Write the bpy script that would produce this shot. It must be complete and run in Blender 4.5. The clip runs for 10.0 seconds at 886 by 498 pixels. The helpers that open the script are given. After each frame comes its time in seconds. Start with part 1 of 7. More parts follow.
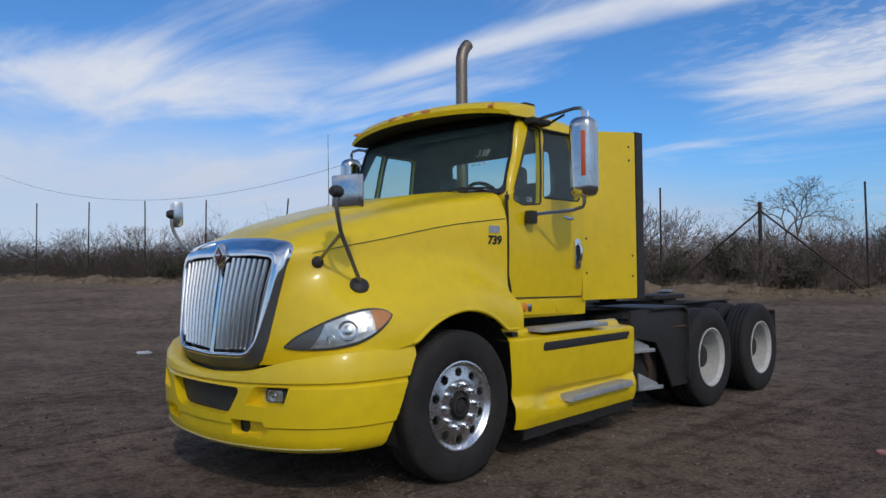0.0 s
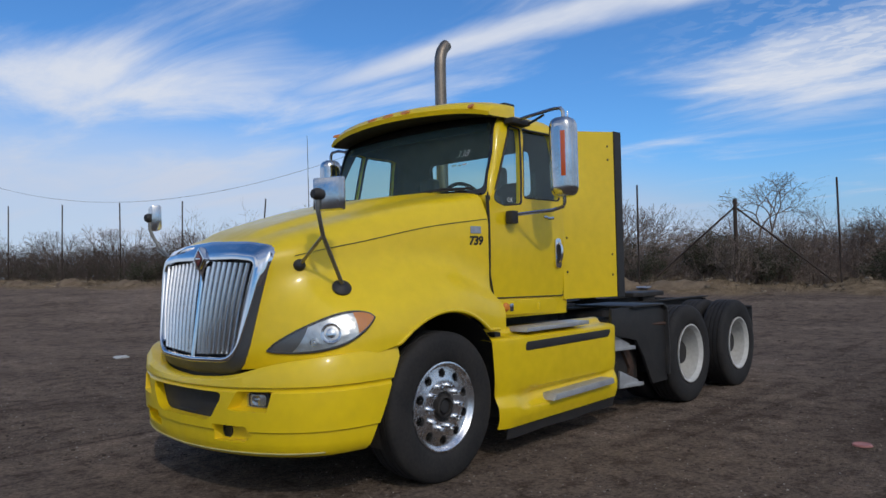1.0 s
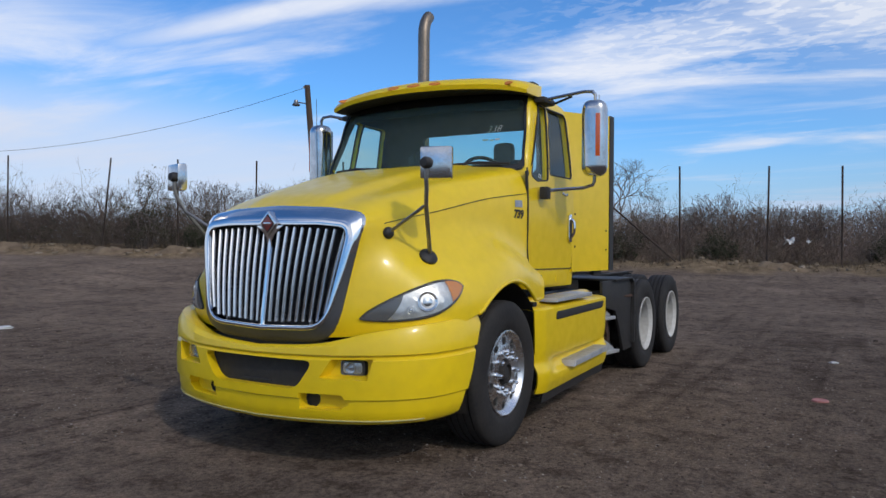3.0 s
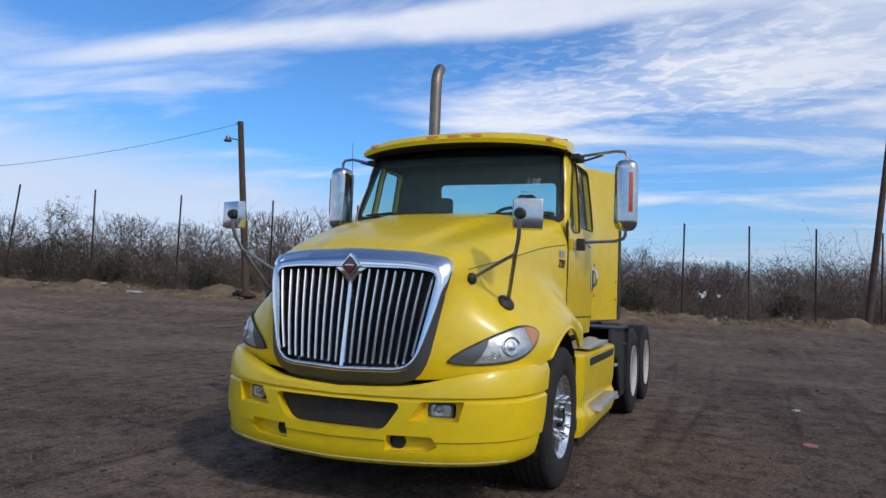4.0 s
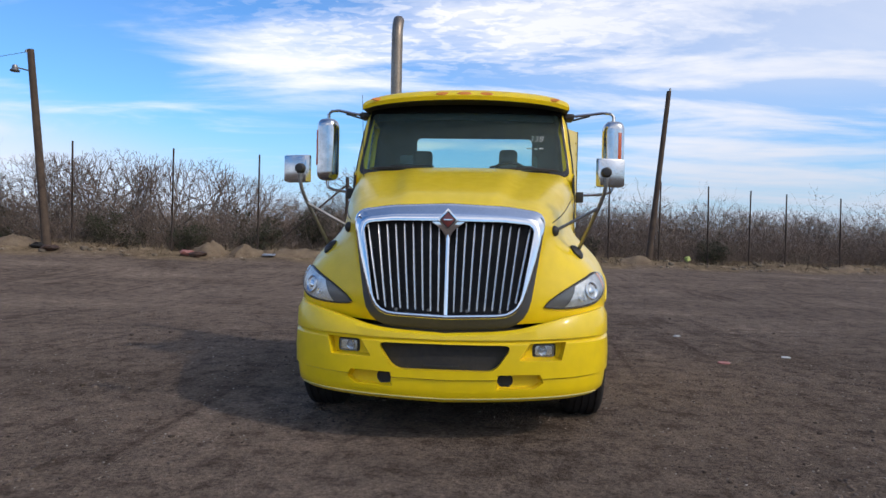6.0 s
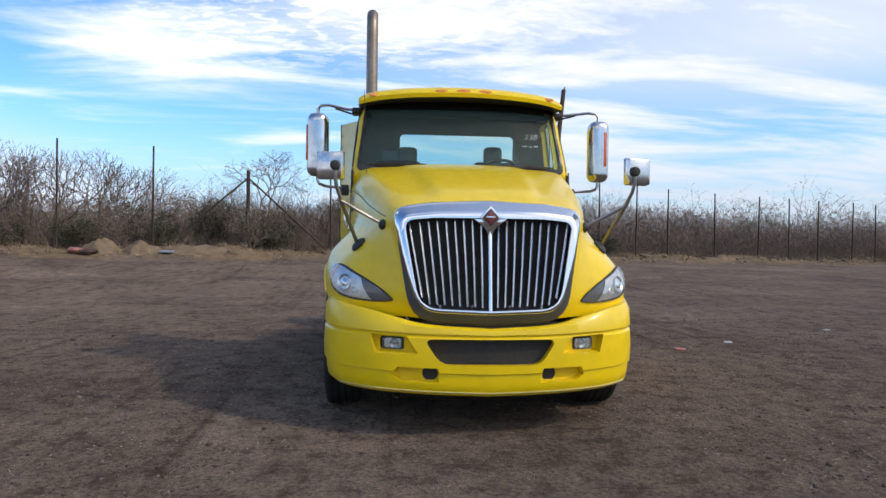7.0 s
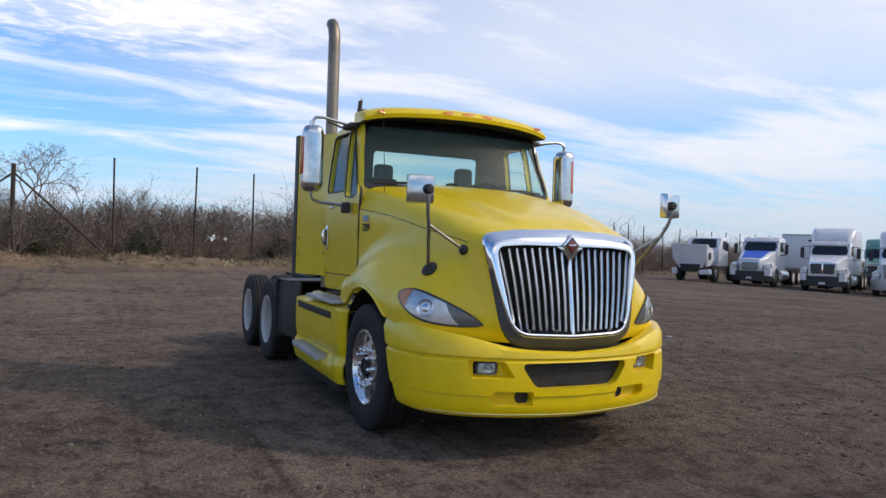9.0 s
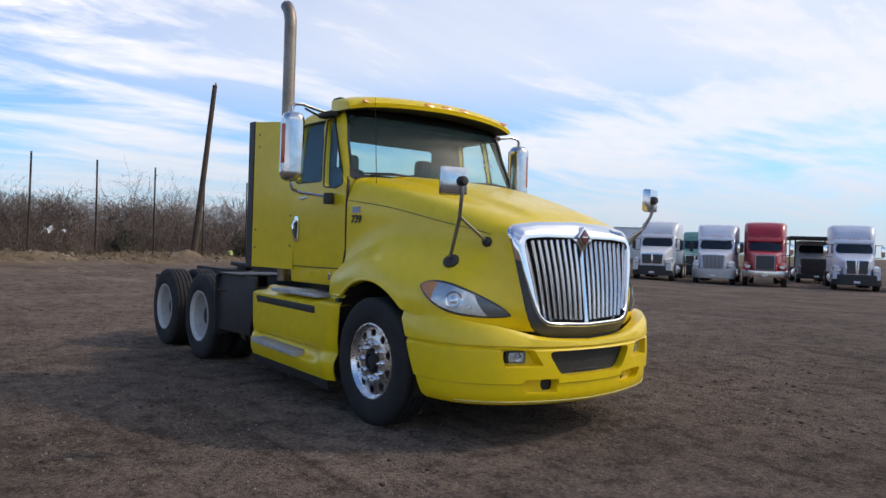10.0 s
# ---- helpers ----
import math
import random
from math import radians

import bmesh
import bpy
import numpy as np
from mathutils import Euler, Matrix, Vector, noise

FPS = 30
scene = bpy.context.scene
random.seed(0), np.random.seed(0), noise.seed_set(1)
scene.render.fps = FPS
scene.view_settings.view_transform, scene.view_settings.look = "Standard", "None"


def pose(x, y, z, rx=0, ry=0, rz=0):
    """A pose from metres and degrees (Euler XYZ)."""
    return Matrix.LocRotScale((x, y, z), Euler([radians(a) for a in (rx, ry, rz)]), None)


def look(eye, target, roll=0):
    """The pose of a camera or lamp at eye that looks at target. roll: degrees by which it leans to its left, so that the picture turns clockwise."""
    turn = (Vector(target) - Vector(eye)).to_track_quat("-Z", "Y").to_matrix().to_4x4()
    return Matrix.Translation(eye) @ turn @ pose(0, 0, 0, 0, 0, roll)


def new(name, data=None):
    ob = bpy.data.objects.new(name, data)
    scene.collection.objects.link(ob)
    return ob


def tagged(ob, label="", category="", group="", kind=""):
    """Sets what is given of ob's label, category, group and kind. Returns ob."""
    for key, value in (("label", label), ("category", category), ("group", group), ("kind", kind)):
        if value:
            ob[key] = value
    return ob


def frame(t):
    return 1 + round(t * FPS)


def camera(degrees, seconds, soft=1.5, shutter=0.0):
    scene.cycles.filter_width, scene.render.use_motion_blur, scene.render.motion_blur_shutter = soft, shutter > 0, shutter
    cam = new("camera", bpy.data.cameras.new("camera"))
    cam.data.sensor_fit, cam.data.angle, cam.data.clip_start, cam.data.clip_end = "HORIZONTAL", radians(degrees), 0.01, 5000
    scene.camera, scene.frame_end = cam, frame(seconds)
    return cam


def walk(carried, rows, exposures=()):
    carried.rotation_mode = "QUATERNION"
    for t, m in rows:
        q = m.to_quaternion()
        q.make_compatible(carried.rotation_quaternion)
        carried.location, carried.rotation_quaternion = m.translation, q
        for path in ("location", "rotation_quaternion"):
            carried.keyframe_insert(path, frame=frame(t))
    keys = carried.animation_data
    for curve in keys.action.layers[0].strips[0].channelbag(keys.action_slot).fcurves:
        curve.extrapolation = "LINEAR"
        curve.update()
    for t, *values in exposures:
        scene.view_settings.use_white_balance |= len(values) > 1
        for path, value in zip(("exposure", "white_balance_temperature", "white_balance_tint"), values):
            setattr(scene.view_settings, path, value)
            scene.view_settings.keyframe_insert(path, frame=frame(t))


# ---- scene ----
cam = camera(62.8, 10.0)
# seconds, eye, target, roll
PATH = [
    (0, (3.501, 4.453, 1.378), (2.065, 3.063, 1.445), -0.5),
    (0.5, (3.484, 4.474, 1.377), (2.049, 3.082, 1.433), -0.6),
    (1, (3.519, 4.44, 1.394), (2.042, 3.092, 1.457), -1.2),
    (1.5, (3.784, 4.303, 1.389), (2.231, 3.046, 1.468), -2.5),
    (2, (4.073, 4.083, 1.367), (2.507, 2.839, 1.34), -2.4),
    (2.2, (4.16, 3.939, 1.388), (2.554, 2.748, 1.343), -2.0),
    (3.5, (4.853, 2.715, 1.395), (3.044, 1.863, 1.437), 1.5),
    (4, (5.177, 2.253, 1.382), (3.318, 1.522, 1.492), 2.2),
    (4.5, (5.4, 1.809, 1.39), (3.506, 1.186, 1.542), 1.7),
    (5, (5.661, 1.335, 1.362), (3.724, 0.857, 1.495), 1.5),
    (5.5, (5.866, 0.833, 1.37), (3.89, 0.529, 1.413), 1.5),
    (7, (5.973, -0.813, 1.38), (3.983, -0.618, 1.344), 0.8),
    (7.5, (5.941, -1.37, 1.446), (3.977, -0.989, 1.454), 1.3),
    (8, (5.788, -1.965, 1.443), (3.871, -1.398, 1.479), 1.9),
    (8.5, (5.625, -2.556, 1.428), (3.758, -1.838, 1.418), 2.5),
    (9, (5.386, -3.097, 1.464), (3.58, -2.237, 1.461), 1.9),
    (9.5, (5.087, -3.655, 1.431), (3.389, -2.598, 1.427), 2.1),
    (10, (4.684, -4.259, 1.419), (3.12, -3.013, 1.409), 1.8),
]
walk(cam, [(t, look(eye, target, roll)) for t, eye, target, roll in PATH],
     exposures=[(0, -0.18, 6500, 12), (1.5, -0.16, 6500, 12), (2.2, -0.14, 6500, 12), (3.5, 0.13, 6550, 13), (4.2, 0.04, 6550, 13), (5.0, -0.06, 6550, 13), (5.5, 0.15, 6700, 14), (7, 0.64, 7250, 15), (8, 0.48, 7250, 15), (9, 0.50, 7300, 15), (10, 0.52, 7350, 15)])

# ---- sky and sun ----
SUN = Vector((0.65, 1.1, 1.0)).normalized()
ELEV = math.asin(SUN.z)
AZIM = math.atan2(SUN.x, SUN.y)


def build_world():
    world = bpy.data.worlds.new("sky")
    scene.world = world
    world.use_nodes = True
    nt = world.node_tree
    nt.nodes.clear()
    n, link = nt.nodes.new, nt.links.new

    def m(op, a, b=None, c=None):
        q = n("ShaderNodeMath")
        q.operation = op
        for i, v in enumerate((a, b, c)):
            if v is None:
                continue
            if isinstance(v, (int, float)):
                q.inputs[i].default_value = v
            else:
                link(v, q.inputs[i])
        return q.outputs[0]

    sky = n("ShaderNodeTexSky")
    sky.sky_type, sky.sun_disc = "NISHITA", False
    sky.sun_elevation, sky.sun_rotation = ELEV, AZIM
    sky.air_density, sky.dust_density, sky.ozone_density = 1.0, 0.4, 2.0
    coord = n("ShaderNodeTexCoord")
    sep = n("ShaderNodeSeparateXYZ")
    link(coord.outputs["Generated"], sep.inputs[0])
    up = m("MAXIMUM", sep.outputs[2], 0.02)
    inv = m("DIVIDE", 1.0, m("ADD", up, 0.10))
    px, py = m("MULTIPLY", sep.outputs[0], inv), m("MULTIPLY", sep.outputs[1], inv)
    flat = n("ShaderNodeCombineXYZ")
    link(px, flat.inputs[0]), link(py, flat.inputs[1])

    def field(scale, rot, stretch, detail, rough, dist, off):
        """Noise over the cloud sheet, stretched along one way."""
        mp = n("ShaderNodeMapping")
        mp.inputs["Rotation"].default_value[2] = radians(rot)
        mp.inputs["Scale"].default_value = (scale, scale * stretch, scale)
        mp.inputs["Location"].default_value = off
        link(flat.outputs[0], mp.inputs[0])
        tx = n("ShaderNodeTexNoise")
        tx.inputs["Scale"].default_value = 1.0
        tx.inputs["Detail"].default_value = detail
        tx.inputs["Roughness"].default_value = rough
        tx.inputs["Distortion"].default_value = dist
        link(mp.outputs[0], tx.inputs["Vector"])
        return tx.outputs[0]

    def step(v, lo, hi, a=0.0, b=1.0):
        r = n("ShaderNodeMapRange")
        r.interpolation_type = "SMOOTHSTEP"
        for key, val in (("From Min", lo), ("From Max", hi), ("To Min", a), ("To Max", b)):
            r.inputs[key].default_value = val
        link(v, r.inputs[0])
        return r.outputs[0]

    def bank(cx, cy, rx, ry):
        """One cloud bank: a soft hump over the sheet."""
        dx, dy = m("DIVIDE", m("SUBTRACT", px, cx), rx), m("DIVIDE", m("SUBTRACT", py, cy), ry)
        return step(m("SQRT", m("ADD", m("MULTIPLY", dx, dx), m("MULTIPLY", dy, dy))), 0.0, 1.0, 1.0, 0.0)

    wisp = field(1.5, 12, 0.42, 9, 0.60, 0.5, (0.3, 2.2, 0))
    fleck = field(7.5, -18, 0.55, 6, 0.62, 0.4, (1.0, 5.0, 0))
    grain = field(17.0, 24, 0.62, 4, 0.55, 0.5, (2.0, 7.0, 0))
    broad = field(0.5, 0, 0.7, 4, 0.5, 0.2, (4.4, 1.0, 0))
    # the long streak, and the sheet that covers the sky towards +y
    across = m("ADD", m("ADD", px, 1.915), m("MULTIPLY", m("ADD", py, 0.7), 0.125))
    across = m("ADD", m("ABSOLUTE", across), m("MULTIPLY", m("SUBTRACT", wisp, 0.5), 0.34))
    streak = m("MULTIPLY", step(across, 0.02, 0.17, 1.0, 0.0), step(py, -2.7, -1.7))
    streak = m("MULTIPLY", streak, step(py, -0.3, 0.9, 1.0, 0.0))
    cover = step(py, -0.9, 1.8)
    value = m("ADD", wisp, m("MULTIPLY", m("SUBTRACT", broad, 0.5), 0.25))
    value = m("ADD", value, m("MULTIPLY", cover, 0.17))
    # the last bank is unseen cloud behind the camera, added to fill shadows
    banks = ((-2.85, -0.75, 0.70, 0.75, 0.20), (-1.15, -2.65, 0.95, 0.60, 0.20), (-1.6, -4.1, 1.8, 1.1, 0.24), (-3.5, -2.3, 0.9, 0.7, 0.10), (-2.6, 0.5, 1.0, 1.0, 0.14), (-2.0, 3.05, 1.5, 0.55, 0.16),
             (-2.7, -1.75, 0.75, 0.50, -0.20), (-1.5, -1.6, 0.35, 0.55, -0.20), (-2.15, -2.3, 0.35, 0.35, -0.10), (1.9, 0.0, 1.3, 2.6, 0.25))
    for cx, cy, rx, ry, w in banks:
        value = m("ADD", value, m("MULTIPLY", bank(cx, cy, rx, ry), w))
    mix = step(value, 0.47, 0.80, 0.0, 0.94)
    mix = m("MULTIPLY", mix, m("ADD", 0.70, m("MULTIPLY", fleck, 0.55)))
    # small ripples of high cloud
    scales = m("MULTIPLY", step(grain, 0.46, 0.60), bank(-2.55, -0.15, 0.95, 1.25))
    mix = m("ADD", mix, m("MULTIPLY", scales, 0.34))
    mix = m("MAXIMUM", mix, m("MULTIPLY", streak, m("ADD", 0.62, m("MULTIPLY", fleck, 0.5))))
    mix = m("MAXIMUM", mix, m("MULTIPLY", m("MULTIPLY", cover, m("ADD", 0.44, m("MULTIPLY", wisp, 0.60))), step(sep.outputs[2], 0.10, 0.26)))
    mix = m("MINIMUM", mix, m("ADD", 0.74, m("MULTIPLY", wisp, 0.36)))

    blue = n("ShaderNodeMix")
    blue.data_type = "RGBA"
    tint = n("ShaderNodeMix")
    tint.data_type, tint.blend_type = "RGBA", "MULTIPLY"
    tint.inputs["Factor"].default_value = 1.0
    link(sky.outputs[0], tint.inputs["A"])
    tint.inputs["B"].default_value = (0.46, 0.88, 1.30, 1)
    link(mix, blue.inputs["Factor"])
    link(tint.outputs["Result"], blue.inputs["A"])
    # the sheet is thicker, and greyer, towards +y
    sheet = n("ShaderNodeMix")
    sheet.data_type = "RGBA"
    link(cover, sheet.inputs["Factor"])
    sheet.inputs["A"].default_value, sheet.inputs["B"].default_value = (6.8, 7.3, 8.1, 1), (5.2, 5.85, 6.85, 1)
    link(sheet.outputs["Result"], blue.inputs["B"])
    # bluish haze along the horizon
    haze, murk = n("ShaderNodeMix"), n("ShaderNodeMix")
    haze.data_type = murk.data_type = "RGBA"
    bright = n("ShaderNodeMix")
    bright.data_type = "RGBA"
    south = step(py, -3.4, -1.3)
    link(south, bright.inputs["Factor"])
    bright.inputs["A"].default_value, bright.inputs["B"].default_value = (5.2, 6.0, 7.4, 1), (3.4, 4.6, 6.4, 1)
    link(cover, murk.inputs["Factor"]), link(bright.outputs["Result"], murk.inputs["A"])
    murk.inputs["B"].default_value = (3.2, 4.1, 5.3, 1)
    height = m("SUBTRACT", sep.outputs[2], m("MULTIPLY", m("SUBTRACT", 1.0, south), 0.10))
    link(m("MULTIPLY", step(height, 0.0, 0.17, 1.0, 0.0), 0.85), haze.inputs["Factor"])
    link(blue.outputs["Result"], haze.inputs["A"]), link(murk.outputs["Result"], haze.inputs["B"])
    bg = n("ShaderNodeBackground")
    # thin cloud glows round the veiled sun
    near = n("ShaderNodeVectorMath")
    near.operation = "DOT_PRODUCT"
    link(coord.outputs["Generated"], near.inputs[0])
    near.inputs[1].default_value = SUN
    glow = step(near.outputs["Value"], 0.86, 1.0, 0.0, 1.0)
    veil = n("ShaderNodeMix")
    veil.data_type = "RGBA"
    link(m("MULTIPLY", glow, 0.7), veil.inputs["Factor"])
    link(haze.outputs["Result"], veil.inputs["A"])
    veil.inputs["B"].default_value = (18, 17.9, 17.5, 1)
    bg.inputs[1].default_value = 0.113
    link(veil.outputs["Result"], bg.inputs[0])
    out = n("ShaderNodeOutputWorld")
    link(bg.outputs[0], out.inputs[0])


build_world()
lamp = new("sun", bpy.data.lights.new("sun", "SUN"))
lamp.data.energy, lamp.data.angle, lamp.data.color = 0.95, radians(1.2), (1.0, 0.95, 0.87)
lamp.matrix_world = look(SUN * 60, (0, 0, 0))
# ---- materials ----
def material(name, colour, rough=0.5, metal=0.0, coat=0.0, spec=0.5, noise_scale=0.0, vary=0.0, dark=None,
             bump=0.0, bump_scale=60.0, rough_vary=0.0, random_vary=0.0, detail=6.0, island=0.0):
    """A Principled material with two scales of colour variation, roughness variation and bump."""
    mat = bpy.data.materials.new(name)
    mat.use_nodes = True
    nt = mat.node_tree
    p = nt.nodes["Principled BSDF"]
    n, link = nt.nodes.new, nt.links.new
    p.inputs["Base Color"].default_value = (*colour, 1)
    p.inputs["Roughness"].default_value = rough
    p.inputs["Metallic"].default_value = metal
    p.inputs["Coat Weight"].default_value = coat
    p.inputs["Coat Roughness"].default_value = 0.13
    p.inputs["Specular IOR Level"].default_value = spec
    co = n("ShaderNodeTexCoord")
    fac = None
    if noise_scale:
        a, b = n("ShaderNodeTexNoise"), n("ShaderNodeTexNoise")
        a.inputs["Scale"].default_value, a.inputs["Detail"].default_value = noise_scale, detail
        b.inputs["Scale"].default_value, b.inputs["Detail"].default_value = noise_scale * 9.0, 4.0
        link(co.outputs["Object"], a.inputs["Vector"]), link(co.outputs["Object"], b.inputs["Vector"])
        s = n("ShaderNodeMath")
        s.operation = "MULTIPLY_ADD"
        link(b.outputs[0], s.inputs[0])
        s.inputs[1].default_value = 0.45
        q = n("ShaderNodeMath")
        q.operation = "MULTIPLY"
        link(a.outputs[0], q.inputs[0])
        q.inputs[1].default_value = 0.55
        link(q.outputs[0], s.inputs[2])
        r = n("ShaderNodeMapRange")
        r.inputs["From Min"].default_value, r.inputs["From Max"].default_value = 0.35, 0.65
        link(s.outputs[0], r.inputs[0])
        fac = r.outputs[0]
        mix = n("ShaderNodeMix")
        mix.data_type = "RGBA"
        other = dark or tuple(c * (1 - vary) for c in colour)
        mix.inputs["A"].default_value = (*other, 1)
        mix.inputs["B"].default_value = (*colour, 1)
        link(fac, mix.inputs["Factor"])
        last = mix.outputs["Result"]
        if random_vary or island:
            hs = n("ShaderNodeHueSaturation")
            if island:
                src = n("ShaderNodeNewGeometry").outputs["Random Per Island"]
                amount = island
            else:
                src = n("ShaderNodeObjectInfo").outputs["Random"]
                amount = random_vary
            rr = n("ShaderNodeMapRange")
            rr.inputs["To Min"].default_value, rr.inputs["To Max"].default_value = 1 - amount, 1 + amount
            link(src, rr.inputs[0])
            link(rr.outputs[0], hs.inputs["Value"])
            link(last, hs.inputs["Color"])
            last = hs.outputs[0]
        link(last, p.inputs["Base Color"])
        if rough_vary:
            rv = n("ShaderNodeMapRange")
            rv.inputs["To Min"].default_value, rv.inputs["To Max"].default_value = rough + rough_vary, max(0.02, rough - rough_vary)
            link(fac, rv.inputs[0])
            link(rv.outputs[0], p.inputs["Roughness"])
    if bump:
        bn, bt = n("ShaderNodeBump"), n("ShaderNodeTexNoise")
        bt.inputs["Scale"].default_value, bt.inputs["Detail"].default_value = bump_scale, 5.0
        link(co.outputs["Object"], bt.inputs["Vector"])
        bn.inputs["Strength"].default_value, bn.inputs["Distance"].default_value = bump, 0.01
        link(bt.outputs[0], bn.inputs["Height"])
        link(bn.outputs[0], p.inputs["Normal"])
    return mat


def glass(name, colour, rough=0.0, ior=1.45, dust_sheen=0.04, film=(0.30, 0.42, 0.40)):
    mat = bpy.data.materials.new(name)
    mat.use_nodes = True
    nt = mat.node_tree
    nt.nodes.clear()
    n, link = nt.nodes.new, nt.links.new
    tr, gl, mx, fr, out = n("ShaderNodeBsdfTransparent"), n("ShaderNodeBsdfGlossy"), n("ShaderNodeMixShader"), n("ShaderNodeLayerWeight"), n("ShaderNodeOutputMaterial")
    tr.inputs[0].default_value = (*colour, 1)
    # a thin film on the pane: dust, and reflected sky put in as colour
    du, ad = n("ShaderNodeBsdfDiffuse"), n("ShaderNodeMixShader")
    du.inputs[0].default_value = (*film, 1)
    ad.inputs[0].default_value = dust_sheen
    gl.inputs["Roughness"].default_value = rough
    fr.inputs[0].default_value = 0.5
    pw, sc = n("ShaderNodeMath"), n("ShaderNodeMath")
    pw.operation, pw.inputs[1].default_value = "POWER", 5.0
    sc.operation, sc.inputs[1].default_value, sc.inputs[2].default_value = "MULTIPLY_ADD", 0.9, ((ior - 1) / (ior + 1)) ** 2
    link(fr.outputs["Facing"], pw.inputs[0]), link(pw.outputs[0], sc.inputs[0])
    link(sc.outputs[0], mx.inputs[0]), link(tr.outputs[0], mx.inputs[1]), link(gl.outputs[0], mx.inputs[2]), link(mx.outputs[0], ad.inputs[1]), link(du.outputs[0], ad.inputs[2]), link(ad.outputs[0], out.inputs[0])
    return mat


YELLOW = material("yellow_paint", (0.88, 0.612, 0.008), 0.36, coat=0.34, spec=0.4, noise_scale=1.2, vary=0.12, rough_vary=0.08, bump=0.015, bump_scale=9)
CHROME = material("chrome", (0.82, 0.83, 0.84), 0.07, metal=1.0, noise_scale=6, vary=0.08, rough_vary=0.03)
BAR_CHROME = material("grille_bar_chrome", (0.70, 0.70, 0.70), 0.20, metal=1.0, noise_scale=6, vary=0.08, rough_vary=0.05)
CHROME_WORN = material("worn_chrome", (0.62, 0.63, 0.64), 0.17, metal=1.0, noise_scale=9, vary=0.22, rough_vary=0.07)
ALUMINIUM = material("polished_aluminium", (0.87, 0.87, 0.87), 0.27, metal=1.0, noise_scale=12, vary=0.12, rough_vary=0.06)
TREAD_PLATE = material("step_aluminium", (0.56, 0.56, 0.55), 0.5, metal=0.55, noise_scale=14, vary=0.25, rough_vary=0.1, bump=0.35, bump_scale=90)
SCUFF = material("scuffed_plastic", (0.55, 0.48, 0.20), 0.7, noise_scale=14, dark=(0.42, 0.36, 0.10))
CHROME_GROUND = material("chrome_ground_reflection", (0.085, 0.087, 0.092), 0.42, metal=0.25, noise_scale=6, vary=0.2, rough_vary=0.05)
STEEL = material("dull_steel", (0.34, 0.33, 0.31), 0.45, metal=0.9, noise_scale=8, vary=0.3, rough_vary=0.12)
STACK = material("stack_steel", (0.30, 0.25, 0.20), 0.48, metal=0.95, noise_scale=5, vary=0.3, rough_vary=0.1)
RUBBER = material("tyre_rubber", (0.017, 0.0165, 0.0165), 0.78, spec=0.3, noise_scale=5, dark=(0.034, 0.030, 0.027), bump=0.15, bump_scale=45)
BLACK = material("black_plastic", (0.022, 0.022, 0.023), 0.55, spec=0.4, noise_scale=8, dark=(0.038, 0.035, 0.032), bump=0.12, bump_scale=120)
BLACK_GLOSS = material("black_gloss_trim", (0.012, 0.012, 0.013), 0.22, noise_scale=8, dark=(0.02, 0.02, 0.02))
MESH_DARK = material("dark_grille_mesh", (0.022, 0.022, 0.023), 0.6, spec=0.3, noise_scale=30, dark=(0.040, 0.037, 0.034), bump=0.4, bump_scale=220)
FRAME = material("chassis_black", (0.020, 0.019, 0.019), 0.68, spec=0.35, noise_scale=6, dark=(0.045, 0.038, 0.032), bump=0.2, bump_scale=50)
RUST = material("rusty_steel", (0.09, 0.045, 0.028), 0.8, noise_scale=10, dark=(0.035, 0.022, 0.016), bump=0.3, bump_scale=60)
WHITE_RIM = material("white_painted_rim", (0.62, 0.61, 0.57), 0.5, noise_scale=3, dark=(0.47, 0.45, 0.41), rough_vary=0.1)
AMBER = material("amber_lens", (0.82, 0.27, 0.035), 0.2, coat=0.5, noise_scale=30, vary=0.15)
ORANGE_RED = material("orange_reflector", (0.62, 0.10, 0.02), 0.25, coat=0.4, noise_scale=40, vary=0.15)
REFLECTOR = material("lamp_reflector", (0.86, 0.84, 0.80), 0.36, metal=1.0, noise_scale=22, vary=0.4, bump=0.7, bump_scale=26)
LAMP_GREY = material("headlight_bezel", (0.11, 0.11, 0.11), 0.40, metal=0.4, noise_scale=10, vary=0.2)
GLASS_W = glass("windshield_glass", (0.70, 0.90, 0.86), 0.35, 1.25, 0.095)
GLASS_S = glass("side_glass", (0.76, 0.88, 0.86), 0.05, 1.6, 0.09)
LENS = glass("lamp_lens", (0.92, 0.94, 0.95), 0.0, 1.6, 0.045, (0.75, 0.72, 0.68))
INTERIOR = material("grey_interior", (0.12, 0.125, 0.125), 0.8, noise_scale=8, vary=0.3)
SEAT_GREY = material("grey_seat_vinyl", (0.16, 0.165, 0.165), 0.7, noise_scale=15, vary=0.3)
SEAT = material("seat_fabric", (0.035, 0.036, 0.04), 0.9, noise_scale=20, vary=0.4)
BADGE_RED = material("badge_enamel", (0.20, 0.045, 0.04), 0.25, coat=0.5, noise_scale=20, vary=0.2)
INK = material("black_lettering", (0.012, 0.012, 0.016), 0.5, noise_scale=20, vary=0.2)
CHALK = material("white_marker", (0.62, 0.66, 0.66), 0.8, noise_scale=20, vary=0.2)
LABEL_GREY = material("grey_label", (0.36, 0.40, 0.48), 0.5, noise_scale=30, vary=0.3)
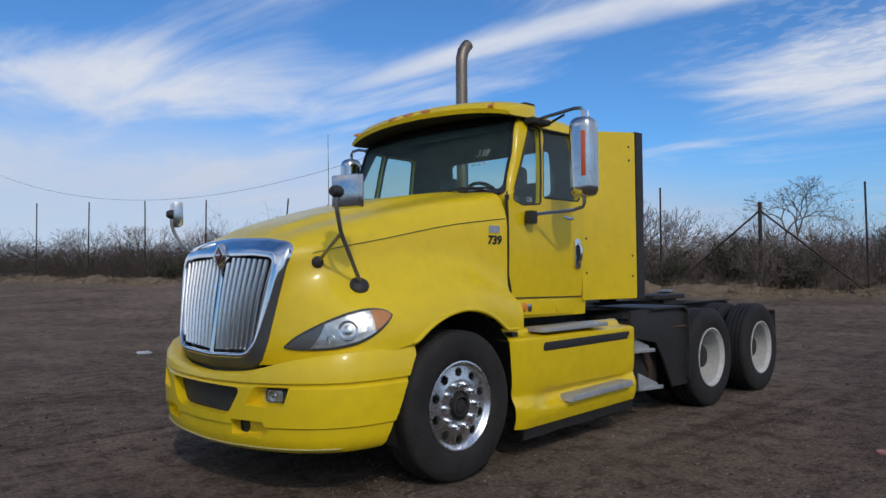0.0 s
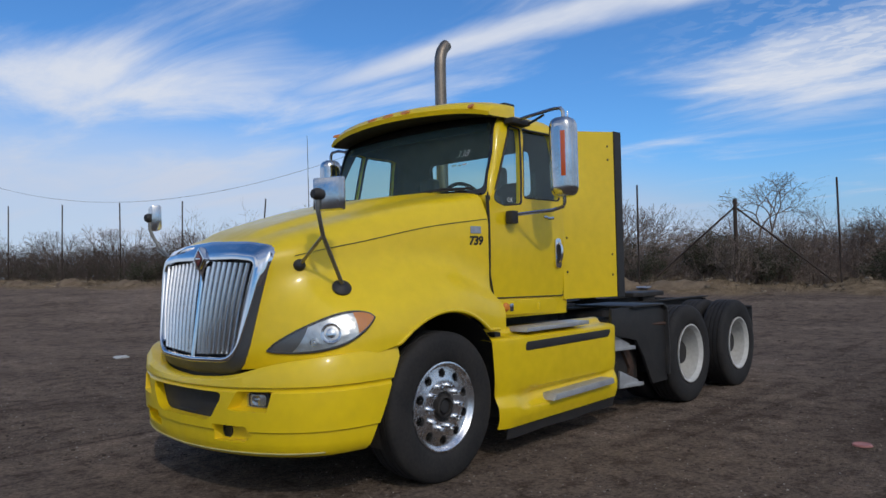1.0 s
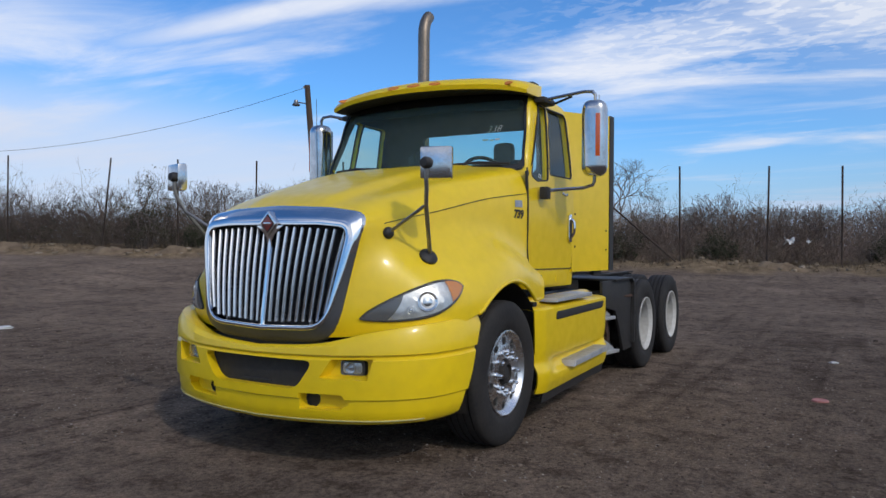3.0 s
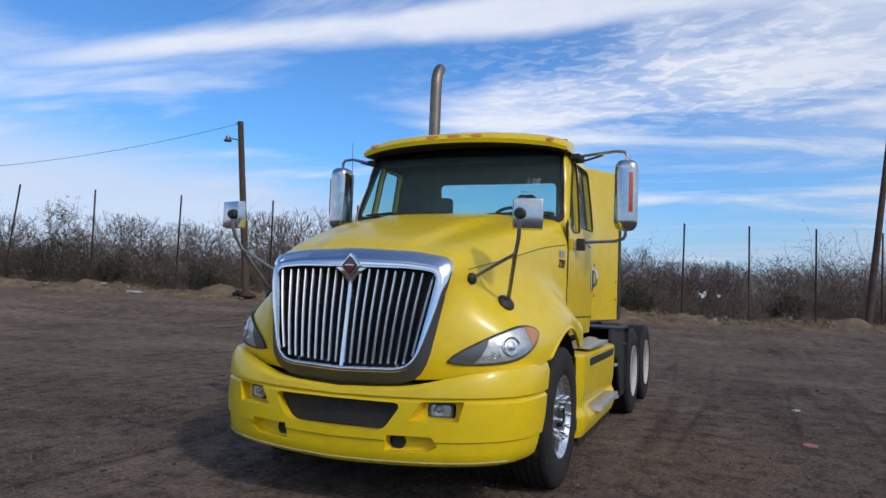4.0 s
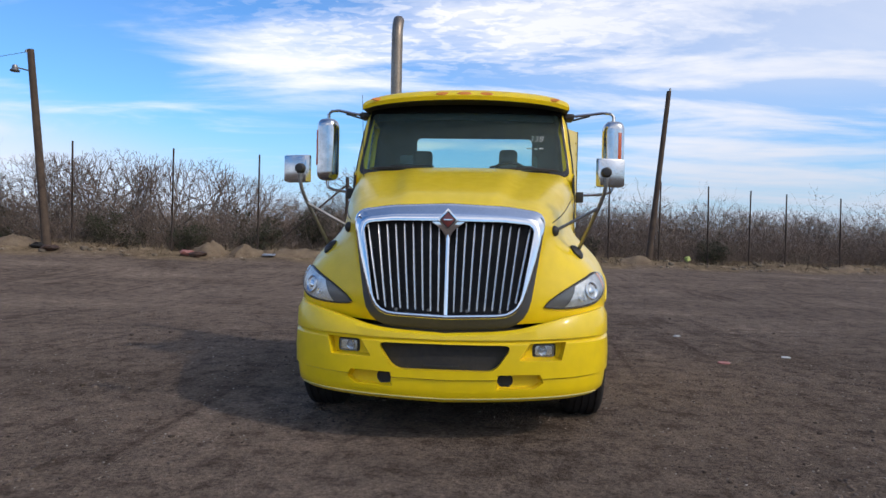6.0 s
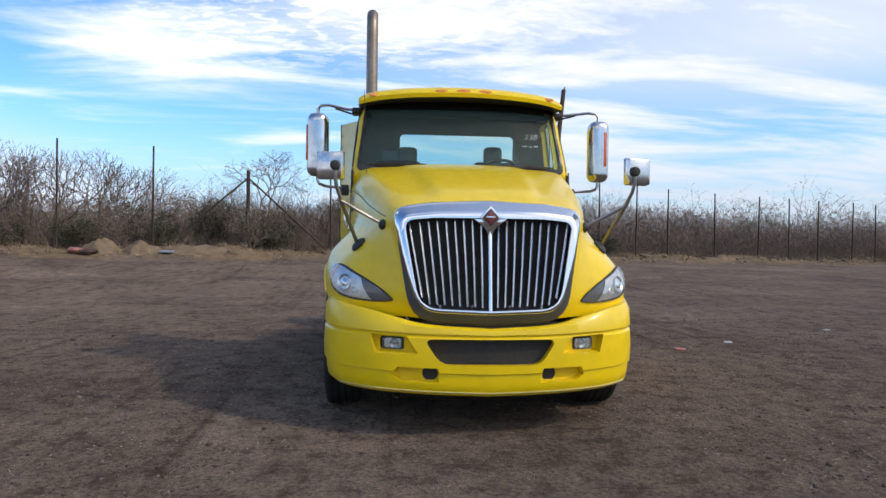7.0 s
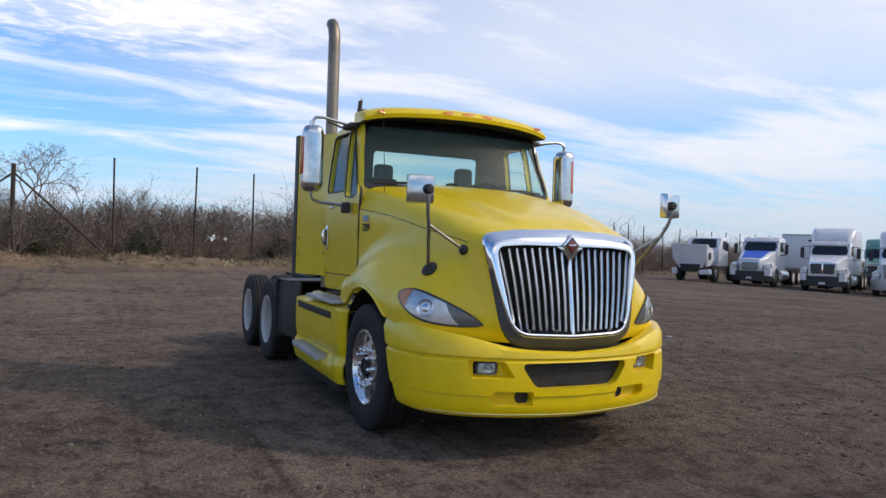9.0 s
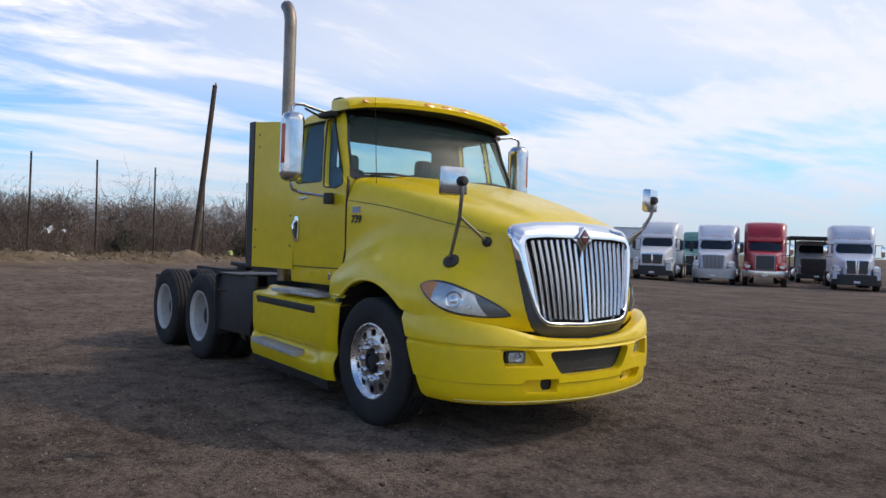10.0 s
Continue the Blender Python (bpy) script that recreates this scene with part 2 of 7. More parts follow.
# ---- mesh helpers ----
def finish(bm, name, mat, parent=None, label="", smooth=40):
    """Links a bmesh as one mesh object, smooth below that angle between faces."""
    bmesh.ops.recalc_face_normals(bm, faces=bm.faces)
    me = bpy.data.meshes.new(name)
    bm.to_mesh(me)
    bm.free()
    for f in me.polygons:
        f.use_smooth = smooth > 0
    if smooth > 0:
        me.set_sharp_from_angle(angle=radians(smooth))
    me.materials.append(mat)
    ob = new(name, me)
    if parent:
        ob.parent = parent
    if label:
        tagged(ob, label)
    return ob


def part(name, bm, mat, parent, label="", smooth=40):
    return finish(bm, name, mat, parent, label, smooth)


def thing(name, label, category, group="", kind="", at=None):
    ob = new(name)
    ob.empty_display_size = 0.1
    if at is not None:
        ob.matrix_world = at
    return tagged(ob, label, category, group, kind)


def crom(pts, n):
    """n points on a Catmull-Rom curve through pts, evenly spaced in the curve's parameter."""
    p = np.array(pts, float)
    k = len(p)
    if k == 2:
        s = np.linspace(0, 1, n)[:, None]
        return p[0] * (1 - s) + p[1] * s
    ext = np.vstack([2 * p[0] - p[1], p, 2 * p[-1] - p[-2]])
    out = []
    for s in np.linspace(0, k - 1, n):
        i = min(int(s), k - 2)
        t = s - i
        a, b, c, d = ext[i:i + 4]
        out.append(0.5 * (2 * b + (c - a) * t + (2 * a - 5 * b + 4 * c - d) * t * t + (3 * b - a - 3 * c + d) * t ** 3))
    return np.array(out)


def grid(P, bm=None, close_u=False, close_v=False, mirror=False):
    """Quads over an array of points P[i][j]; mirror adds the other side of y = 0, joined where y is 0."""
    bm = bm or bmesh.new()
    P = np.array(P, float)
    for s in ((1, -1) if mirror else (1,)):
        V = [[bm.verts.new((q[0], s * q[1], q[2])) for q in row] for row in P]
        nu, nv = len(V), len(V[0])
        for i in range(nu if close_u else nu - 1):
            for j in range(nv if close_v else nv - 1):
                f = [V[i][j], V[(i + 1) % nu][j], V[(i + 1) % nu][(j + 1) % nv], V[i][(j + 1) % nv]]
                bm.faces.new(f if s > 0 else f[::-1])
    if mirror:
        bmesh.ops.remove_doubles(bm, verts=[v for v in bm.verts if abs(v.co.y) < 1e-4], dist=1e-4)
    return bm


def thick(P, d):
    """A closed shell from the surface P[i][j], d metres thick to the side against its normals."""
    P = np.array(P, float)
    gu, gv = np.gradient(P, axis=0), np.gradient(P, axis=1)
    N = np.cross(gu, gv)
    N /= np.maximum(np.linalg.norm(N, axis=2, keepdims=True), 1e-9)
    Q = P - N * d
    bm = bmesh.new()
    A = [[bm.verts.new(q) for q in row] for row in P]
    B = [[bm.verts.new(q) for q in row] for row in Q]
    nu, nv = len(A), len(A[0])
    for i in range(nu - 1):
        for j in range(nv - 1):
            bm.faces.new((A[i][j], A[i + 1][j], A[i + 1][j + 1], A[i][j + 1]))
            bm.faces.new((B[i][j], B[i][j + 1], B[i + 1][j + 1], B[i + 1][j]))
    rim = [(i, 0) for i in range(nu)] + [(nu - 1, j) for j in range(1, nv)] + [(i, nv - 1) for i in range(nu - 2, -1, -1)] + [(0, j) for j in range(nv - 2, 0, -1)]
    for (a, b), (c, d2) in zip(rim, rim[1:] + rim[:1]):
        bm.faces.new((A[a][b], B[a][b], B[c][d2], A[c][d2]))
    return bm


def between(P, Q):
    """A closed shell between two surfaces with the same grid."""
    bm = bmesh.new()
    A = [[bm.verts.new(q) for q in row] for row in P]
    B = [[bm.verts.new(q) for q in row] for row in Q]
    nu, nv = len(A), len(A[0])
    for i in range(nu - 1):
        for j in range(nv - 1):
            bm.faces.new((A[i][j], A[i + 1][j], A[i + 1][j + 1], A[i][j + 1]))
            bm.faces.new((B[i][j], B[i][j + 1], B[i + 1][j + 1], B[i + 1][j]))
    rim = [(i, 0) for i in range(nu)] + [(nu - 1, j) for j in range(1, nv)] + [(i, nv - 1) for i in range(nu - 2, -1, -1)] + [(0, j) for j in range(nv - 2, 0, -1)]
    for (a, b), (c, d) in zip(rim, rim[1:] + rim[:1]):
        bm.faces.new((A[a][b], B[a][b], B[c][d], A[c][d]))
    return bm


def box(cx, cy, cz, sx, sy, sz, bevel=0.0, bm=None, m=None, seg=2):
    """A box by centre and size, its edges rounded."""
    made = bmesh.new()
    bmesh.ops.create_cube(made, size=1.0)
    bmesh.ops.scale(made, vec=(sx, sy, sz), verts=made.verts)
    if bevel:
        bmesh.ops.bevel(made, geom=list(made.edges), offset=bevel, segments=seg, profile=0.6, affect="EDGES")
    bmesh.ops.translate(made, vec=(cx, cy, cz), verts=made.verts)
    if m is not None:
        bmesh.ops.transform(made, matrix=m, verts=made.verts)
    return merge(bm, made)


def merge(bm, other):
    if bm is None:
        return other
    me = bpy.data.meshes.new("scratch")
    other.to_mesh(me)
    other.free()
    bm.from_mesh(me)
    bpy.data.meshes.remove(me)
    return bm


def tube(pts, r, seg=10, bm=None, smooth_n=0, caps=True):
    """A round bar along pts; r is one radius or one for each point."""
    p = crom(pts, smooth_n) if smooth_n else np.array(pts, float)
    rr = np.full(len(p), r) if np.isscalar(r) else np.interp(np.linspace(0, 1, len(p)), np.linspace(0, 1, len(r)), r)
    made = bmesh.new()
    ref = None
    rings = []
    for i, q in enumerate(p):
        d = Vector(p[min(i + 1, len(p) - 1)] - p[max(i - 1, 0)]).normalized()
        if ref is None:
            ref = Vector((0, 0, 1)) if abs(d.z) < 0.9 else Vector((1, 0, 0))
        a = d.cross(ref).normalized()
        b = a.cross(d).normalized()
        ref = b
        rings.append([made.verts.new(Vector(q) + (a * math.cos(w) + b * math.sin(w)) * rr[i]) for w in np.linspace(0, 2 * math.pi, seg, endpoint=False)])
    for u, v in zip(rings, rings[1:]):
        for j in range(seg):
            made.faces.new((u[j], u[(j + 1) % seg], v[(j + 1) % seg], v[j]))
    if caps:
        made.faces.new(rings[0][::-1])
        made.faces.new(rings[-1])
    return merge(bm, made)


def lathe(profile, seg=48, centre=(0, 0, 0), bm=None, axis="y", closed=False):
    """Turns (radius, along) points round an axis."""
    made = bmesh.new()
    rings = []
    for r, h in profile:
        ring = []
        for w in np.linspace(0, 2 * math.pi, seg, endpoint=False):
            c, s = r * math.cos(w), r * math.sin(w)
            q = (c, h, s) if axis == "y" else (h, c, s) if axis == "x" else (c, s, h)
            ring.append(made.verts.new(Vector(q) + Vector(centre)))
        rings.append(ring)
    pairs = list(zip(rings, rings[1:])) + ([(rings[-1], rings[0])] if closed else [])
    for u, v in pairs:
        for j in range(seg):
            made.faces.new((u[j], u[(j + 1) % seg], v[(j + 1) % seg], v[j]))
    if not closed:
        for ring in (rings[0], rings[-1]):
            if (ring[0].co - ring[seg // 2].co).length > 1e-3:
                made.faces.new(ring)
    bmesh.ops.remove_doubles(made, verts=made.verts, dist=1e-5)
    return merge(bm, made)


def prism(outline, axis, lo, hi, bevel=0.0, bm=None):
    """An outline of two coordinates, extruded along the third from lo to hi."""
    made = bmesh.new()

    def at(q, h):
        return {"x": (h, q[0], q[1]), "y": (q[0], h, q[1]), "z": (q[0], q[1], h)}[axis]
    a = [made.verts.new(at(q, lo)) for q in outline]
    b = [made.verts.new(at(q, hi)) for q in outline]
    made.faces.new(a), made.faces.new(b[::-1])
    for i in range(len(a)):
        j = (i + 1) % len(a)
        made.faces.new((a[i], b[i], b[j], a[j]))
    bmesh.ops.recalc_face_normals(made, faces=made.faces)
    if bevel:
        bmesh.ops.bevel(made, geom=list(made.edges), offset=bevel, segments=2, profile=0.6, affect="EDGES")
    return merge(bm, made)


def carve(ob, cutters):
    """Cuts closed bmeshes out of a closed mesh object for good."""
    made = []
    for c in cutters:
        bmesh.ops.recalc_face_normals(c, faces=c.faces)
        me = bpy.data.meshes.new("cutter")
        c.to_mesh(me)
        c.free()
        k = new("cutter", me)
        if ob.parent:
            k.parent = ob.parent
        made.append(k)
        md = ob.modifiers.new("cut", "BOOLEAN")
        md.operation, md.solver, md.object = "DIFFERENCE", "EXACT", k
    bpy.context.view_layer.update()
    dg = bpy.context.evaluated_depsgraph_get()
    me = bpy.data.meshes.new_from_object(ob.evaluated_get(dg))
    ob.modifiers.clear()
    old = ob.data
    ob.data = me
    bpy.data.meshes.remove(old)
    for k in made:
        data = k.data
        bpy.data.objects.remove(k)
        bpy.data.meshes.remove(data)
    me.set_sharp_from_angle(angle=radians(40))
    return ob


def rounded(w, h, r, n=6):
    """A rounded rectangle round the origin, as points."""
    pts = []
    for cx, cy, a in ((w / 2 - r, h / 2 - r, 0), (-w / 2 + r, h / 2 - r, 90), (-w / 2 + r, -h / 2 + r, 180), (w / 2 - r, -h / 2 + r, 270)):
        for k in range(n + 1):
            q = radians(a + 90 * k / n)
            pts.append((cx + r * math.cos(q), cy + r * math.sin(q)))
    return pts


def lettering(text, size, depth=0.002, shear=0.0, fat=0.0):
    """Raised letters in the built-in font as a bmesh, in the xy plane, centred."""
    cu = bpy.data.curves.new("lettering", "FONT")
    cu.body, cu.size, cu.extrude, cu.align_x, cu.align_y, cu.shear, cu.offset = text, size, depth, "CENTER", "CENTER", shear, fat
    ob = new("lettering", cu)
    bpy.context.view_layer.update()
    me = bpy.data.meshes.new_from_object(ob.evaluated_get(bpy.context.evaluated_depsgraph_get()))
    bm = bmesh.new()
    bm.from_mesh(me)
    bpy.data.objects.remove(ob)
    bpy.data.curves.remove(cu)
    bpy.data.meshes.remove(me)
    return bm
# ---- the yellow road tractor: x forward, y to its left, z up, origin under the front axle ----
truck = thing("semi_truck", "yellow day-cab road tractor with chrome grille parked on dark dirt", "truck", at=pose(0, 0.004, 0, 0, 0, -0.5))


def curve(xs, ys):
    """A smooth function through a few knots."""
    xs, ys = np.array(xs, float), np.array(ys, float)
    m = np.gradient(ys, xs)

    def f(x):
        x = np.clip(x, xs[0], xs[-1])
        i = int(np.clip(np.searchsorted(xs, x) - 1, 0, len(xs) - 2))
        h = xs[i + 1] - xs[i]
        t = (x - xs[i]) / h
        return (ys[i] * (1 + 2 * t) * (1 - t) ** 2 + ys[i + 1] * t * t * (3 - 2 * t)
                + h * (m[i] * t * (1 - t) ** 2 - m[i + 1] * t * t * (1 - t)))
    return f


# hood and fenders: one moulded shell
HX = (-0.735, -0.2, 0.35, 0.75, 0.93, 1.03)
hood_top = curve(HX, (2.045, 1.965, 1.835, 1.715, 1.648, 1.60))
hood_half = curve(HX, (0.988, 0.895, 0.785, 0.69, 0.635, 0.58))
crease_y = curve(HX, (1.018, 0.935, 0.84, 0.74, 0.67, 0.60))
crease_drop = curve(HX, (0.29, 0.28, 0.26, 0.22, 0.20, 0.18))
fender_y = curve(HX, (1.165, 1.185, 1.155, 1.01, 0.79, 0.54))
fender_z = curve(HX, (1.08, 1.16, 1.02, 0.97, 0.90, 0.85))
fender_s = curve(HX, (0.70, 0.34, 0.16, 0.12, 0.12, 0.12))
fender_q = curve(HX, (1.0, 0.95, 0.85, 0.9, 1.0, 1.0))


def hood_low(x):
    if x < 0.36:
        return max(0.5 + math.sqrt(max(0.63 ** 2 - (x + 0.12) ** 2, 0.0)), 0.97 if x < 0 else 0.94)
    return 0.94 - (x - 0.36) * 0.257


def hood_section(x, n=40):
    zc, yw, yk, zk = hood_top(x), hood_half(x), crease_y(x), hood_top(x) - crease_drop(x)
    yf, zf = fender_y(x), fender_z(x)
    d = 0.017 + 0.021 * math.sin(math.pi * np.clip((x + 0.75) / 1.8, 0, 1))
    pts = [(0, zc), (0.28 * yw, zc - 0.003), (0.47 * yw, zc - 0.008), (0.60 * yw, zc - 0.012 - d), (0.82 * yw, zc - 0.03 - d), (0.95 * yw, zc - 0.075 - 0.6 * d), (yk - 0.014, zk + 0.07), (yk, zk)]
    for s in (0.12, 0.24, 0.36, 0.48, 0.58, 0.67, 0.75, 0.83, 0.91, 1.0):
        w = float(np.clip((s ** fender_q(x) - fender_s(x)) / (0.97 - fender_s(x)), 0, 1))
        w = w * w * (3 - 2 * w)
        pts.append((yk + (yf - yk) * w, zk + (zf - zk) * s))
    pts.append((yf + 0.002, min(zf, hood_low(x)) - 0.06))
    c = crom(pts, 160)
    low = hood_low(x)
    k = int(np.argmax(c[:, 1] < low)) or len(c) - 1
    cut = c[:k + 1].copy()
    f = (low - cut[-2, 1]) / (cut[-1, 1] - cut[-2, 1] - 1e-9)
    cut[-1] = cut[-2] + (cut[-1] - cut[-2]) * np.clip(f, 0, 1)
    d = np.r_[0, np.cumsum(np.hypot(*np.diff(cut, axis=0).T))]
    s = np.linspace(0, d[-1], n)
    return np.c_[np.full(n, x), np.interp(s, d, cut[:, 0]), np.interp(s, d, cut[:, 1])]


def fillet(poly, radii, n=6, edge=6):
    """A closed outline with rounded corners and evenly cut edges."""
    out = []
    k = len(poly)
    ends = []
    for i in range(k):
        p, a, b = np.array(poly[i]), np.array(poly[i - 1]), np.array(poly[(i + 1) % k])
        u, v = (a - p) / np.linalg.norm(a - p), (b - p) / np.linalg.norm(b - p)
        half = math.acos(np.clip(u @ v, -1, 1)) / 2
        d = radii[i] / math.tan(half) if half < 1.55 else 0.0
        s, e = p + u * d, p + v * d
        ends.append([s * (1 - t) ** 2 + 2 * p * t * (1 - t) + e * t * t for t in np.linspace(0, 1, n)])
    for i in range(k):
        out += ends[i]
        a, b = ends[i][-1], ends[(i + 1) % k][0]
        out += [a + (b - a) * t for t in np.linspace(0, 1, edge + 2)[1:-1]]
    return np.array(out)


def grille_x(y, z):
    return 1.115 - 0.14 * (z - 0.86) - 0.11 * y * y


GRILLE_OUT = fillet([(0.0, 1.630), (0.40, 1.614), (0.672, 1.576), (0.540, 0.790), (0.0, 0.766), (-0.540, 0.790), (-0.672, 1.576), (-0.40, 1.614)], (1.5, 1.0, 0.10, 0.24, 0.4, 0.24, 0.10, 1.0))
GRILLE_IN = fillet([(0.0, 1.500), (0.38, 1.498), (0.585, 1.480), (0.480, 0.894), (0.0, 0.876), (-0.480, 0.894), (-0.585, 1.480), (-0.38, 1.498)], (1.0, 0.6, 0.06, 0.16, 0.4, 0.16, 0.06, 0.6))


def bevel_depth(z):
    """How far the grille surround falls back at its edge: most at the brow and the foot, little on the sides."""
    return float(np.interp(z, (0.78, 0.90, 1.48, 1.60), (0.85, 0.40, 0.40, 0.85)))


def nose_edge(n):
    """The hood's front edge, along the grille surround from the top's middle to the lower corner."""
    q = GRILLE_OUT[np.argmin(np.abs(GRILLE_OUT[:, 0]) + (GRILLE_OUT[:, 1] < 1.2) * 9):]
    q = q[:int(np.argmax(q[:, 1] < 0.815))]
    d = np.r_[0, np.cumsum(np.hypot(*np.diff(q, axis=0).T))]
    t = np.linspace(0, d[-1], n)
    y, z = np.interp(t, d, q[:, 0]), np.interp(t, d, q[:, 1])
    return np.c_[[grille_x(a, b) - 0.080 * bevel_depth(b) for a, b in zip(y, z)], y * 0.992, z - 0.004 * (z > 1.4)]


def hood_grid(n=40):
    """Rows of points from the middle of the hood's top down to its lower edge, row by row from cowl to nose."""
    rows = [hood_section(x, n) for x in np.r_[np.linspace(-0.735, 0.34, 34), 0.352, 0.365, np.linspace(0.40, 0.72, 12)]]
    a, b, e = rows[-1], nose_edge(n), hood_section(0.66, n)
    m0, m1 = (a - e) / 0.06 * 0.24, (b - a) * 0.9
    m0[:, 2] = np.minimum(m0[:, 2], 0.0)
    for t in np.linspace(0, 1, 14)[1:]:
        rows.append(a * (1 + 2 * t) * (1 - t) ** 2 + b * t * t * (3 - 2 * t) + m0 * t * (1 - t) ** 2 - m1 * t * t * (1 - t))
    rows = np.array(rows)
    # ease the fender's swell where it turns in towards the nose
    for _ in range(6):
        mean = 0.25 * (rows[:-2, 1:-1] + rows[2:, 1:-1] + rows[1:-1, :-2] + rows[1:-1, 2:])
        soft = np.clip((np.arange(1, n - 1) / n - 0.42) / 0.12, 0, 1)[None, :, None]
        rows[1:-1, 1:-1] += 0.6 * soft * (mean - rows[1:-1, 1:-1])
    return rows


HOOD = hood_grid(80)
HOOD_DI, HOOD_DJ = np.gradient(HOOD, axis=0), np.gradient(HOOD, axis=1)


def on_hood(x, z, out=0.0):
    """The point of the hood's left flank at x and z, moved outwards."""
    flank = HOOD[:, 24:]
    d = (flank[:, :, 0] - x) ** 2 + (flank[:, :, 2] - z) ** 2
    i, j = np.unravel_index(int(np.argmin(d)), d.shape)
    p, u, v = HOOD[i, j + 24], HOOD_DI[i, j + 24], HOOD_DJ[i, j + 24]
    k = np.linalg.lstsq(np.array([[u[0], v[0]], [u[2], v[2]]]), np.array([x - p[0], z - p[2]]), rcond=None)[0]
    k = np.clip(k, -1.5, 1.5)
    q = Vector(p + u * k[0] + v * k[1])
    nrm = Vector(np.cross(u, v)).normalized()
    if nrm.y < 0:
        nrm = -nrm
    return q + nrm * out


def build_hood():
    half = hood_grid(44)
    left = half[:, ::-1]
    right = half[:, 1:] * np.array([1, -1, 1])
    full = np.concatenate([left, right], axis=1)
    hood = part("hood", thick(full[::-1], 0.012), YELLOW, truck, "yellow moulded hood with wide fenders", 50)
    for s in (1, -1):
        lip = [(x, s * (fender_y(x) - 0.004), hood_low(x) + 0.004) for x in np.linspace(-0.66, 0.35, 28)]
        part("fender_lip", tube(lip, 0.014, 8), YELLOW, truck)
        # seam along the flank
        seam = [on_hood(x, hood_top(x) - crease_drop(x) + 0.030, 0.0) for x in np.linspace(-0.725, 0.80, 40)]
        part("hood_seam", tube([(p.x, s * p.y, p.z) for p in seam], 0.0026, 5), BLACK, truck)
    return hood


build_hood()


def build_liners():
    for s in (1, -1):
        rows = []
        for y in (0.55, 1.13):
            rows.append([(-0.12 + 0.62 * math.cos(a), s * y, 0.5 + 0.62 * math.sin(a)) for a in np.linspace(-0.3, math.pi + 0.3, 30)])
        part("fender_liner", grid(rows), FRAME, truck)
    part("engine_bay", box(0.15, 0, 1.15, 1.5, 1.05, 0.9, 0.05), FRAME, truck)


build_liners()


# chrome grille
def build_grille():
    outer, inner = GRILLE_OUT, GRILLE_IN
    # outer half bevelled back, inner half facing forward
    profile = ((0.0, -0.13), (0.0, -0.072), (0.05, -0.056), (0.25, -0.030), (0.42, -0.008), (0.52, 0.004), (0.60, 0.010), (0.84, 0.013), (0.95, 0.011), (1.0, 0.0), (1.0, -0.07))
    rings = []
    for w, dx in profile:
        rings.append([])
        for (y0, z0), (y1, z1) in zip(outer, inner):
            # share of the width that the bevel takes: narrow at the shoulders, wide at the foot
            e = float(np.interp(z0, (0.88, 1.28, 1.42, 1.52), (0.72, 0.20, 0.20, 0.52)))
            f = w / 0.52 * e if w <= 0.52 else e + (w - 0.52) / 0.48 * (1 - e)
            y, z = y0 * (1 - f) + y1 * f, z0 * (1 - f) + z1 * f
            rings[-1].append((grille_x(y, z) + (dx * bevel_depth(z0) if w < 0.5 and dx > -0.1 else dx), y, z))
    band = part("grille_surround", grid(rings, close_v=True), CHROME, truck, "polished chrome grille surround, lower bevel coloured as reflected dark ground", 55)
    # dark ground mirrored in the chrome, coloured onto the lower bevel faces
    band.data.materials.append(CHROME_GROUND)
    for f in band.data.polygons:
        at = np.mean([band.data.vertices[i].co.z for i in f.vertices])
        if f.index // len(outer) < 5 and at < 1.30:
            f.material_index = 1
    rim = [(grille_x(y, z) + 0.012, y, z) for y, z in inner * 0.995 + np.array([0, 0.006])]
    part("grille_rim", tube(rim + rim[:1], 0.011, 8, caps=False), CHROME, truck)
    back = [[(grille_x(y, z) - 0.075, y, z) for y in np.linspace(-0.575, 0.575, 12)] for z in np.linspace(0.86, 1.5, 8)]
    part("radiator_screen", grid(back), MESH_DARK, truck, "dark radiator screen behind the grille bars")
    for k in range(-9, 10):
        if k == 0:
            continue
        top, bot = k * 0.0604, k * 0.0515
        if abs(k) == 9:
            top, bot = k * 0.0618, k * 0.0515
        zt = 1.497 - 0.003 * abs(k)
        zb = 0.892 + 0.0028 * abs(k)
        if abs(k) == 9:
            zb = 0.96
        pts = []
        for t in np.linspace(0, 1, 7):
            y, z = bot + (top - bot) * t, zb + (zt - zb) * t
            pts.append((grille_x(y, z) - 0.028 + 0.012 * math.sin(math.pi * t), y, z))
        bm = tube(pts, 0.0120, 12)
        for v in bm.verts:
            f = (v.co.z - zb) / (zt - zb)
            mid = grille_x(bot + (top - bot) * f, v.co.z) - 0.028 + 0.012 * math.sin(math.pi * f)
            v.co.x = mid - 0.016 + (v.co.x - mid) * 3.3
        part("grille_bar", bm, BAR_CHROME, truck)
    part("centre_bar", tube([(grille_x(0, z) - 0.012, 0, z) for z in np.linspace(0.868, 1.46, 6)], 0.016, 8), CHROME, truck)
    # diamond emblem
    c = grille_x(0, 1.512) + 0.020

    def diamond(k):
        return [(0.066 * k, 1.512), (0, 1.512 + 0.072 * k), (-0.066 * k, 1.512), (0, 1.512 - 0.072 * k)]
    part("emblem_mount", prism([(-0.115, 1.500), (0.115, 1.500), (0.045, 1.445), (0.019, 1.405), (0.016, 1.36), (-0.016, 1.36), (-0.019, 1.405), (-0.045, 1.445)], "x", grille_x(0, 1.46) - 0.05, grille_x(0, 1.46) + 0.010, 0.006), CHROME, truck)
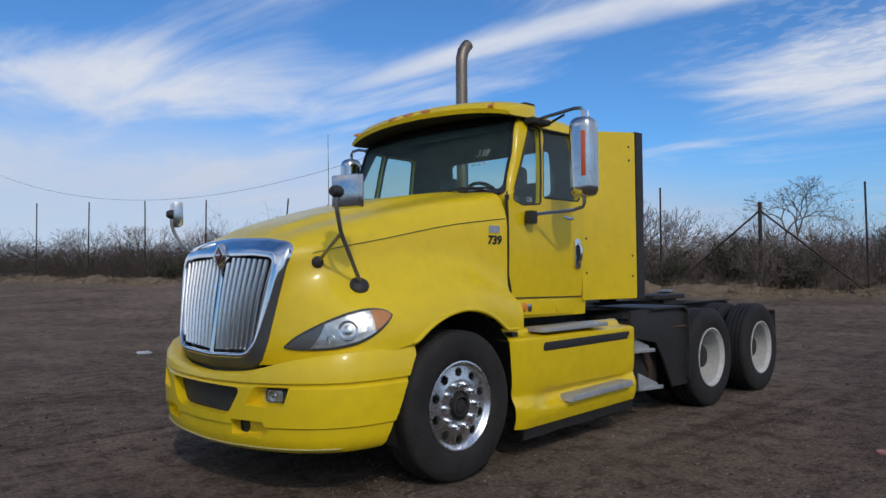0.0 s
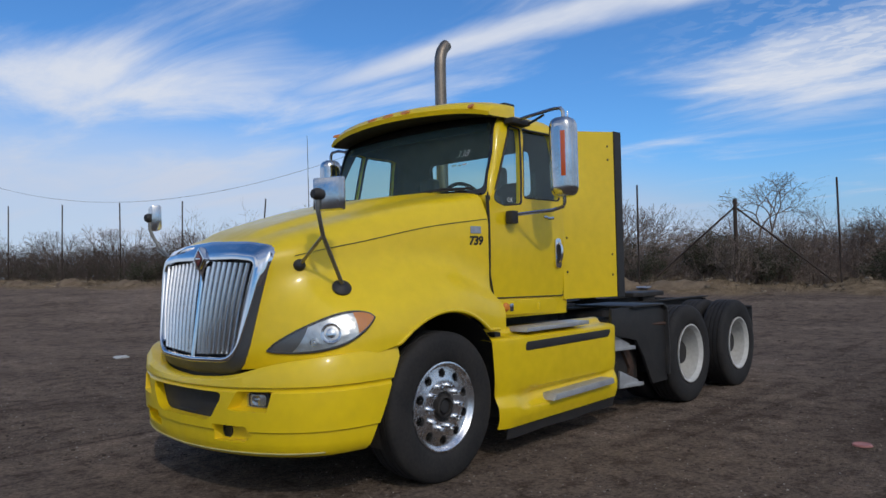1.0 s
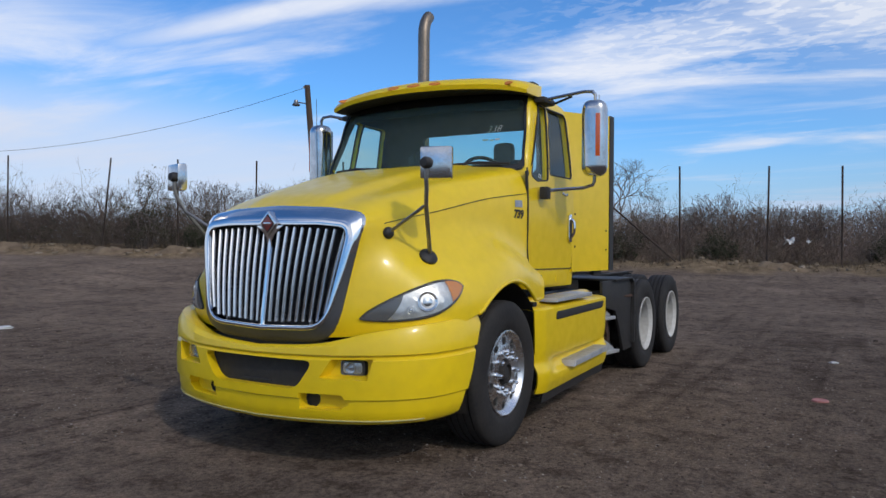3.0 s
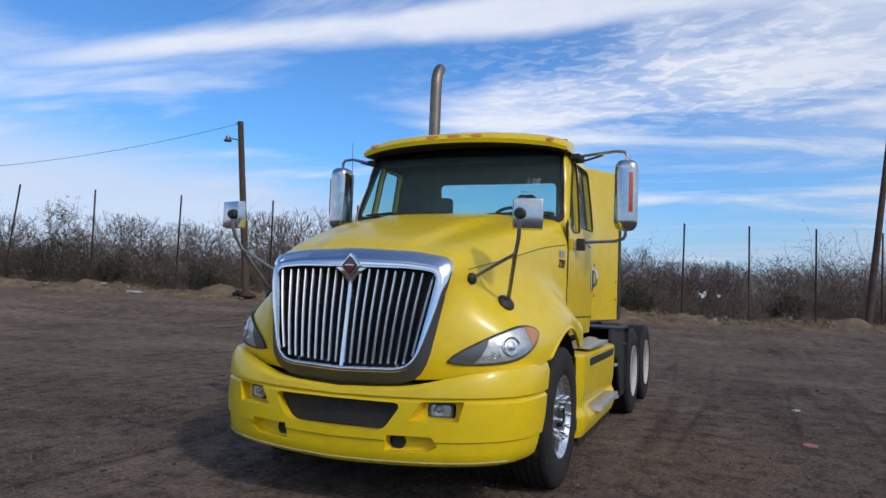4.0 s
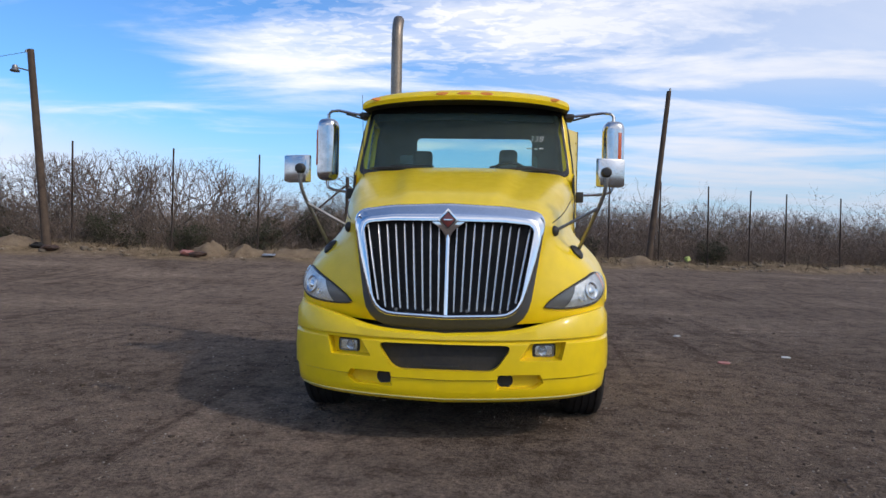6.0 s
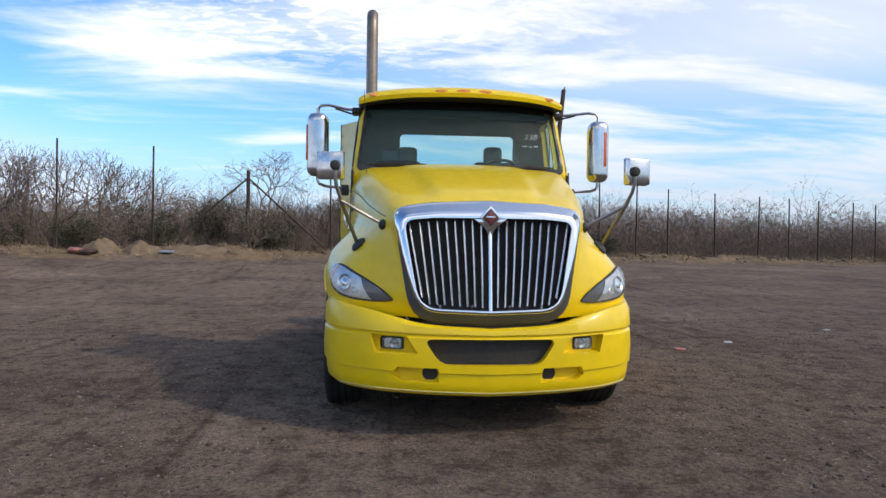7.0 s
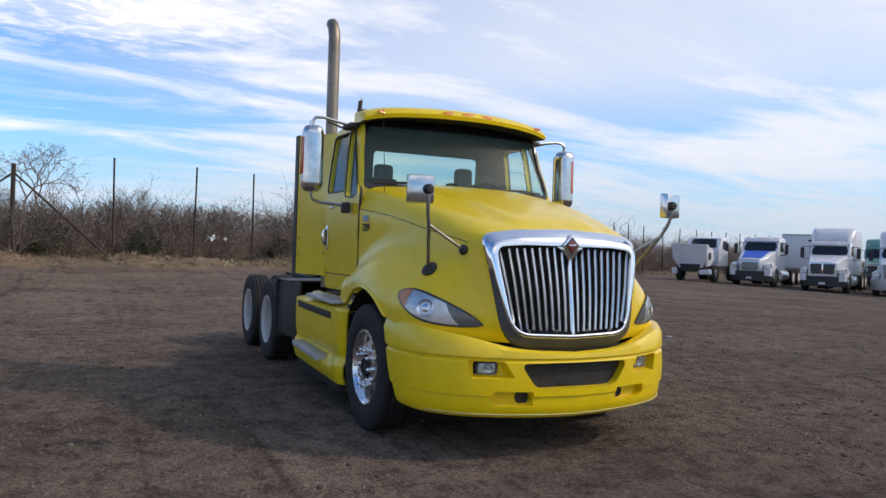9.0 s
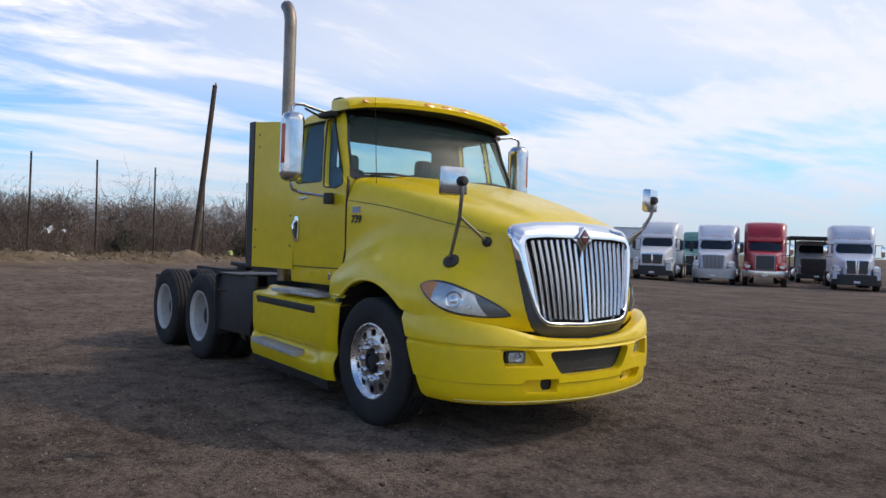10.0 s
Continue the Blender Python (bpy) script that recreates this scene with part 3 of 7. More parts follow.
    badge = part("emblem", prism(diamond(1.12), "x", c - 0.04, c + 0.014, 0.006), CHROME, truck, "chrome diamond emblem with dark red centre")
    part("emblem_centre", prism(diamond(0.86), "x", c, c + 0.016, 0.002), INK, badge)
    part("emblem_field", prism(diamond(0.70), "x", c, c + 0.019, 0.002), BADGE_RED, badge)
    part("emblem_bar", box(c + 0.0200, 0, 1.512, 0.004, 0.060, 0.012, 0.002), CHROME, badge)
    for y in (-0.34, -0.12, 0.14, 0.36):
        part("grille_bolt", lathe([(0.0, 0.02), (0.009, 0.018), (0.011, 0)], 10, (grille_x(y, 0.9) - 0.045, y, 0.9), axis="x"), STEEL, truck)


build_grille()


# bumper
bump_x = curve((0, 0.17, 0.34, 0.5, 0.68, 0.86, 1.0), (1.185, 1.172, 1.120, 1.018, 0.825, 0.553, 0.32))
bump_y = curve((0, 0.17, 0.34, 0.5, 0.68, 0.86, 1.0), (0.0, 0.31, 0.60, 0.855, 1.065, 1.150, 1.16))
bump_top = curve((0, 0.3, 0.48, 0.65, 0.8, 1.0), (0.757, 0.797, 0.868, 0.905, 0.922, 0.935))


def bumper_rows(n=56):
    rows = []
    prof = ((0.0, -0.075), (0.0, -0.035), (0.10, -0.006), (0.30, 0.0), (0.312, -0.016), (0.332, -0.016), (0.36, 0.0), (0.55, 0.006), (0.74, 0.002), (0.752, -0.014), (0.775, -0.013), (0.86, -0.017), (0.95, -0.026), (1.0, -0.06))
    for f, off in prof:
        row = []
        for s in np.linspace(0, 1, n):
            zt = bump_top(s)
            zb = 0.295 + 0.040 * s
            if f <= 0.33:
                zz = zt + (0.715 + 0.025 * s - zt) * (f / 0.315)
            else:
                zz = 0.715 + 0.025 * s + (zb - 0.715 - 0.025 * s) * ((f - 0.315) / 0.685)
            end = 1.0 - 0.15 * max(0.0, (0.90 - zz) / 0.55)
            if f == 0 and off < -0.05:
                off = -0.05 - 0.14 * float(np.clip((s - 0.20) / 0.14, 0, 1)) * float(np.clip((0.80 - s) / 0.15, 0, 1))
            q = s * end
            e = 0.01
            tx, ty = bump_x(min(q + e, 1)) - bump_x(max(q - e, 0)), bump_y(min(q + e, 1)) - bump_y(max(q - e, 0))
            l = math.hypot(tx, ty)
            row.append((bump_x(q) + ty / l * off, bump_y(q) - tx / l * off, zz - (0.01 if f == 0 and off < -0.05 else 0)))
        rows.append(row)
    return np.array(rows)


def grid_solid(a, b):
    """A closed block between two outlines of the same number of points."""
    bm = bmesh.new()
    va, vb = [bm.verts.new(q) for q in a], [bm.verts.new(q) for q in b]
    bm.faces.new(va), bm.faces.new(vb[::-1])
    for i in range(len(va)):
        j = (i + 1) % len(va)
        bm.faces.new((va[i], vb[i], vb[j], va[j]))
    return bm


def build_bumper():
    half = bumper_rows()
    full = np.concatenate([half[:, :0:-1] * np.array([1, -1, 1]), half], axis=1)
    inside = np.array([[(bx - 0.075 if f not in (0, len(full) - 1) else bx - 0.05, by * 0.93, 0.53 + (bz - 0.53) * 0.94) for bx, by, bz in row] for f, row in enumerate(full)])
    body = part("bumper", between(full, inside), YELLOW, truck, "yellow moulded front bumper, scuffed along its edge", 35)
    cut = [prism([tuple(q) for q in fillet([(-0.455, 0.688), (0.455, 0.688), (0.335, 0.512), (-0.335, 0.512)], (0.035, 0.035, 0.13, 0.13), 7, 4)], "x", 0.9, 1.4)]
    # scooped pockets round the fog lights and the tow sockets
    for s in (1, -1):
        for poly, depth in (([(0.485, 0.588), (0.560, 0.706), (0.820, 0.716), (0.785, 0.584)], 0.062), ([(0.325, 0.388), (0.345, 0.496), (0.64, 0.500), (0.675, 0.44), (0.61, 0.396)], 0.058)):
            inner, outer = [], []
            c = np.mean(poly, axis=0)
            for y, z in poly:
                surf = 1.188 - 0.185 * y * y - 0.05 * y ** 4
                k = 0.80
                inner.append((surf - depth, s * (c[0] + (y - c[0]) * k), c[1] + (z - c[1]) * k))
                outer.append((surf + 0.03, s * y, z))
            cut.append(grid_solid(inner, outer))
    for s in (1, -1):
        cut.append(prism([(s * 0.663 + a, 0.648 + b) for a, b in rounded(0.160, 0.090, 0.02)], "x", 0.7, 1.4))
        cut.append(prism([(s * 0.405 + a, 0.45 + b) for a, b in rounded(0.105, 0.088, 0.040)], "x", 0.8, 1.4))
    carve(body, cut)
    lip = half[-2][:44]
    part("scuffed_edge", tube([(x, -y, z - 0.004) for x, y, z in lip[:0:-1]] + [(x, y, z - 0.004) for x, y, z in lip], 0.0055, 6), SCUFF, truck, "pale scuffed lower edge of the bumper")
    part("lower_grille", grid([[(1.125 - 0.16 * y * y, y, z) for y in np.linspace(-0.46, 0.46, 16)] for z in np.linspace(0.5, 0.70, 5)]), MESH_DARK, truck, "black lower air intake mesh")
    part("intake_flap", box(1.128, -0.02, 0.533, 0.012, 0.24, 0.012, 0.003), BLACK, truck)
    part("bumper_gap", grid([[(bump_x(s) - 0.13, sg * bump_y(s) * 0.93, z) for sg in (1, -1) for s in (np.linspace(0.5, 0, 14) if sg > 0 else np.linspace(0.02, 0.5, 14))] for z in (0.66, 0.79)]), BLACK, truck)
    for s in (1, -1):
        turn = Matrix.Translation((1.050, s * 0.663, 0.648)) @ Matrix.Rotation(s * radians(16), 4, "Z")

        def fog_piece(bm):
            bmesh.ops.transform(bm, matrix=turn, verts=bm.verts)
            return bm
        fog = part("fog_light", fog_piece(prism(rounded(0.156, 0.086, 0.018), "x", -0.06, -0.016, 0.004)), BLACK, truck, "rectangular clear fog light in a recess")
        part("reflector", fog_piece(prism(rounded(0.118, 0.062, 0.016), "x", -0.017, -0.012, 0.002)), REFLECTOR, fog)
        part("bulb_cover", fog_piece(lathe([(0.034, -0.012), (0.031, -0.004), (0.014, -0.010), (0.012, 0.0), (0.0, 0.003)], 18, (0, s * -0.012, 0), axis="x")), CHROME_WORN, fog)
        part("lens", fog_piece(prism(rounded(0.138, 0.080, 0.016), "x", 0.004, 0.008, 0.002)), LENS, fog)
        part("tow_socket", lathe([(0.054, 1.085), (0.050, 1.096), (0.045, 1.094), (0.040, 0.97), (0.0, 0.96)], 20, (0, s * 0.405, 0.45), axis="x"), BLACK, truck)


build_bumper()


# headlights, almond shaped, set into the fenders
def build_headlight(s):
    def edge(u, side):
        """u from the inner tip to the outer tip; side -1 below, 1 above."""
        x, z = 0.972 - 0.484 * u, 0.936 + 0.187 * u
        if side > 0:
            return x, z + 0.106 * math.sin(math.pi * u) ** 0.66
        return x, z - 0.075 * math.sin(math.pi * u ** 0.95) ** 0.85

    def patch(u0, u1, v0, v1, out, nu=18, nv=8):
        rows = []
        for u in np.linspace(u0, u1, nu):
            (x, a), (_, b) = edge(u, -1), edge(u, 1)
            rows.append([on_hood(x, a + (b - a) * v, out) for v in np.linspace(v0, v1, nv)])
        return [[(p.x, s * p.y, p.z) for p in r] for r in rows]
    lamp_body = part("headlight", grid(patch(0.005, 0.995, 0.0, 1.0, 0.004)), LAMP_GREY, truck, "almond headlight with clear lens and amber corner")
    ring = [edge(u, -1) for u in np.linspace(0, 1, 22)] + [edge(u, 1) for u in np.linspace(1, 0, 22)[1:]]
    pts = [on_hood(x, z, 0.006) for x, z in ring]
    part("bezel", tube([(p.x, s * p.y, p.z) for p in pts], 0.0065, 6), BLACK, lamp_body)
    slant = []
    for k in np.linspace(0, 1, 18):
        row = []
        for v in np.linspace(0.06, 0.94, 8):
            u = (0.17 + 0.14 * v) * (1 - k) + 0.76 * k
            (x, a), (_, b) = edge(u, -1), edge(u, 1)
            q = on_hood(x, a + (b - a) * v, 0.008)
            row.append((q.x, s * q.y, q.z))
        slant.append(row)
    part("reflector", grid(slant), REFLECTOR, lamp_body)
    part("turn_signal", grid(patch(0.745, 0.985, 0.08, 0.95, 0.010)), AMBER, lamp_body, "amber turn signal corner")
    for u, v, r in ((0.465, 0.50, 0.064), (0.33, 0.36, 0.026)):
        (x, a), (_, b) = edge(u, -1), edge(u, 1)
        p, q = on_hood(x, a + (b - a) * v, 0.0), on_hood(x, a + (b - a) * v, 1.0)
        m = Matrix.Translation((p.x, s * p.y, p.z)) @ Vector((q.x - p.x, s * (q.y - p.y), q.z - p.z)).to_track_quat("Z", "Y").to_matrix().to_4x4()
        bm = lathe([(r, 0.004), (r, 0.013), (r * 0.93, 0.014), (r * 0.86, 0.010), (r * 0.66, 0.003), (r * 0.50, 0.001), (r * 0.46, 0.009), (r * 0.25, 0.014), (0.0, 0.0155)], 24, axis="z")
        bmesh.ops.transform(bm, matrix=m, verts=bm.verts)
        part("projector", bm, CHROME, lamp_body)
    part("lens", grid(patch(0.01, 0.99, 0.02, 0.98, 0.022)), LENS, lamp_body)


for side in (1, -1):
    build_headlight(side)
# cab shell
cab_y = curve((1.03, 1.3, 1.6, 1.95, 2.3, 2.55, 2.62, 2.69, 2.74), (1.03, 1.05, 1.06, 1.05, 1.012, 0.968, 0.93, 0.80, 0.55))
cab_x = curve((1.03, 1.5, 1.95, 2.05, 2.3, 2.62, 2.69, 2.74), (-0.72, -0.72, -0.66, -0.675, -0.785, -0.925, -1.0, -1.2))
cab_back = curve((1.03, 2.5, 2.62, 2.74), (-1.78, -1.78, -1.76, -1.62))


def cab_side(x, z):
    """The cab's flank draws in a little towards its front."""
    return cab_y(z) * (1 - 0.042 * float(np.clip((x + 1.65) / 0.95, 0, 1)))


def cab_front(y, z):
    return cab_x(z) - 0.115 * (y / 0.95) ** 2


def cab_ring(z, inset=0.0):
    yc, xb = cab_y(z) - inset, cab_back(z) + inset
    yf = cab_side(-0.8, z) - inset
    pts = [(cab_front(y, z) - inset, y) for y in np.linspace(0, yf - 0.04, 12)]
    x0 = cab_front(yf - 0.04, z) - inset
    pts += [(x0 - 0.04 * (1 - math.cos(a)) - 0.01 * math.sin(a), yf - 0.04 + 0.04 * math.sin(a)) for a in np.linspace(0.3, math.pi / 2, 4)]
    xa = x0 - 0.05
    pts += [(x, cab_side(x, z) - inset) for x in np.linspace(xa, xb + 0.06, 9)[1:]]
    pts += [(xb + 0.06 - 0.06 * math.sin(a), yc - 0.06 + 0.06 * math.cos(a)) for a in np.linspace(0.3, math.pi / 2, 4)]
    pts += [(xb, y) for y in np.linspace(yc - 0.12, 0, 8)]
    half = [(x, y, z) for x, y in pts]
    return half + [(x, -y, z) for x, y, z in half[-2:0:-1]]


def window_outline(which):
    if which == "vent":
        return fillet([(-0.80, 1.93), (-0.92, 1.895), (-1.135, 1.915), (-1.225, 2.535), (-1.10, 2.545)], (0.04, 0.06, 0.04, 0.02, 0.02), 5, 3)
    return fillet([(-1.165, 1.965), (-1.645, 1.965), (-1.645, 2.535), (-1.255, 2.535)], (0.03, 0.05, 0.05, 0.02), 5, 3)


def build_cab():
    zs = np.r_[np.linspace(1.03, 1.95, 12), np.linspace(2.0, 2.55, 12), 2.585, 2.62, 2.655, 2.69, 2.72, 2.74]
    outer = [cab_ring(z) for z in zs]
    bm = grid(outer, close_v=True)
    bm.verts.ensure_lookup_table()
    n = len(outer[0])
    bm.faces.new([bm.verts[i] for i in range(n)][::-1])
    bm.faces.new([bm.verts[(len(zs) - 1) * n + i] for i in range(n)])
    shell = part("cab", bm, YELLOW, truck, "yellow day cab body", 45)
    inner = grid([cab_ring(z, 0.045) for z in np.r_[1.15, np.linspace(1.3, 2.55, 10), 2.60, 2.64, 2.68]], close_v=True)
    inner.verts.ensure_lookup_table()
    m2 = len(inner.verts)
    inner.faces.new([inner.verts[i] for i in range(n)][::-1])
    inner.faces.new([inner.verts[m2 - n + i] for i in range(n)])
    cuts = [inner,
            prism([(-0.965, 2.0), (0.965, 2.0), (0.96, 2.06), (0.898, 2.56), (0.85, 2.605), (-0.85, 2.605), (-0.898, 2.56), (-0.96, 2.06)], "x", -1.10, -0.3),
            prism([(0.06 + y, 2.255 + z) for y, z in rounded(1.22, 0.40, 0.05)], "x", -2.0, -1.6)]
    for w in ("vent", "door"):
        o = [tuple(q) for q in window_outline(w)]
        cuts.append(prism(o, "y", 0.75, 1.3))
        cuts.append(prism(o, "y", -1.3, -0.75))
    carve(shell, cuts)
    me = shell.data
    me.materials.append(INTERIOR)
    for f in me.polygons:
        c = f.center
        if 1.12 < c.z < 2.69 and abs(c.y) < cab_side(c.x, c.z) - 0.03 and cab_back(c.z) + 0.008 < c.x < cab_front(c.y, c.z) - 0.03:
            f.material_index = 1
    # windshield, its black band and wipers
    def ws(y, z, out=0.0):
        return (cab_front(y, z) + out, y, z)
    glass_rows = [[ws(y * (0.975 - 0.125 * (z - 2.0)), z, -0.012) for y in np.linspace(-1, 1, 18)] for z in np.linspace(2.0, 2.61, 12)]
    pane = part("windshield", grid(glass_rows), GLASS_W, truck, "tinted one-piece windshield with marker writing")
    pane.visible_shadow = False
    edge_o = [(0.978, 1.975), (0.897, 2.675), (-0.897, 2.675), (-0.978, 1.975)]
    edge_i = [(0.952, 2.02), (0.885, 2.575), (-0.885, 2.575), (-0.952, 2.02)]
    fo, fi = fillet(edge_o, (0.05,) * 4, 6, 10), fillet(edge_i, (0.06,) * 4, 6, 10)
    part("windshield_seal", grid([[ws(y, z, 0.001) for y, z in fo], [ws(y, z, 0.006) for y, z in fo * 0.97 + fi * 0.03], [ws(y, z, 0.006) for y, z in fi], [ws(y, z, -0.014) for y, z in fi]], close_v=True), BLACK_GLOSS, truck)
    sun_band = [[ws(y * (0.895 - 0.115 * (z - 2.0)), z, -0.02 - 0.05 * (z - 2.5)) for y in np.linspace(-1, 1, 14)] for z in np.linspace(2.50 - 0.0, 2.60, 4)]
    part("sun_visor_inside", grid(sun_band), SEAT, truck)
    for s in (1, -1):
        arm = [(cab_front(s * 0.35, 2.0) + 0.03, s * 0.30, 1.995), (cab_front(s * 0.5, 2.03) + 0.03, s * 0.52, 2.035), (cab_front(s * 0.8, 2.02) + 0.03, s * 0.80, 2.02)]
        wiper = part("wiper", tube(arm, (0.009, 0.006), 6), BLACK, truck)
        part("blade", tube([ws(s * 0.34, 2.03, 0.014), ws(s * 0.6, 2.045, 0.02), ws(s * 0.86, 2.03, 0.014)], 0.010, 6), BLACK, wiper)
    cowl = [[(cab_front(y, 1.99) + dx, y, z) for y in np.linspace(-0.93, 0.93, 24)] for dx, z in ((-0.01, 2.0), (0.03, 1.985), (0.03, 1.9))]
    part("cowl", grid(cowl), BLACK, truck, "black cowl panel below the windshield")
    # side glass
    for s in (1, -1):
        for w in ("vent", "door"):
            o = window_outline(w)
            c = o.mean(axis=0)
            bm = bmesh.new()
            vs = [bm.verts.new((c[0] + (x - c[0]) * 1.03, s * (cab_side(x, z) - 0.018), c[1] + (z - c[1]) * 1.02)) for x, z in o]
            bm.faces.new(vs)
            g = part("side_window", bm, GLASS_S, truck)
            g.visible_shadow = False
            ring = [(x, s * (cab_side(x, z) + 0.004), z) for x, z in o]
            part("window_seal", tube(ring + ring[:1], 0.009, 6, caps=False), BLACK, g)
    rear = part("rear_window", grid([[(-1.76, y, z) for y in (-0.73, 0.73)] for z in (2.03, 2.47)]), GLASS_S, truck)
    rear.visible_shadow = False


build_cab()


def build_doors():
    """Door skins a little proud of the cab, with the dark gap round them."""
    for s in (1, -1):
        xs = np.linspace(-1.655, -0.70, 26)
        zs = np.linspace(1.185, 2.60, 36)
        rows = [[(x, s * (cab_side(x, z) + 0.010), z) for z in zs] for x in xs]
        door = part("door", thick(rows if s < 0 else rows[::-1], 0.012), YELLOW, truck, "yellow cab door", 40)
        far = [(-0.3, 1.0), (-0.3, 2.8), (-1.14, 2.8), (-1.14, 2.62), (-1.138, 2.595), (-0.838, 2.02), (-0.792, 1.955), (-0.752, 1.92), (-0.752, 1.36), (-0.80, 1.195), (-0.81, 1.0)]
        cuts = [prism(far, "y", 0.5, 1.5) if s > 0 else prism(far, "y", -1.5, -0.5)]
        for w in ("vent", "door"):
            o = [tuple(q) for q in window_outline(w)]
            cuts.append(prism(o, "y", *((0.5, 1.5) if s > 0 else (-1.5, -0.5))))
        carve(door, cuts)
        gap = [(x, s * (cab_side(x, z) + 0.006), z) for x, z in [(-0.746, 1.99), (-0.746, 1.36), (-0.797, 1.188), (-1.66, 1.178), (-1.662, 2.3)]]
        part("door_gap", tube(gap, 0.007, 5), BLACK, truck)
        # handle in a chrome cup
        y = cab_side(-1.575, 1.53) + 0.012
        cup = part("handle_cup", prism([(-1.575 + a, 1.53 + b) for a, b in rounded(0.085, 0.245, 0.03)], "y", s * y, s * (y + 0.012), 0.004), CHROME, door)
        part("handle_recess", prism([(-1.575 + a, 1.52 + b) for a, b in rounded(0.05, 0.15, 0.02)], "y", s * (y + 0.011), s * (y + 0.0145)), BLACK, cup)
        part("door_handle", tube([(-1.575, s * (y + 0.012), 1.61), (-1.575, s * (y + 0.04), 1.585), (-1.575, s * (y + 0.042), 1.50), (-1.575, s * (y + 0.02), 1.455)], 0.012, 8, smooth_n=10), CHROME, cup)
        # model script as plain bars
        yy = cab_side(-1.48, 1.82) + 0.013
        for dx, dz, w in ((0.05, 0.004, 0.05), (0.0, -0.004, 0.05), (-0.045, 0.0, 0.035)):
            part("name_plate", box(-1.48 + dx, s * yy, 1.82 + dz, w, 0.004, 0.022, 0.002), CHROME_WORN, door)
        # lower sill under the door
        sill = [(-0.80, 1.175), (-1.655, 1.165), (-1.56, 1.04), (-0.86, 1.055)]
        part("sill", prism(sill, "y", s * 0.9, s * 1.035, 0.006), YELLOW, truck)
        part("side_marker", lathe([(0.0, 0.022), (0.025, 0.018), (0.034, 0.004), (0.036, 0)], 16, (-0.905, s * 1.037, 1.115) if s > 0 else (-0.905, -1.037, 1.115)) if s > 0 else lathe([(0.0, -0.022), (0.025, -0.018), (0.034, -0.004), (0.036, 0)], 16, (-0.905, -1.037, 1.115)), AMBER, truck, "amber side marker lamp")
        part("lock_plate", box(-0.975, s * 1.037, 1.11, 0.045, 0.01, 0.06, 0.006), CHROME_WORN, truck)
        part("grab_boss", box(-1.335, s * 1.037, 1.10, 0.03, 0.012, 0.06, 0.006), YELLOW, truck)
        # extender panel behind the door
        def flare(x, z):
            f = float(np.clip((-1.67 - x) / 0.66, 0, 1))
            return 1.055 + 0.145 * f ** 1.15 - 0.10 * max(0, (z - 1.9) / 0.75) * (1 - f) ** 1.2
        ex = [[(x, s * flare(x, z), z) for z in np.linspace(1.145, 2.58 + 0.035 * (-1.67 - x) / 0.66, 14)] for x in np.linspace(-1.672, -2.31, 10)]
        panel = part("side_extender", thick(ex if s > 0 else ex[::-1], 0.03), YELLOW, truck, "yellow side panel behind the cab")
        eb = [[(x, s * (1.203 + 0.004 * k), z) for z in (1.14, 1.9, 2.62)] for k, x in enumerate((-2.314, -2.425))]
        part("edge_trim", thick(eb if s > 0 else eb[::-1], 0.035), BLACK, panel, "black rubber edge of the panel")
        for x, z in ((-2.24, 2.48), (-2.24, 2.36), (-2.26, 1.52), (-2.26, 1.34), (-1.72, 1.66), (-1.72, 1.37)):
            part("bolt", lathe([(0.0, s * 0.008), (0.009, s * 0.006), (0.011, 0)], 10, (x, s * (flare(x, z) + 0.001), z)), RUST, panel)
        # dark gap between the hood's rear edge and the cab
        wide = 0.030 if s > 0 else 0.014
        gap_rows = [[(x, s * (max(cab_side(-0.76, z) + 0.008, crease_y(-0.735) - 0.002 if z > 1.70 else 0)), z) for z in np.linspace(1.36, 1.965, 12)] for x in (-0.738, -0.738 - wide)]
        part("cowl_gap", thick(gap_rows if s > 0 else gap_rows[::-1], 0.02), BLACK, truck)
        # unit number and label on the hood
        for bm, mat, z, nm in ((lettering("739", 0.088, 0.0015, 0.15, 0.0035), INK, 1.617, "unit_number"), (box(0, 0, 0, 0.10, 0.052, 0.003), LABEL_GREY, 1.70, "label_plate")):
            p, q = on_hood(-0.61, z, 0.003), on_hood(-0.61, z, 1.0)
            nrm = Vector((q.x - p.x, s * (q.y - p.y), q.z - p.z)).normalized()
            right = Vector((0, 0, 1)).cross(nrm).normalized()
            up = nrm.cross(right)
            m = Matrix((right, up, nrm)).transposed().to_4x4()
            m.translation = (p.x, s * p.y, p.z)
            bmesh.ops.transform(bm, matrix=m, verts=bm.verts)
            part(nm, bm, mat, truck, "", 0)


build_doors()


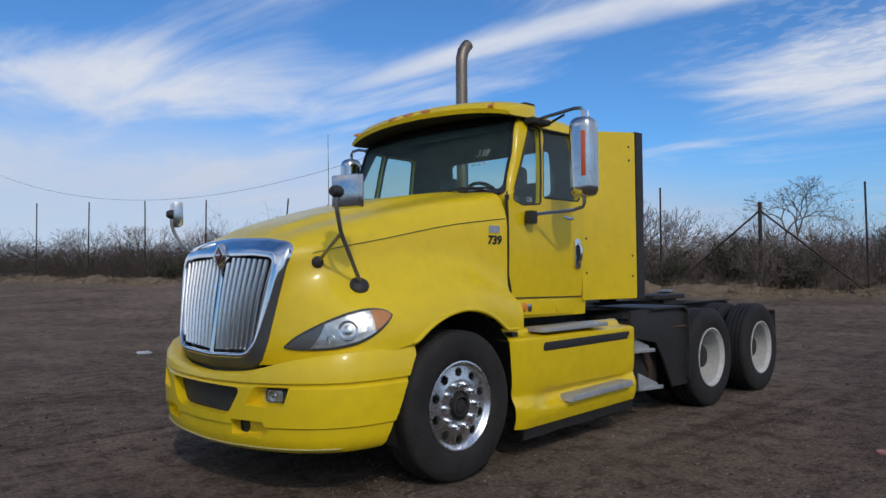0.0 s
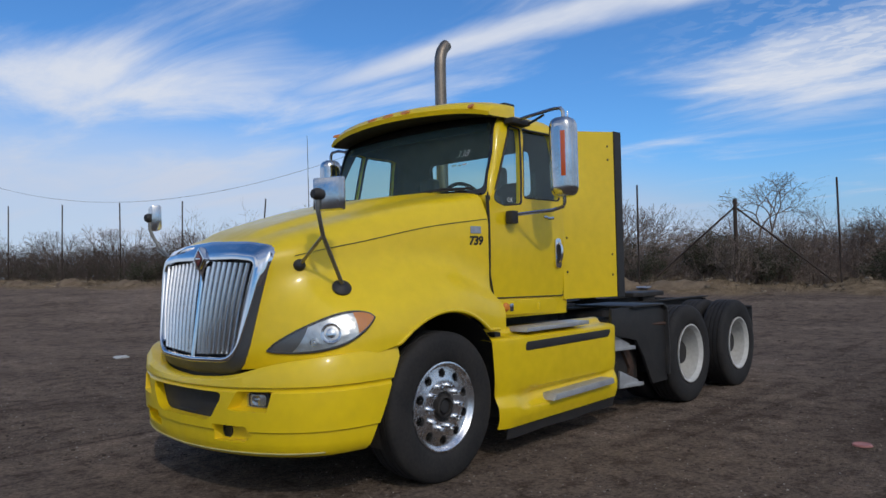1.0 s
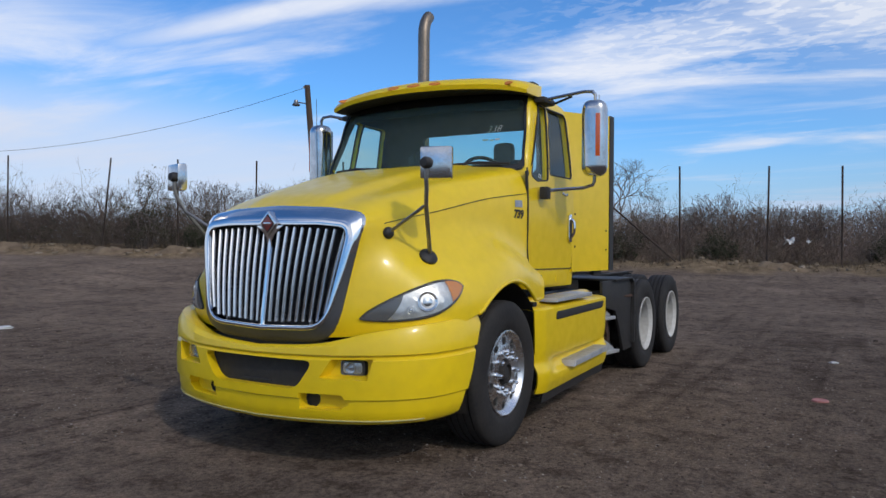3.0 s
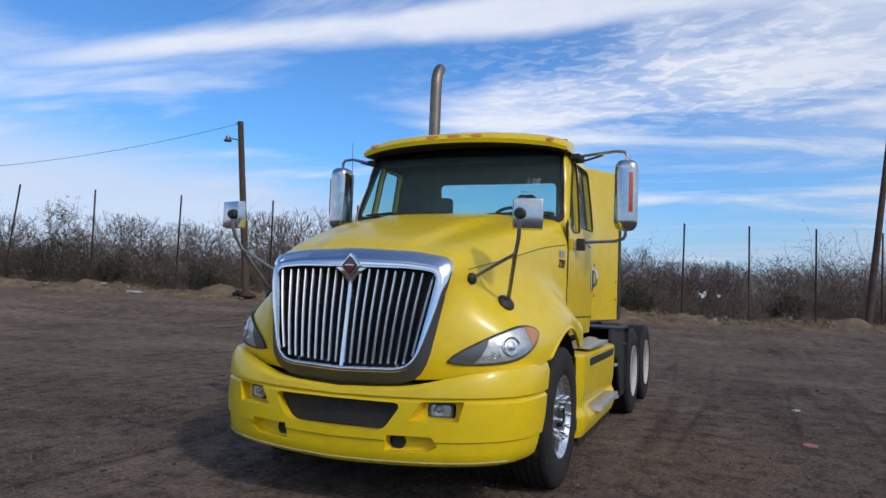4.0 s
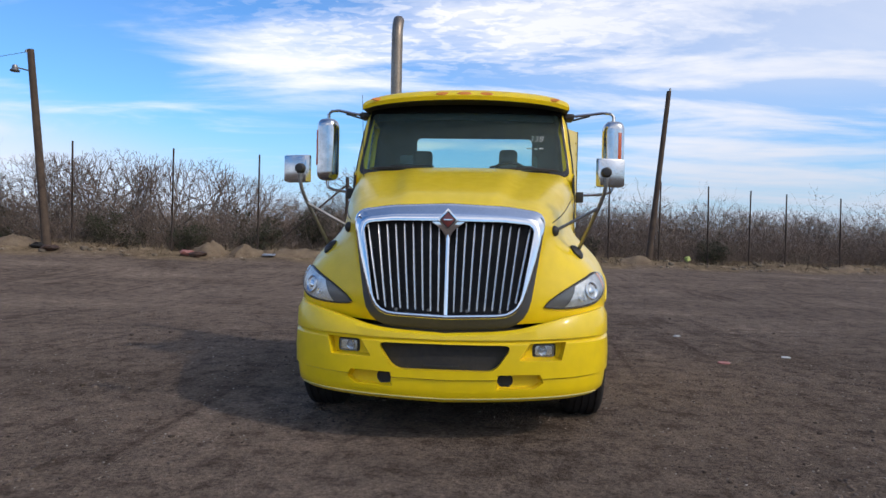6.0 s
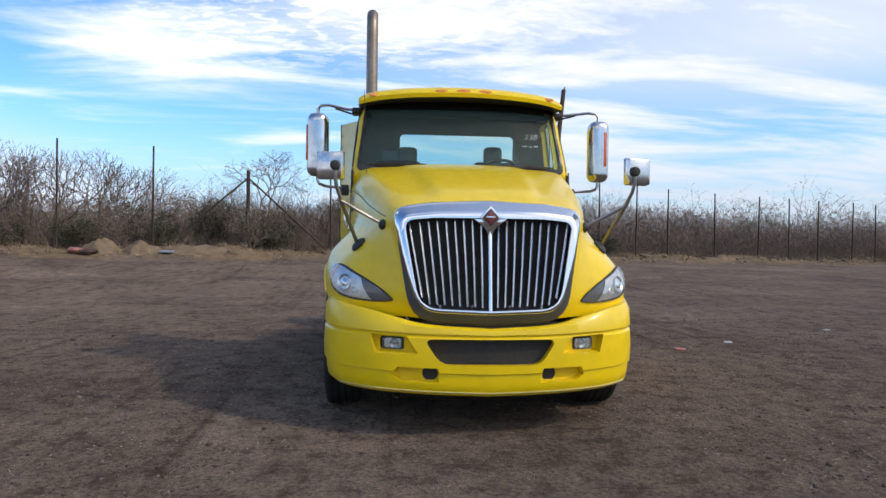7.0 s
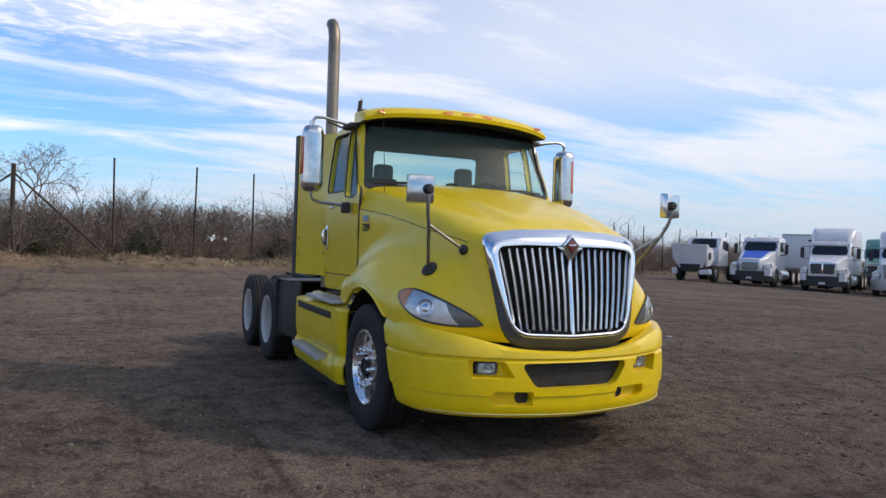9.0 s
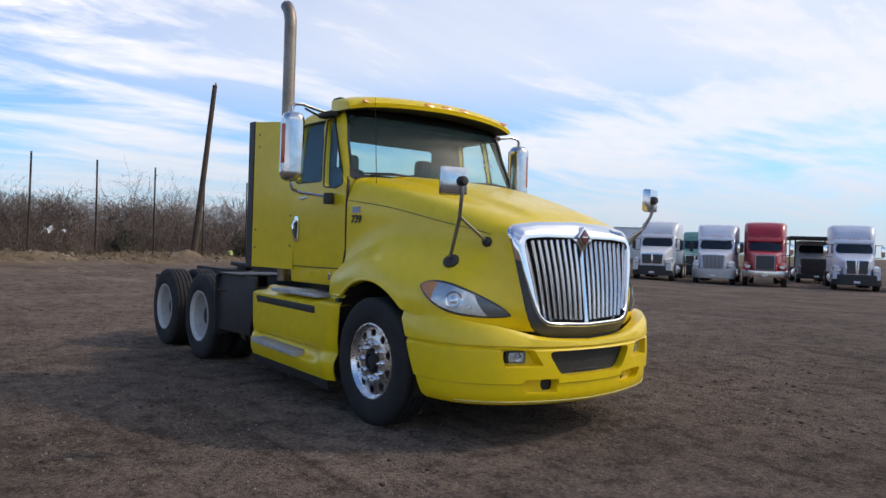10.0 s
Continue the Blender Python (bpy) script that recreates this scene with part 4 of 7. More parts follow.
def build_visor():
    def front(y):
        return -0.665 - 0.15 * (y / 0.9) ** 2, 2.695 - 0.035 * (y / 0.9) ** 2 - 0.02 * (y / 0.9) ** 8
    rows = []
    for y in np.r_[-0.964, np.linspace(-0.95, 0.95, 40), 0.964]:
        x, z = front(y)
        k = 1.0 - 0.16 * (abs(y) / 0.95) ** 10 - (0.25 if abs(y) > 0.96 else 0)
        sec = [(-0.42, 0.100), (-0.26, 0.094), (-0.12, 0.072), (-0.03, 0.040), (0.0, 0.0), (-0.012, -0.036), (-0.05, -0.042), (-0.12, -0.040), (-0.26, -0.036), (-0.42, -0.030)]
        rows.append([(x + dx * k, y, z + dz * k) for dx, dz in sec])
    bm = grid(rows, close_v=True)
    bm.verts.ensure_lookup_table()
    bm.faces.new([bm.verts[i] for i in range(10)])
    bm.faces.new([bm.verts[len(bm.verts) - 10 + i] for i in range(10)][::-1])
    visor = part("sun_visor", bm, YELLOW, truck, "yellow sun visor with amber marker lamps, underside blackened as shade", 50)
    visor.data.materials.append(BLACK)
    # shade below the visor, put in as black on its downward faces
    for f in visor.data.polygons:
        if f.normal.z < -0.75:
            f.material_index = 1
    for y in (-0.80, -0.19, 0.0, 0.19, 0.80):
        x, z = front(y)
        m = Matrix.Translation((x - 0.015, y, z + 0.020)) @ Matrix.Rotation(-0.33 * y, 4, "Z") @ pose(0, 0, 0, 0, -34, 0) @ Matrix.Diagonal((0.20, 2.3, 0.66, 1))
        bm = lathe([(0.0, 0.032), (0.018, 0.026), (0.028, 0.012), (0.031, -0.02)], 18, axis="x")
        bmesh.ops.transform(bm, matrix=m, verts=bm.verts)
        part("marker_lamp", bm, AMBER, visor)
    for s in (1, -1):
        part("visor_bracket", box(-1.02, s * 0.84, 2.665, 0.10, 0.05, 0.05, 0.01), BLACK, visor)
    part("roof_lamp_box", box(-1.20, 0.86, 2.725, 0.13, 0.07, 0.055, 0.012), BLACK, truck)
    part("roof_lamp_box", box(-1.20, -0.86, 2.725, 0.13, 0.07, 0.055, 0.012), BLACK, truck)


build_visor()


def build_interior():
    part("dashboard", prism([(-0.78, 1.3), (-0.72, 1.9), (-0.86, 2.0), (-1.02, 1.98), (-1.06, 1.86), (-1.0, 1.3)], "y", -0.92, 0.92, 0.03), INTERIOR, truck, "grey dashboard")
    part("instrument_hood", prism([(-0.95, 1.9), (-0.92, 2.04), (-1.05, 2.07), (-1.12, 2.0), (-1.08, 1.9)], "y", 0.16, 0.66, 0.03), INTERIOR, truck)
    ring = [(-1.16 + 0.10 * math.sin(a), 0.43 + 0.225 * math.cos(a), 1.93 + 0.20 * math.sin(a)) for a in np.linspace(0, 2 * math.pi, 37)]
    wheel = part("steering_wheel", tube(ring, 0.016, 8, caps=False), BLACK, truck)
    part("spoke", tube([(-1.15, 0.21, 1.93), (-1.12, 0.43, 1.92), (-1.15, 0.65, 1.93)], 0.014, 6), BLACK, wheel)
    for y in (0.46, -0.58):
        seat = part("seat", prism([(-1.15, 1.28), (-1.60, 1.25), (-1.62, 1.42), (-1.12, 1.45)], "y", y - 0.25, y + 0.25, 0.05), SEAT, truck)
        part("backrest", prism([(-1.46, 1.40), (-1.62, 1.40), (-1.66, 2.16), (-1.55, 2.16)], "y", y - 0.24, y + 0.24, 0.05), SEAT, seat)
        part("headrest", box(-1.66, -0.47, 2.185, 0.12, 0.20, 0.24, 0.058, seg=5) if y < 0 else box(-1.60, 0.42, 2.20, 0.13, 0.19, 0.24, 0.062, seg=5), SEAT_GREY, seat, "grey vinyl headrest")
    part("cab_floor", box(-1.2, 0, 1.2, 0.9, 1.9, 0.06), INTERIOR, truck)
    for text, z, size in (("338", 2.33, 0.088),):
        bm = lettering(text, size, 0.0005, 0.25, -0.0016)
        m = Matrix.Translation((cab_front(0.665, z) - 0.010, 0.665, z)) @ Matrix(((0.0, -0.40, 0.92), (1, 0, 0), (0, 0.92, 0.40))).to_4x4()
        bmesh.ops.transform(bm, matrix=m, verts=bm.verts)
        bmesh.ops.translate(bm, vec=(-0.004, 0, 0), verts=bm.verts)
        part("marker_writing", bm, CHALK, truck, "", 0)
    for dy, dz, w in ((-0.06, -0.085, 0.05), (0.0, -0.09, 0.03), (0.05, -0.085, 0.04)):
        part("marker_bar", box(cab_front(0.665, 2.24) - 0.016, 0.665 + dy, 2.325 + dz, 0.002, w, 0.012), CHALK, truck)


build_interior()
ok = lettering("OK", 0.05, 0.0005, 0.0, 0.0)
bmesh.ops.transform(ok, matrix=Matrix(((-1, 0, 0, -1.03), (0, 0, 1, cab_side(-1.03, 1.95) - 0.0165), (0, 1, 0, 1.945), (0, 0, 0, 1))), verts=ok.verts)
part("window_sticker", ok, CHALK, truck, "", 0)


def build_mirrors():
    for s in (1, -1):
        # main mirror on its bowed arm
        mx, my = (-1.165, 1.419) if s > 0 else (-1.132, 1.358)
        c = Vector((mx, s * my, 2.243))
        bm = box(0, 0, 0, 0.19, 0.212, 0.61, 0.088, seg=8)
        for v in bm.verts:
            if v.co.x > 0:
                v.co.x *= 1.0 - 0.5 * (v.co.y / 0.1125) ** 2 * 0.3
            v.co.y *= 1 - 0.10 * (v.co.z / 0.29) ** 2
        bmesh.ops.transform(bm, matrix=Matrix.Translation(c) @ Matrix.Rotation(0.12 if s > 0 else -0.22, 4, "Z"), verts=bm.verts)
        head = part("side_mirror", bm, CHROME_WORN, truck, "large chrome door mirror with orange marker strip", 60)
        out = Matrix.Translation(c) @ Matrix.Rotation(0.12 if s > 0 else -0.22, 4, "Z")
        st = box(0, 0, 0.018, 0.010, 0.036, 0.34, 0.004, m=Matrix.Translation((0.0885, 0.040, 0) if s > 0 else (0.0560, -0.0940, 0)) @ Matrix.Rotation(radians(20 if s > 0 else -58), 4, "Z"))
        bmesh.ops.transform(st, matrix=out, verts=st.verts)
        part("marker_strip", st, ORANGE_RED, head, "orange marker strip")
        gl = box(-0.093, 0, 0, 0.006, 0.135, 0.48, 0.002)
        bmesh.ops.transform(gl, matrix=out, verts=gl.verts)
        part("mirror_glass", gl, CHROME, head)
        bk = box(-0.080, 0, 0, 0.03, 0.155, 0.50, 0.012)
        bmesh.ops.transform(bk, matrix=out, verts=bk.verts)
        part("mirror_back", bk, BLACK, head)
        part("upper_arm", tube([(mx - 0.01, s * my, 2.50), (mx - 0.01, s * my, 2.595), (mx - 0.012, s * (my - 0.025), 2.625), (mx - 0.03, s * (my - 0.10), 2.635), (-1.145, s * 1.10, 2.60), (-1.15, s * 0.97, 2.585)], 0.0145, 8), CHROME_WORN, head)
        part("arm_brace", tube([(0.5 * (mx - 1.2) - 0.05, s * 1.20, 2.612), (-1.26, s * 1.05, 2.575), (-1.27, s * 0.97, 2.57)], 0.010, 6), BLACK, head)
        part("arm_mount", box(-1.17, s * 0.985, 2.578, 0.24, 0.10, 0.05, 0.018), BLACK, head)
        part("mirror_post", tube([(mx - 0.04, s * (my + 0.02), 2.5), (mx - 0.04, s * (my + 0.02), 2.60)], 0.006, 6), CHROME_WORN, head)
        part("lower_arm", tube([(mx, s * my, 1.97), (mx, s * my, 1.90), (mx, s * (my - 0.015), 1.87), (0.5 * (mx - 1.07), s * (my - 0.08), 1.845), (-1.02, s * 1.17, 1.83), (-0.97, s * 1.09, 1.82)], 0.0145, 8), CHROME_WORN, head)
        part("lower_mount", box(-0.945, s * 1.085, 1.80, 0.075, 0.07, 0.10, 0.012), BLACK, head)
        # hood mirror on its tripod
        ball = Vector((0.885, s * 1.07, 1.862))
        bm = box(0, 0, 0, 0.07, 0.185, 0.19, 0.014, seg=2)
        for v in bm.verts:
            if v.co.x < 0:
                v.co.y *= 1.04
                v.co.z *= 1.04
        mm = Matrix.Translation((0.83, s * 1.105, 1.865)) @ Matrix.Rotation(s * 0.30, 4, "Z")
        bmesh.ops.transform(bm, matrix=mm, verts=bm.verts)
        hm = part("hood_mirror", bm, CHROME_WORN, truck, "square brushed hood mirror on a bent arm")
        g = box(-0.038, 0, 0, 0.006, 0.17, 0.175, 0.002)
        bmesh.ops.transform(g, matrix=mm, verts=g.verts)
        part("mirror_glass", g, CHROME, hm)
        part("ball_joint", lathe([(0.0, -0.045), (0.028, -0.04), (0.036, -0.015), (0.036, 0.015), (0.026, 0.035), (0.0, 0.04)], 14, ball, axis="x"), BLACK, hm)
        f1 = on_hood(0.586, 1.305, 0.0)
        f2 = on_hood(0.776, 1.455, 0.0)
        part("mirror_arm", tube([(0.885, s * 1.07, 1.84), (0.885, s * 1.068, 1.775), (0.865, s * 1.06, 1.715), (0.82, s * 1.03, 1.62), (f1.x + 0.012, s * (f1.y + 0.02), f1.z + 0.03)], 0.0135, 8), STEEL, hm)
        part("arm_stay", tube([(0.825, s * 1.032, 1.62), (f2.x, s * (f2.y + 0.012), f2.z + 0.005)], 0.011, 8), STEEL, hm)
        for f, r in ((f1, 0.062), (f2, 0.038)):
            q = on_hood(f.x, f.z, 1.0)
            d = Vector((q.x - f.x, s * (q.y - f.y), q.z - f.z))
            bm = lathe([(r, -0.004), (r, 0.012), (r * 0.75, 0.026), (r * 0.35, 0.034), (0, 0.035)], 18, axis="z")
            bmesh.ops.transform(bm, matrix=Matrix.Translation((f.x, s * f.y, f.z)) @ d.to_track_quat("Z", "Y").to_matrix().to_4x4(), verts=bm.verts)
            part("rubber_foot", bm, BLACK, hm)


build_mirrors()
part("exhaust_pipe", tube([(-2.27, -0.86, 1.0), (-2.27, -0.86, 3.62), (-2.275, -0.86, 3.72), (-2.30, -0.86, 3.80), (-2.345, -0.86, 3.86), (-2.375, -0.86, 3.885)], 0.0635, 20), STACK, truck, "tall steel exhaust stack with curved tip")
part("antenna", tube([(-0.50, -0.875, 1.90), (-0.515, -0.905, 2.66)], (0.004, 0.002), 5), BLACK, truck, "thin whip antenna")
# ---- wheels ----
def tyre_profile(w=0.14, r=0.5, grooves=4):
    p = [(0.288, -w * 0.80), (0.305, -w * 0.93), (0.36, -w * 1.02), (0.425, -w * 1.03), (0.465, -w * 0.98), (r - 0.012, -w * 0.88), (r - 0.003, -w * 0.80)]
    for k in range(grooves):
        y = -w * 0.55 + k * (1.1 * w / (grooves - 1))
        p += [(r, y - 0.006), (r - 0.013, y - 0.004), (r - 0.013, y + 0.004), (r, y + 0.006)]
    return p + [(a, -b) for a, b in p[6::-1]]


def steer_wheel(s):
    c = (-0.07, s * 1.03, 0.498)
    prof = [(0.292, 0.118), (0.298, 0.13), (0.288, 0.132), (0.276, 0.122), (0.270, 0.106), (0.262, 0.099), (0.20, 0.106), (0.182, 0.112), (0.165, 0.114), (0.100, 0.112), (0.096, 0.09), (0.096, 0.04), (0.27, 0.02), (0.285, 0.10)]
    wheel = part("wheel", lathe([(r, s * h) for r, h in prof], 60, c, closed=True), ALUMINIUM, truck, "polished aluminium steer wheel with ten holes", 35)
    cuts = []
    for k in range(10):
        a = 2 * math.pi * (k + 0.5) / 10
        cuts.append(lathe([(0.031, -0.2), (0.0305, 0.2)], 16, (c[0] + 0.222 * math.cos(a), c[1] + s * 0.05, c[2] + 0.222 * math.sin(a))))
    carve(wheel, cuts)
    part("tyre", lathe(tyre_profile(), 72, c, closed=True), RUBBER, wheel, "black ribbed steer tyre with dusty sidewall")
    part("brake_drum", lathe([(0.26, s * -0.06), (0.26, s * 0.005), (0.0, s * 0.01)], 32, c), FRAME, wheel)
    part("hub", lathe([(0.095, s * 0.05), (0.092, s * 0.095), (0.078, s * 0.10), (0.072, s * 0.132), (0.060, s * 0.136), (0.054, s * 0.11), (0.0, s * 0.108)], 28, c), FRAME, wheel, "dull steel hub with oil cap")
    part("hub_window", lathe([(0.045, s * 0.108), (0.042, s * 0.125), (0.0, s * 0.128)], 20, c), BLACK, wheel)
    for k in range(10):
        a = 2 * math.pi * k / 10
        part("lug_nut", lathe([(0.021, s * 0.112), (0.021, s * 0.12), (0.0155, s * 0.124), (0.0165, s * 0.152), (0.010, s * 0.163), (0.0, s * 0.165)], 12, (c[0] + 0.1425 * math.cos(a), c[1], c[2] + 0.1425 * math.sin(a))), CHROME, wheel)
    return wheel


for side in (1, -1):
    steer_wheel(side)


def drive_wheel(s, x):
    c = (x, s * 1.06, 0.498)
    prof = [(0.292, 0.118), (0.300, 0.135), (0.288, 0.138), (0.276, 0.125), (0.268, 0.105), (0.262, 0.10), (0.256, 0.0), (0.250, -0.09), (0.225, -0.105), (0.15, -0.105), (0.148, -0.12), (0.262, -0.12), (0.285, 0.10)]
    wheel = part("wheel", lathe([(r, s * h) for r, h in prof], 48, c, closed=True), WHITE_RIM, truck, "white painted steel dual wheel, dirty", 35)
    part("tyre", lathe(tyre_profile(0.135), 64, c, closed=True), RUBBER, wheel)
    ci = (x, s * 0.715, 0.498)
    part("inner_tyre", lathe(tyre_profile(0.135), 64, ci, closed=True), RUBBER, wheel)
    part("inner_rim", lathe([(0.292, s * 0.12), (0.27, s * 0.1), (0.262, 0), (0, 0)], 32, ci), WHITE_RIM, wheel)
    part("hub", lathe([(0.15, s * -0.11), (0.148, s * -0.075), (0.118, s * -0.06), (0.115, s * 0.02), (0.105, s * 0.035), (0.06, s * 0.04), (0.0, s * 0.04)], 28, c), FRAME, wheel, "dirty axle hub flange")
    for k in range(10):
        a = 2 * math.pi * k / 10
        part("lug_nut", lathe([(0.02, s * -0.088), (0.02, s * -0.06), (0.012, s * -0.058), (0.012, s * -0.03), (0.0, s * -0.028)], 6, (c[0] + 0.1675 * math.cos(a), c[1], c[2] + 0.1675 * math.sin(a))), FRAME, wheel)


for side in (1, -1):
    for axle in (-3.79, -5.09):
        drive_wheel(side, axle)


# ---- frame, tank fairings, steps, rear gear ----
def build_chassis():
    for s in (1, -1):
        part("frame_rail", prism([(-0.043, 0.72), (0.043, 0.72), (0.043, 0.735), (-0.03, 0.745), (-0.03, 0.985), (0.043, 0.995), (0.043, 1.01), (-0.043, 1.01)], "x", -5.95, 0.6), FRAME, truck, "black chassis rail") .location = (0, s * 0.43, 0)
        part("mud_flap", box(-5.76, s * 0.86, 0.66, 0.014, 0.50, 0.42, 0.004), BLACK, truck, "black rubber mud flap")
        part("flap_bracket", tube([(-5.75, s * 0.4, 0.88), (-5.75, s * 1.11, 0.88)], 0.018, 8), FRAME, truck)
        # quarter fender ahead of the drive wheels
        qf = [(-2.60, 1.045), (-3.22, 1.045), (-3.31, 1.0), (-3.33, 0.62), (-3.31, 0.34), (-3.29, 0.34), (-3.31, 0.62), (-3.285, 0.985), (-3.21, 1.025), (-2.60, 1.025)]
        part("quarter_fender", prism(qf, "y", s * 0.56, s * 1.19, 0.004), BLACK, truck, "black plastic quarter fender")
        low = [(-3.33, 0.28), (-3.02, 0.28), (-2.86, 0.55), (-2.72, 0.72), (-2.28, 0.80)] if s > 0 else [(-3.335, 0.40), (-2.42, 0.42)]
        part("fender_side", prism([(-2.28, 1.03), (-3.30, 1.03), (-3.335, 0.80), (-3.345, 0.55)] + low, "y", s * 1.12, s * 1.15, 0.004), BLACK, truck)
        part("fender_rod", tube([(-2.6, s * 1.10, 0.86), (-3.3, s * 1.155, 0.84)], 0.017, 8), RUST, truck)
        part("battery_box", box(-2.70, s * 0.78, 0.62, 0.50, 0.5, 0.58, 0.02), FRAME, truck)
        for z, x0, x1 in ((0.66, -2.34, -2.66), (0.31, -2.48, -2.80)) if s > 0 else ():
            part("step_plate", prism([(x0, s * 0.85), (x1, s * 0.85), (x1, s * 1.17), (x0, s * 1.10)], "z", z - 0.016, z + 0.016, 0.003), TREAD_PLATE, truck, "small aluminium step plate")
            part("step_gusset", prism([(x0 + 0.02, z), (x1, z), (x1, z + 0.03), (x0 + 0.02, z + 0.15)], "y", s * 1.095, s * 1.112, 0.002), TREAD_PLATE, truck)
        part("step_hanger", prism([(-2.60, 0.66), (-2.72, 0.64), (-2.83, 0.46), (-2.80, 0.33), (-2.72, 0.33), (-2.75, 0.45)], "y", s * 0.99, s * 1.06, 0.006), RUST, truck, "rusty steel step hanger")
        part("step_hanger", prism([(-2.36, 0.62), (-2.46, 0.60), (-2.56, 0.42), (-2.54, 0.25), (-2.44, 0.25), (-2.46, 0.42)], "y", s * 0.97, s * 1.03, 0.006), RUST, truck)
        part("air_tank", lathe([(0.0, -2.15), (0.1, -2.12), (0.12, -2.05), (0.12, -1.2), (0.1, -1.13), (0.0, -1.1)], 20, (0, s * 0.72, 0.82), axis="x"), FRAME, truck)
    for x in (0.3, -1.2, -2.6, -3.4, -4.5, -5.7):
        part("crossmember", box(x, 0, 0.87, 0.10, 0.82, 0.16, 0.01), FRAME, truck)
    for x in (-0.07, -3.79, -5.09):
        part("axle", tube([(x, -0.95, 0.498), (x, 0.95, 0.498)], 0.07 if x < -1 else 0.05, 12), FRAME, truck)
        if x < -1:
            part("differential", lathe([(0.0, -0.2), (0.14, -0.15), (0.2, 0.0), (0.14, 0.15), (0.0, 0.2)], 18, (x, 0, 0.5), axis="x"), FRAME, truck)
    # unseen plate, added to keep a sun streak off the ground below
    part("sun_stop_plate", box(0.55, 0, 0.44, 0.95, 1.3, 0.03, 0.006), FRAME, truck, "unseen black plate added under the engine to stop leaking sun")
    part("deck_plate", box(-2.25, 0, 1.035, 1.0, 0.95, 0.03, 0.006), FRAME, truck, "dirty black deck plate behind the cab")
    part("cab_mount", box(-1.75, 0, 1.05, 0.12, 1.3, 0.14, 0.02), FRAME, truck)
    fifth = part("fifth_wheel", prism([(-4.0, -0.44), (-4.15, -0.48), (-4.75, -0.44), (-4.98, -0.26), (-4.62, -0.05), (-4.62, 0.05), (-4.98, 0.26), (-4.75, 0.44), (-4.15, 0.48), (-4.0, 0.44)], "z", 1.06, 1.11, 0.01), FRAME, truck, "greasy black fifth wheel plate")
    for s in (1, -1):
        part("pivot_bracket", box(-4.4, s * 0.40, 1.03, 0.30, 0.06, 0.07, 0.01), FRAME, fifth)
    part("rear_crossmember", box(-5.93, 0, 0.87, 0.03, 0.9, 0.22, 0.005), FRAME, truck)
    for k, y in enumerate((-0.12, 0.0, 0.12)):
        pts = [(-1.72, y, 1.45), (-1.95, y * 1.3, 1.25), (-2.4, y * 1.5, 1.10), (-3.1, y, 1.12), (-3.6, y * 0.5, 1.16)]
        part("air_hose", tube(pts, 0.013, 6, smooth_n=20), (BLACK, RUST, BLACK)[k], truck)


build_chassis()


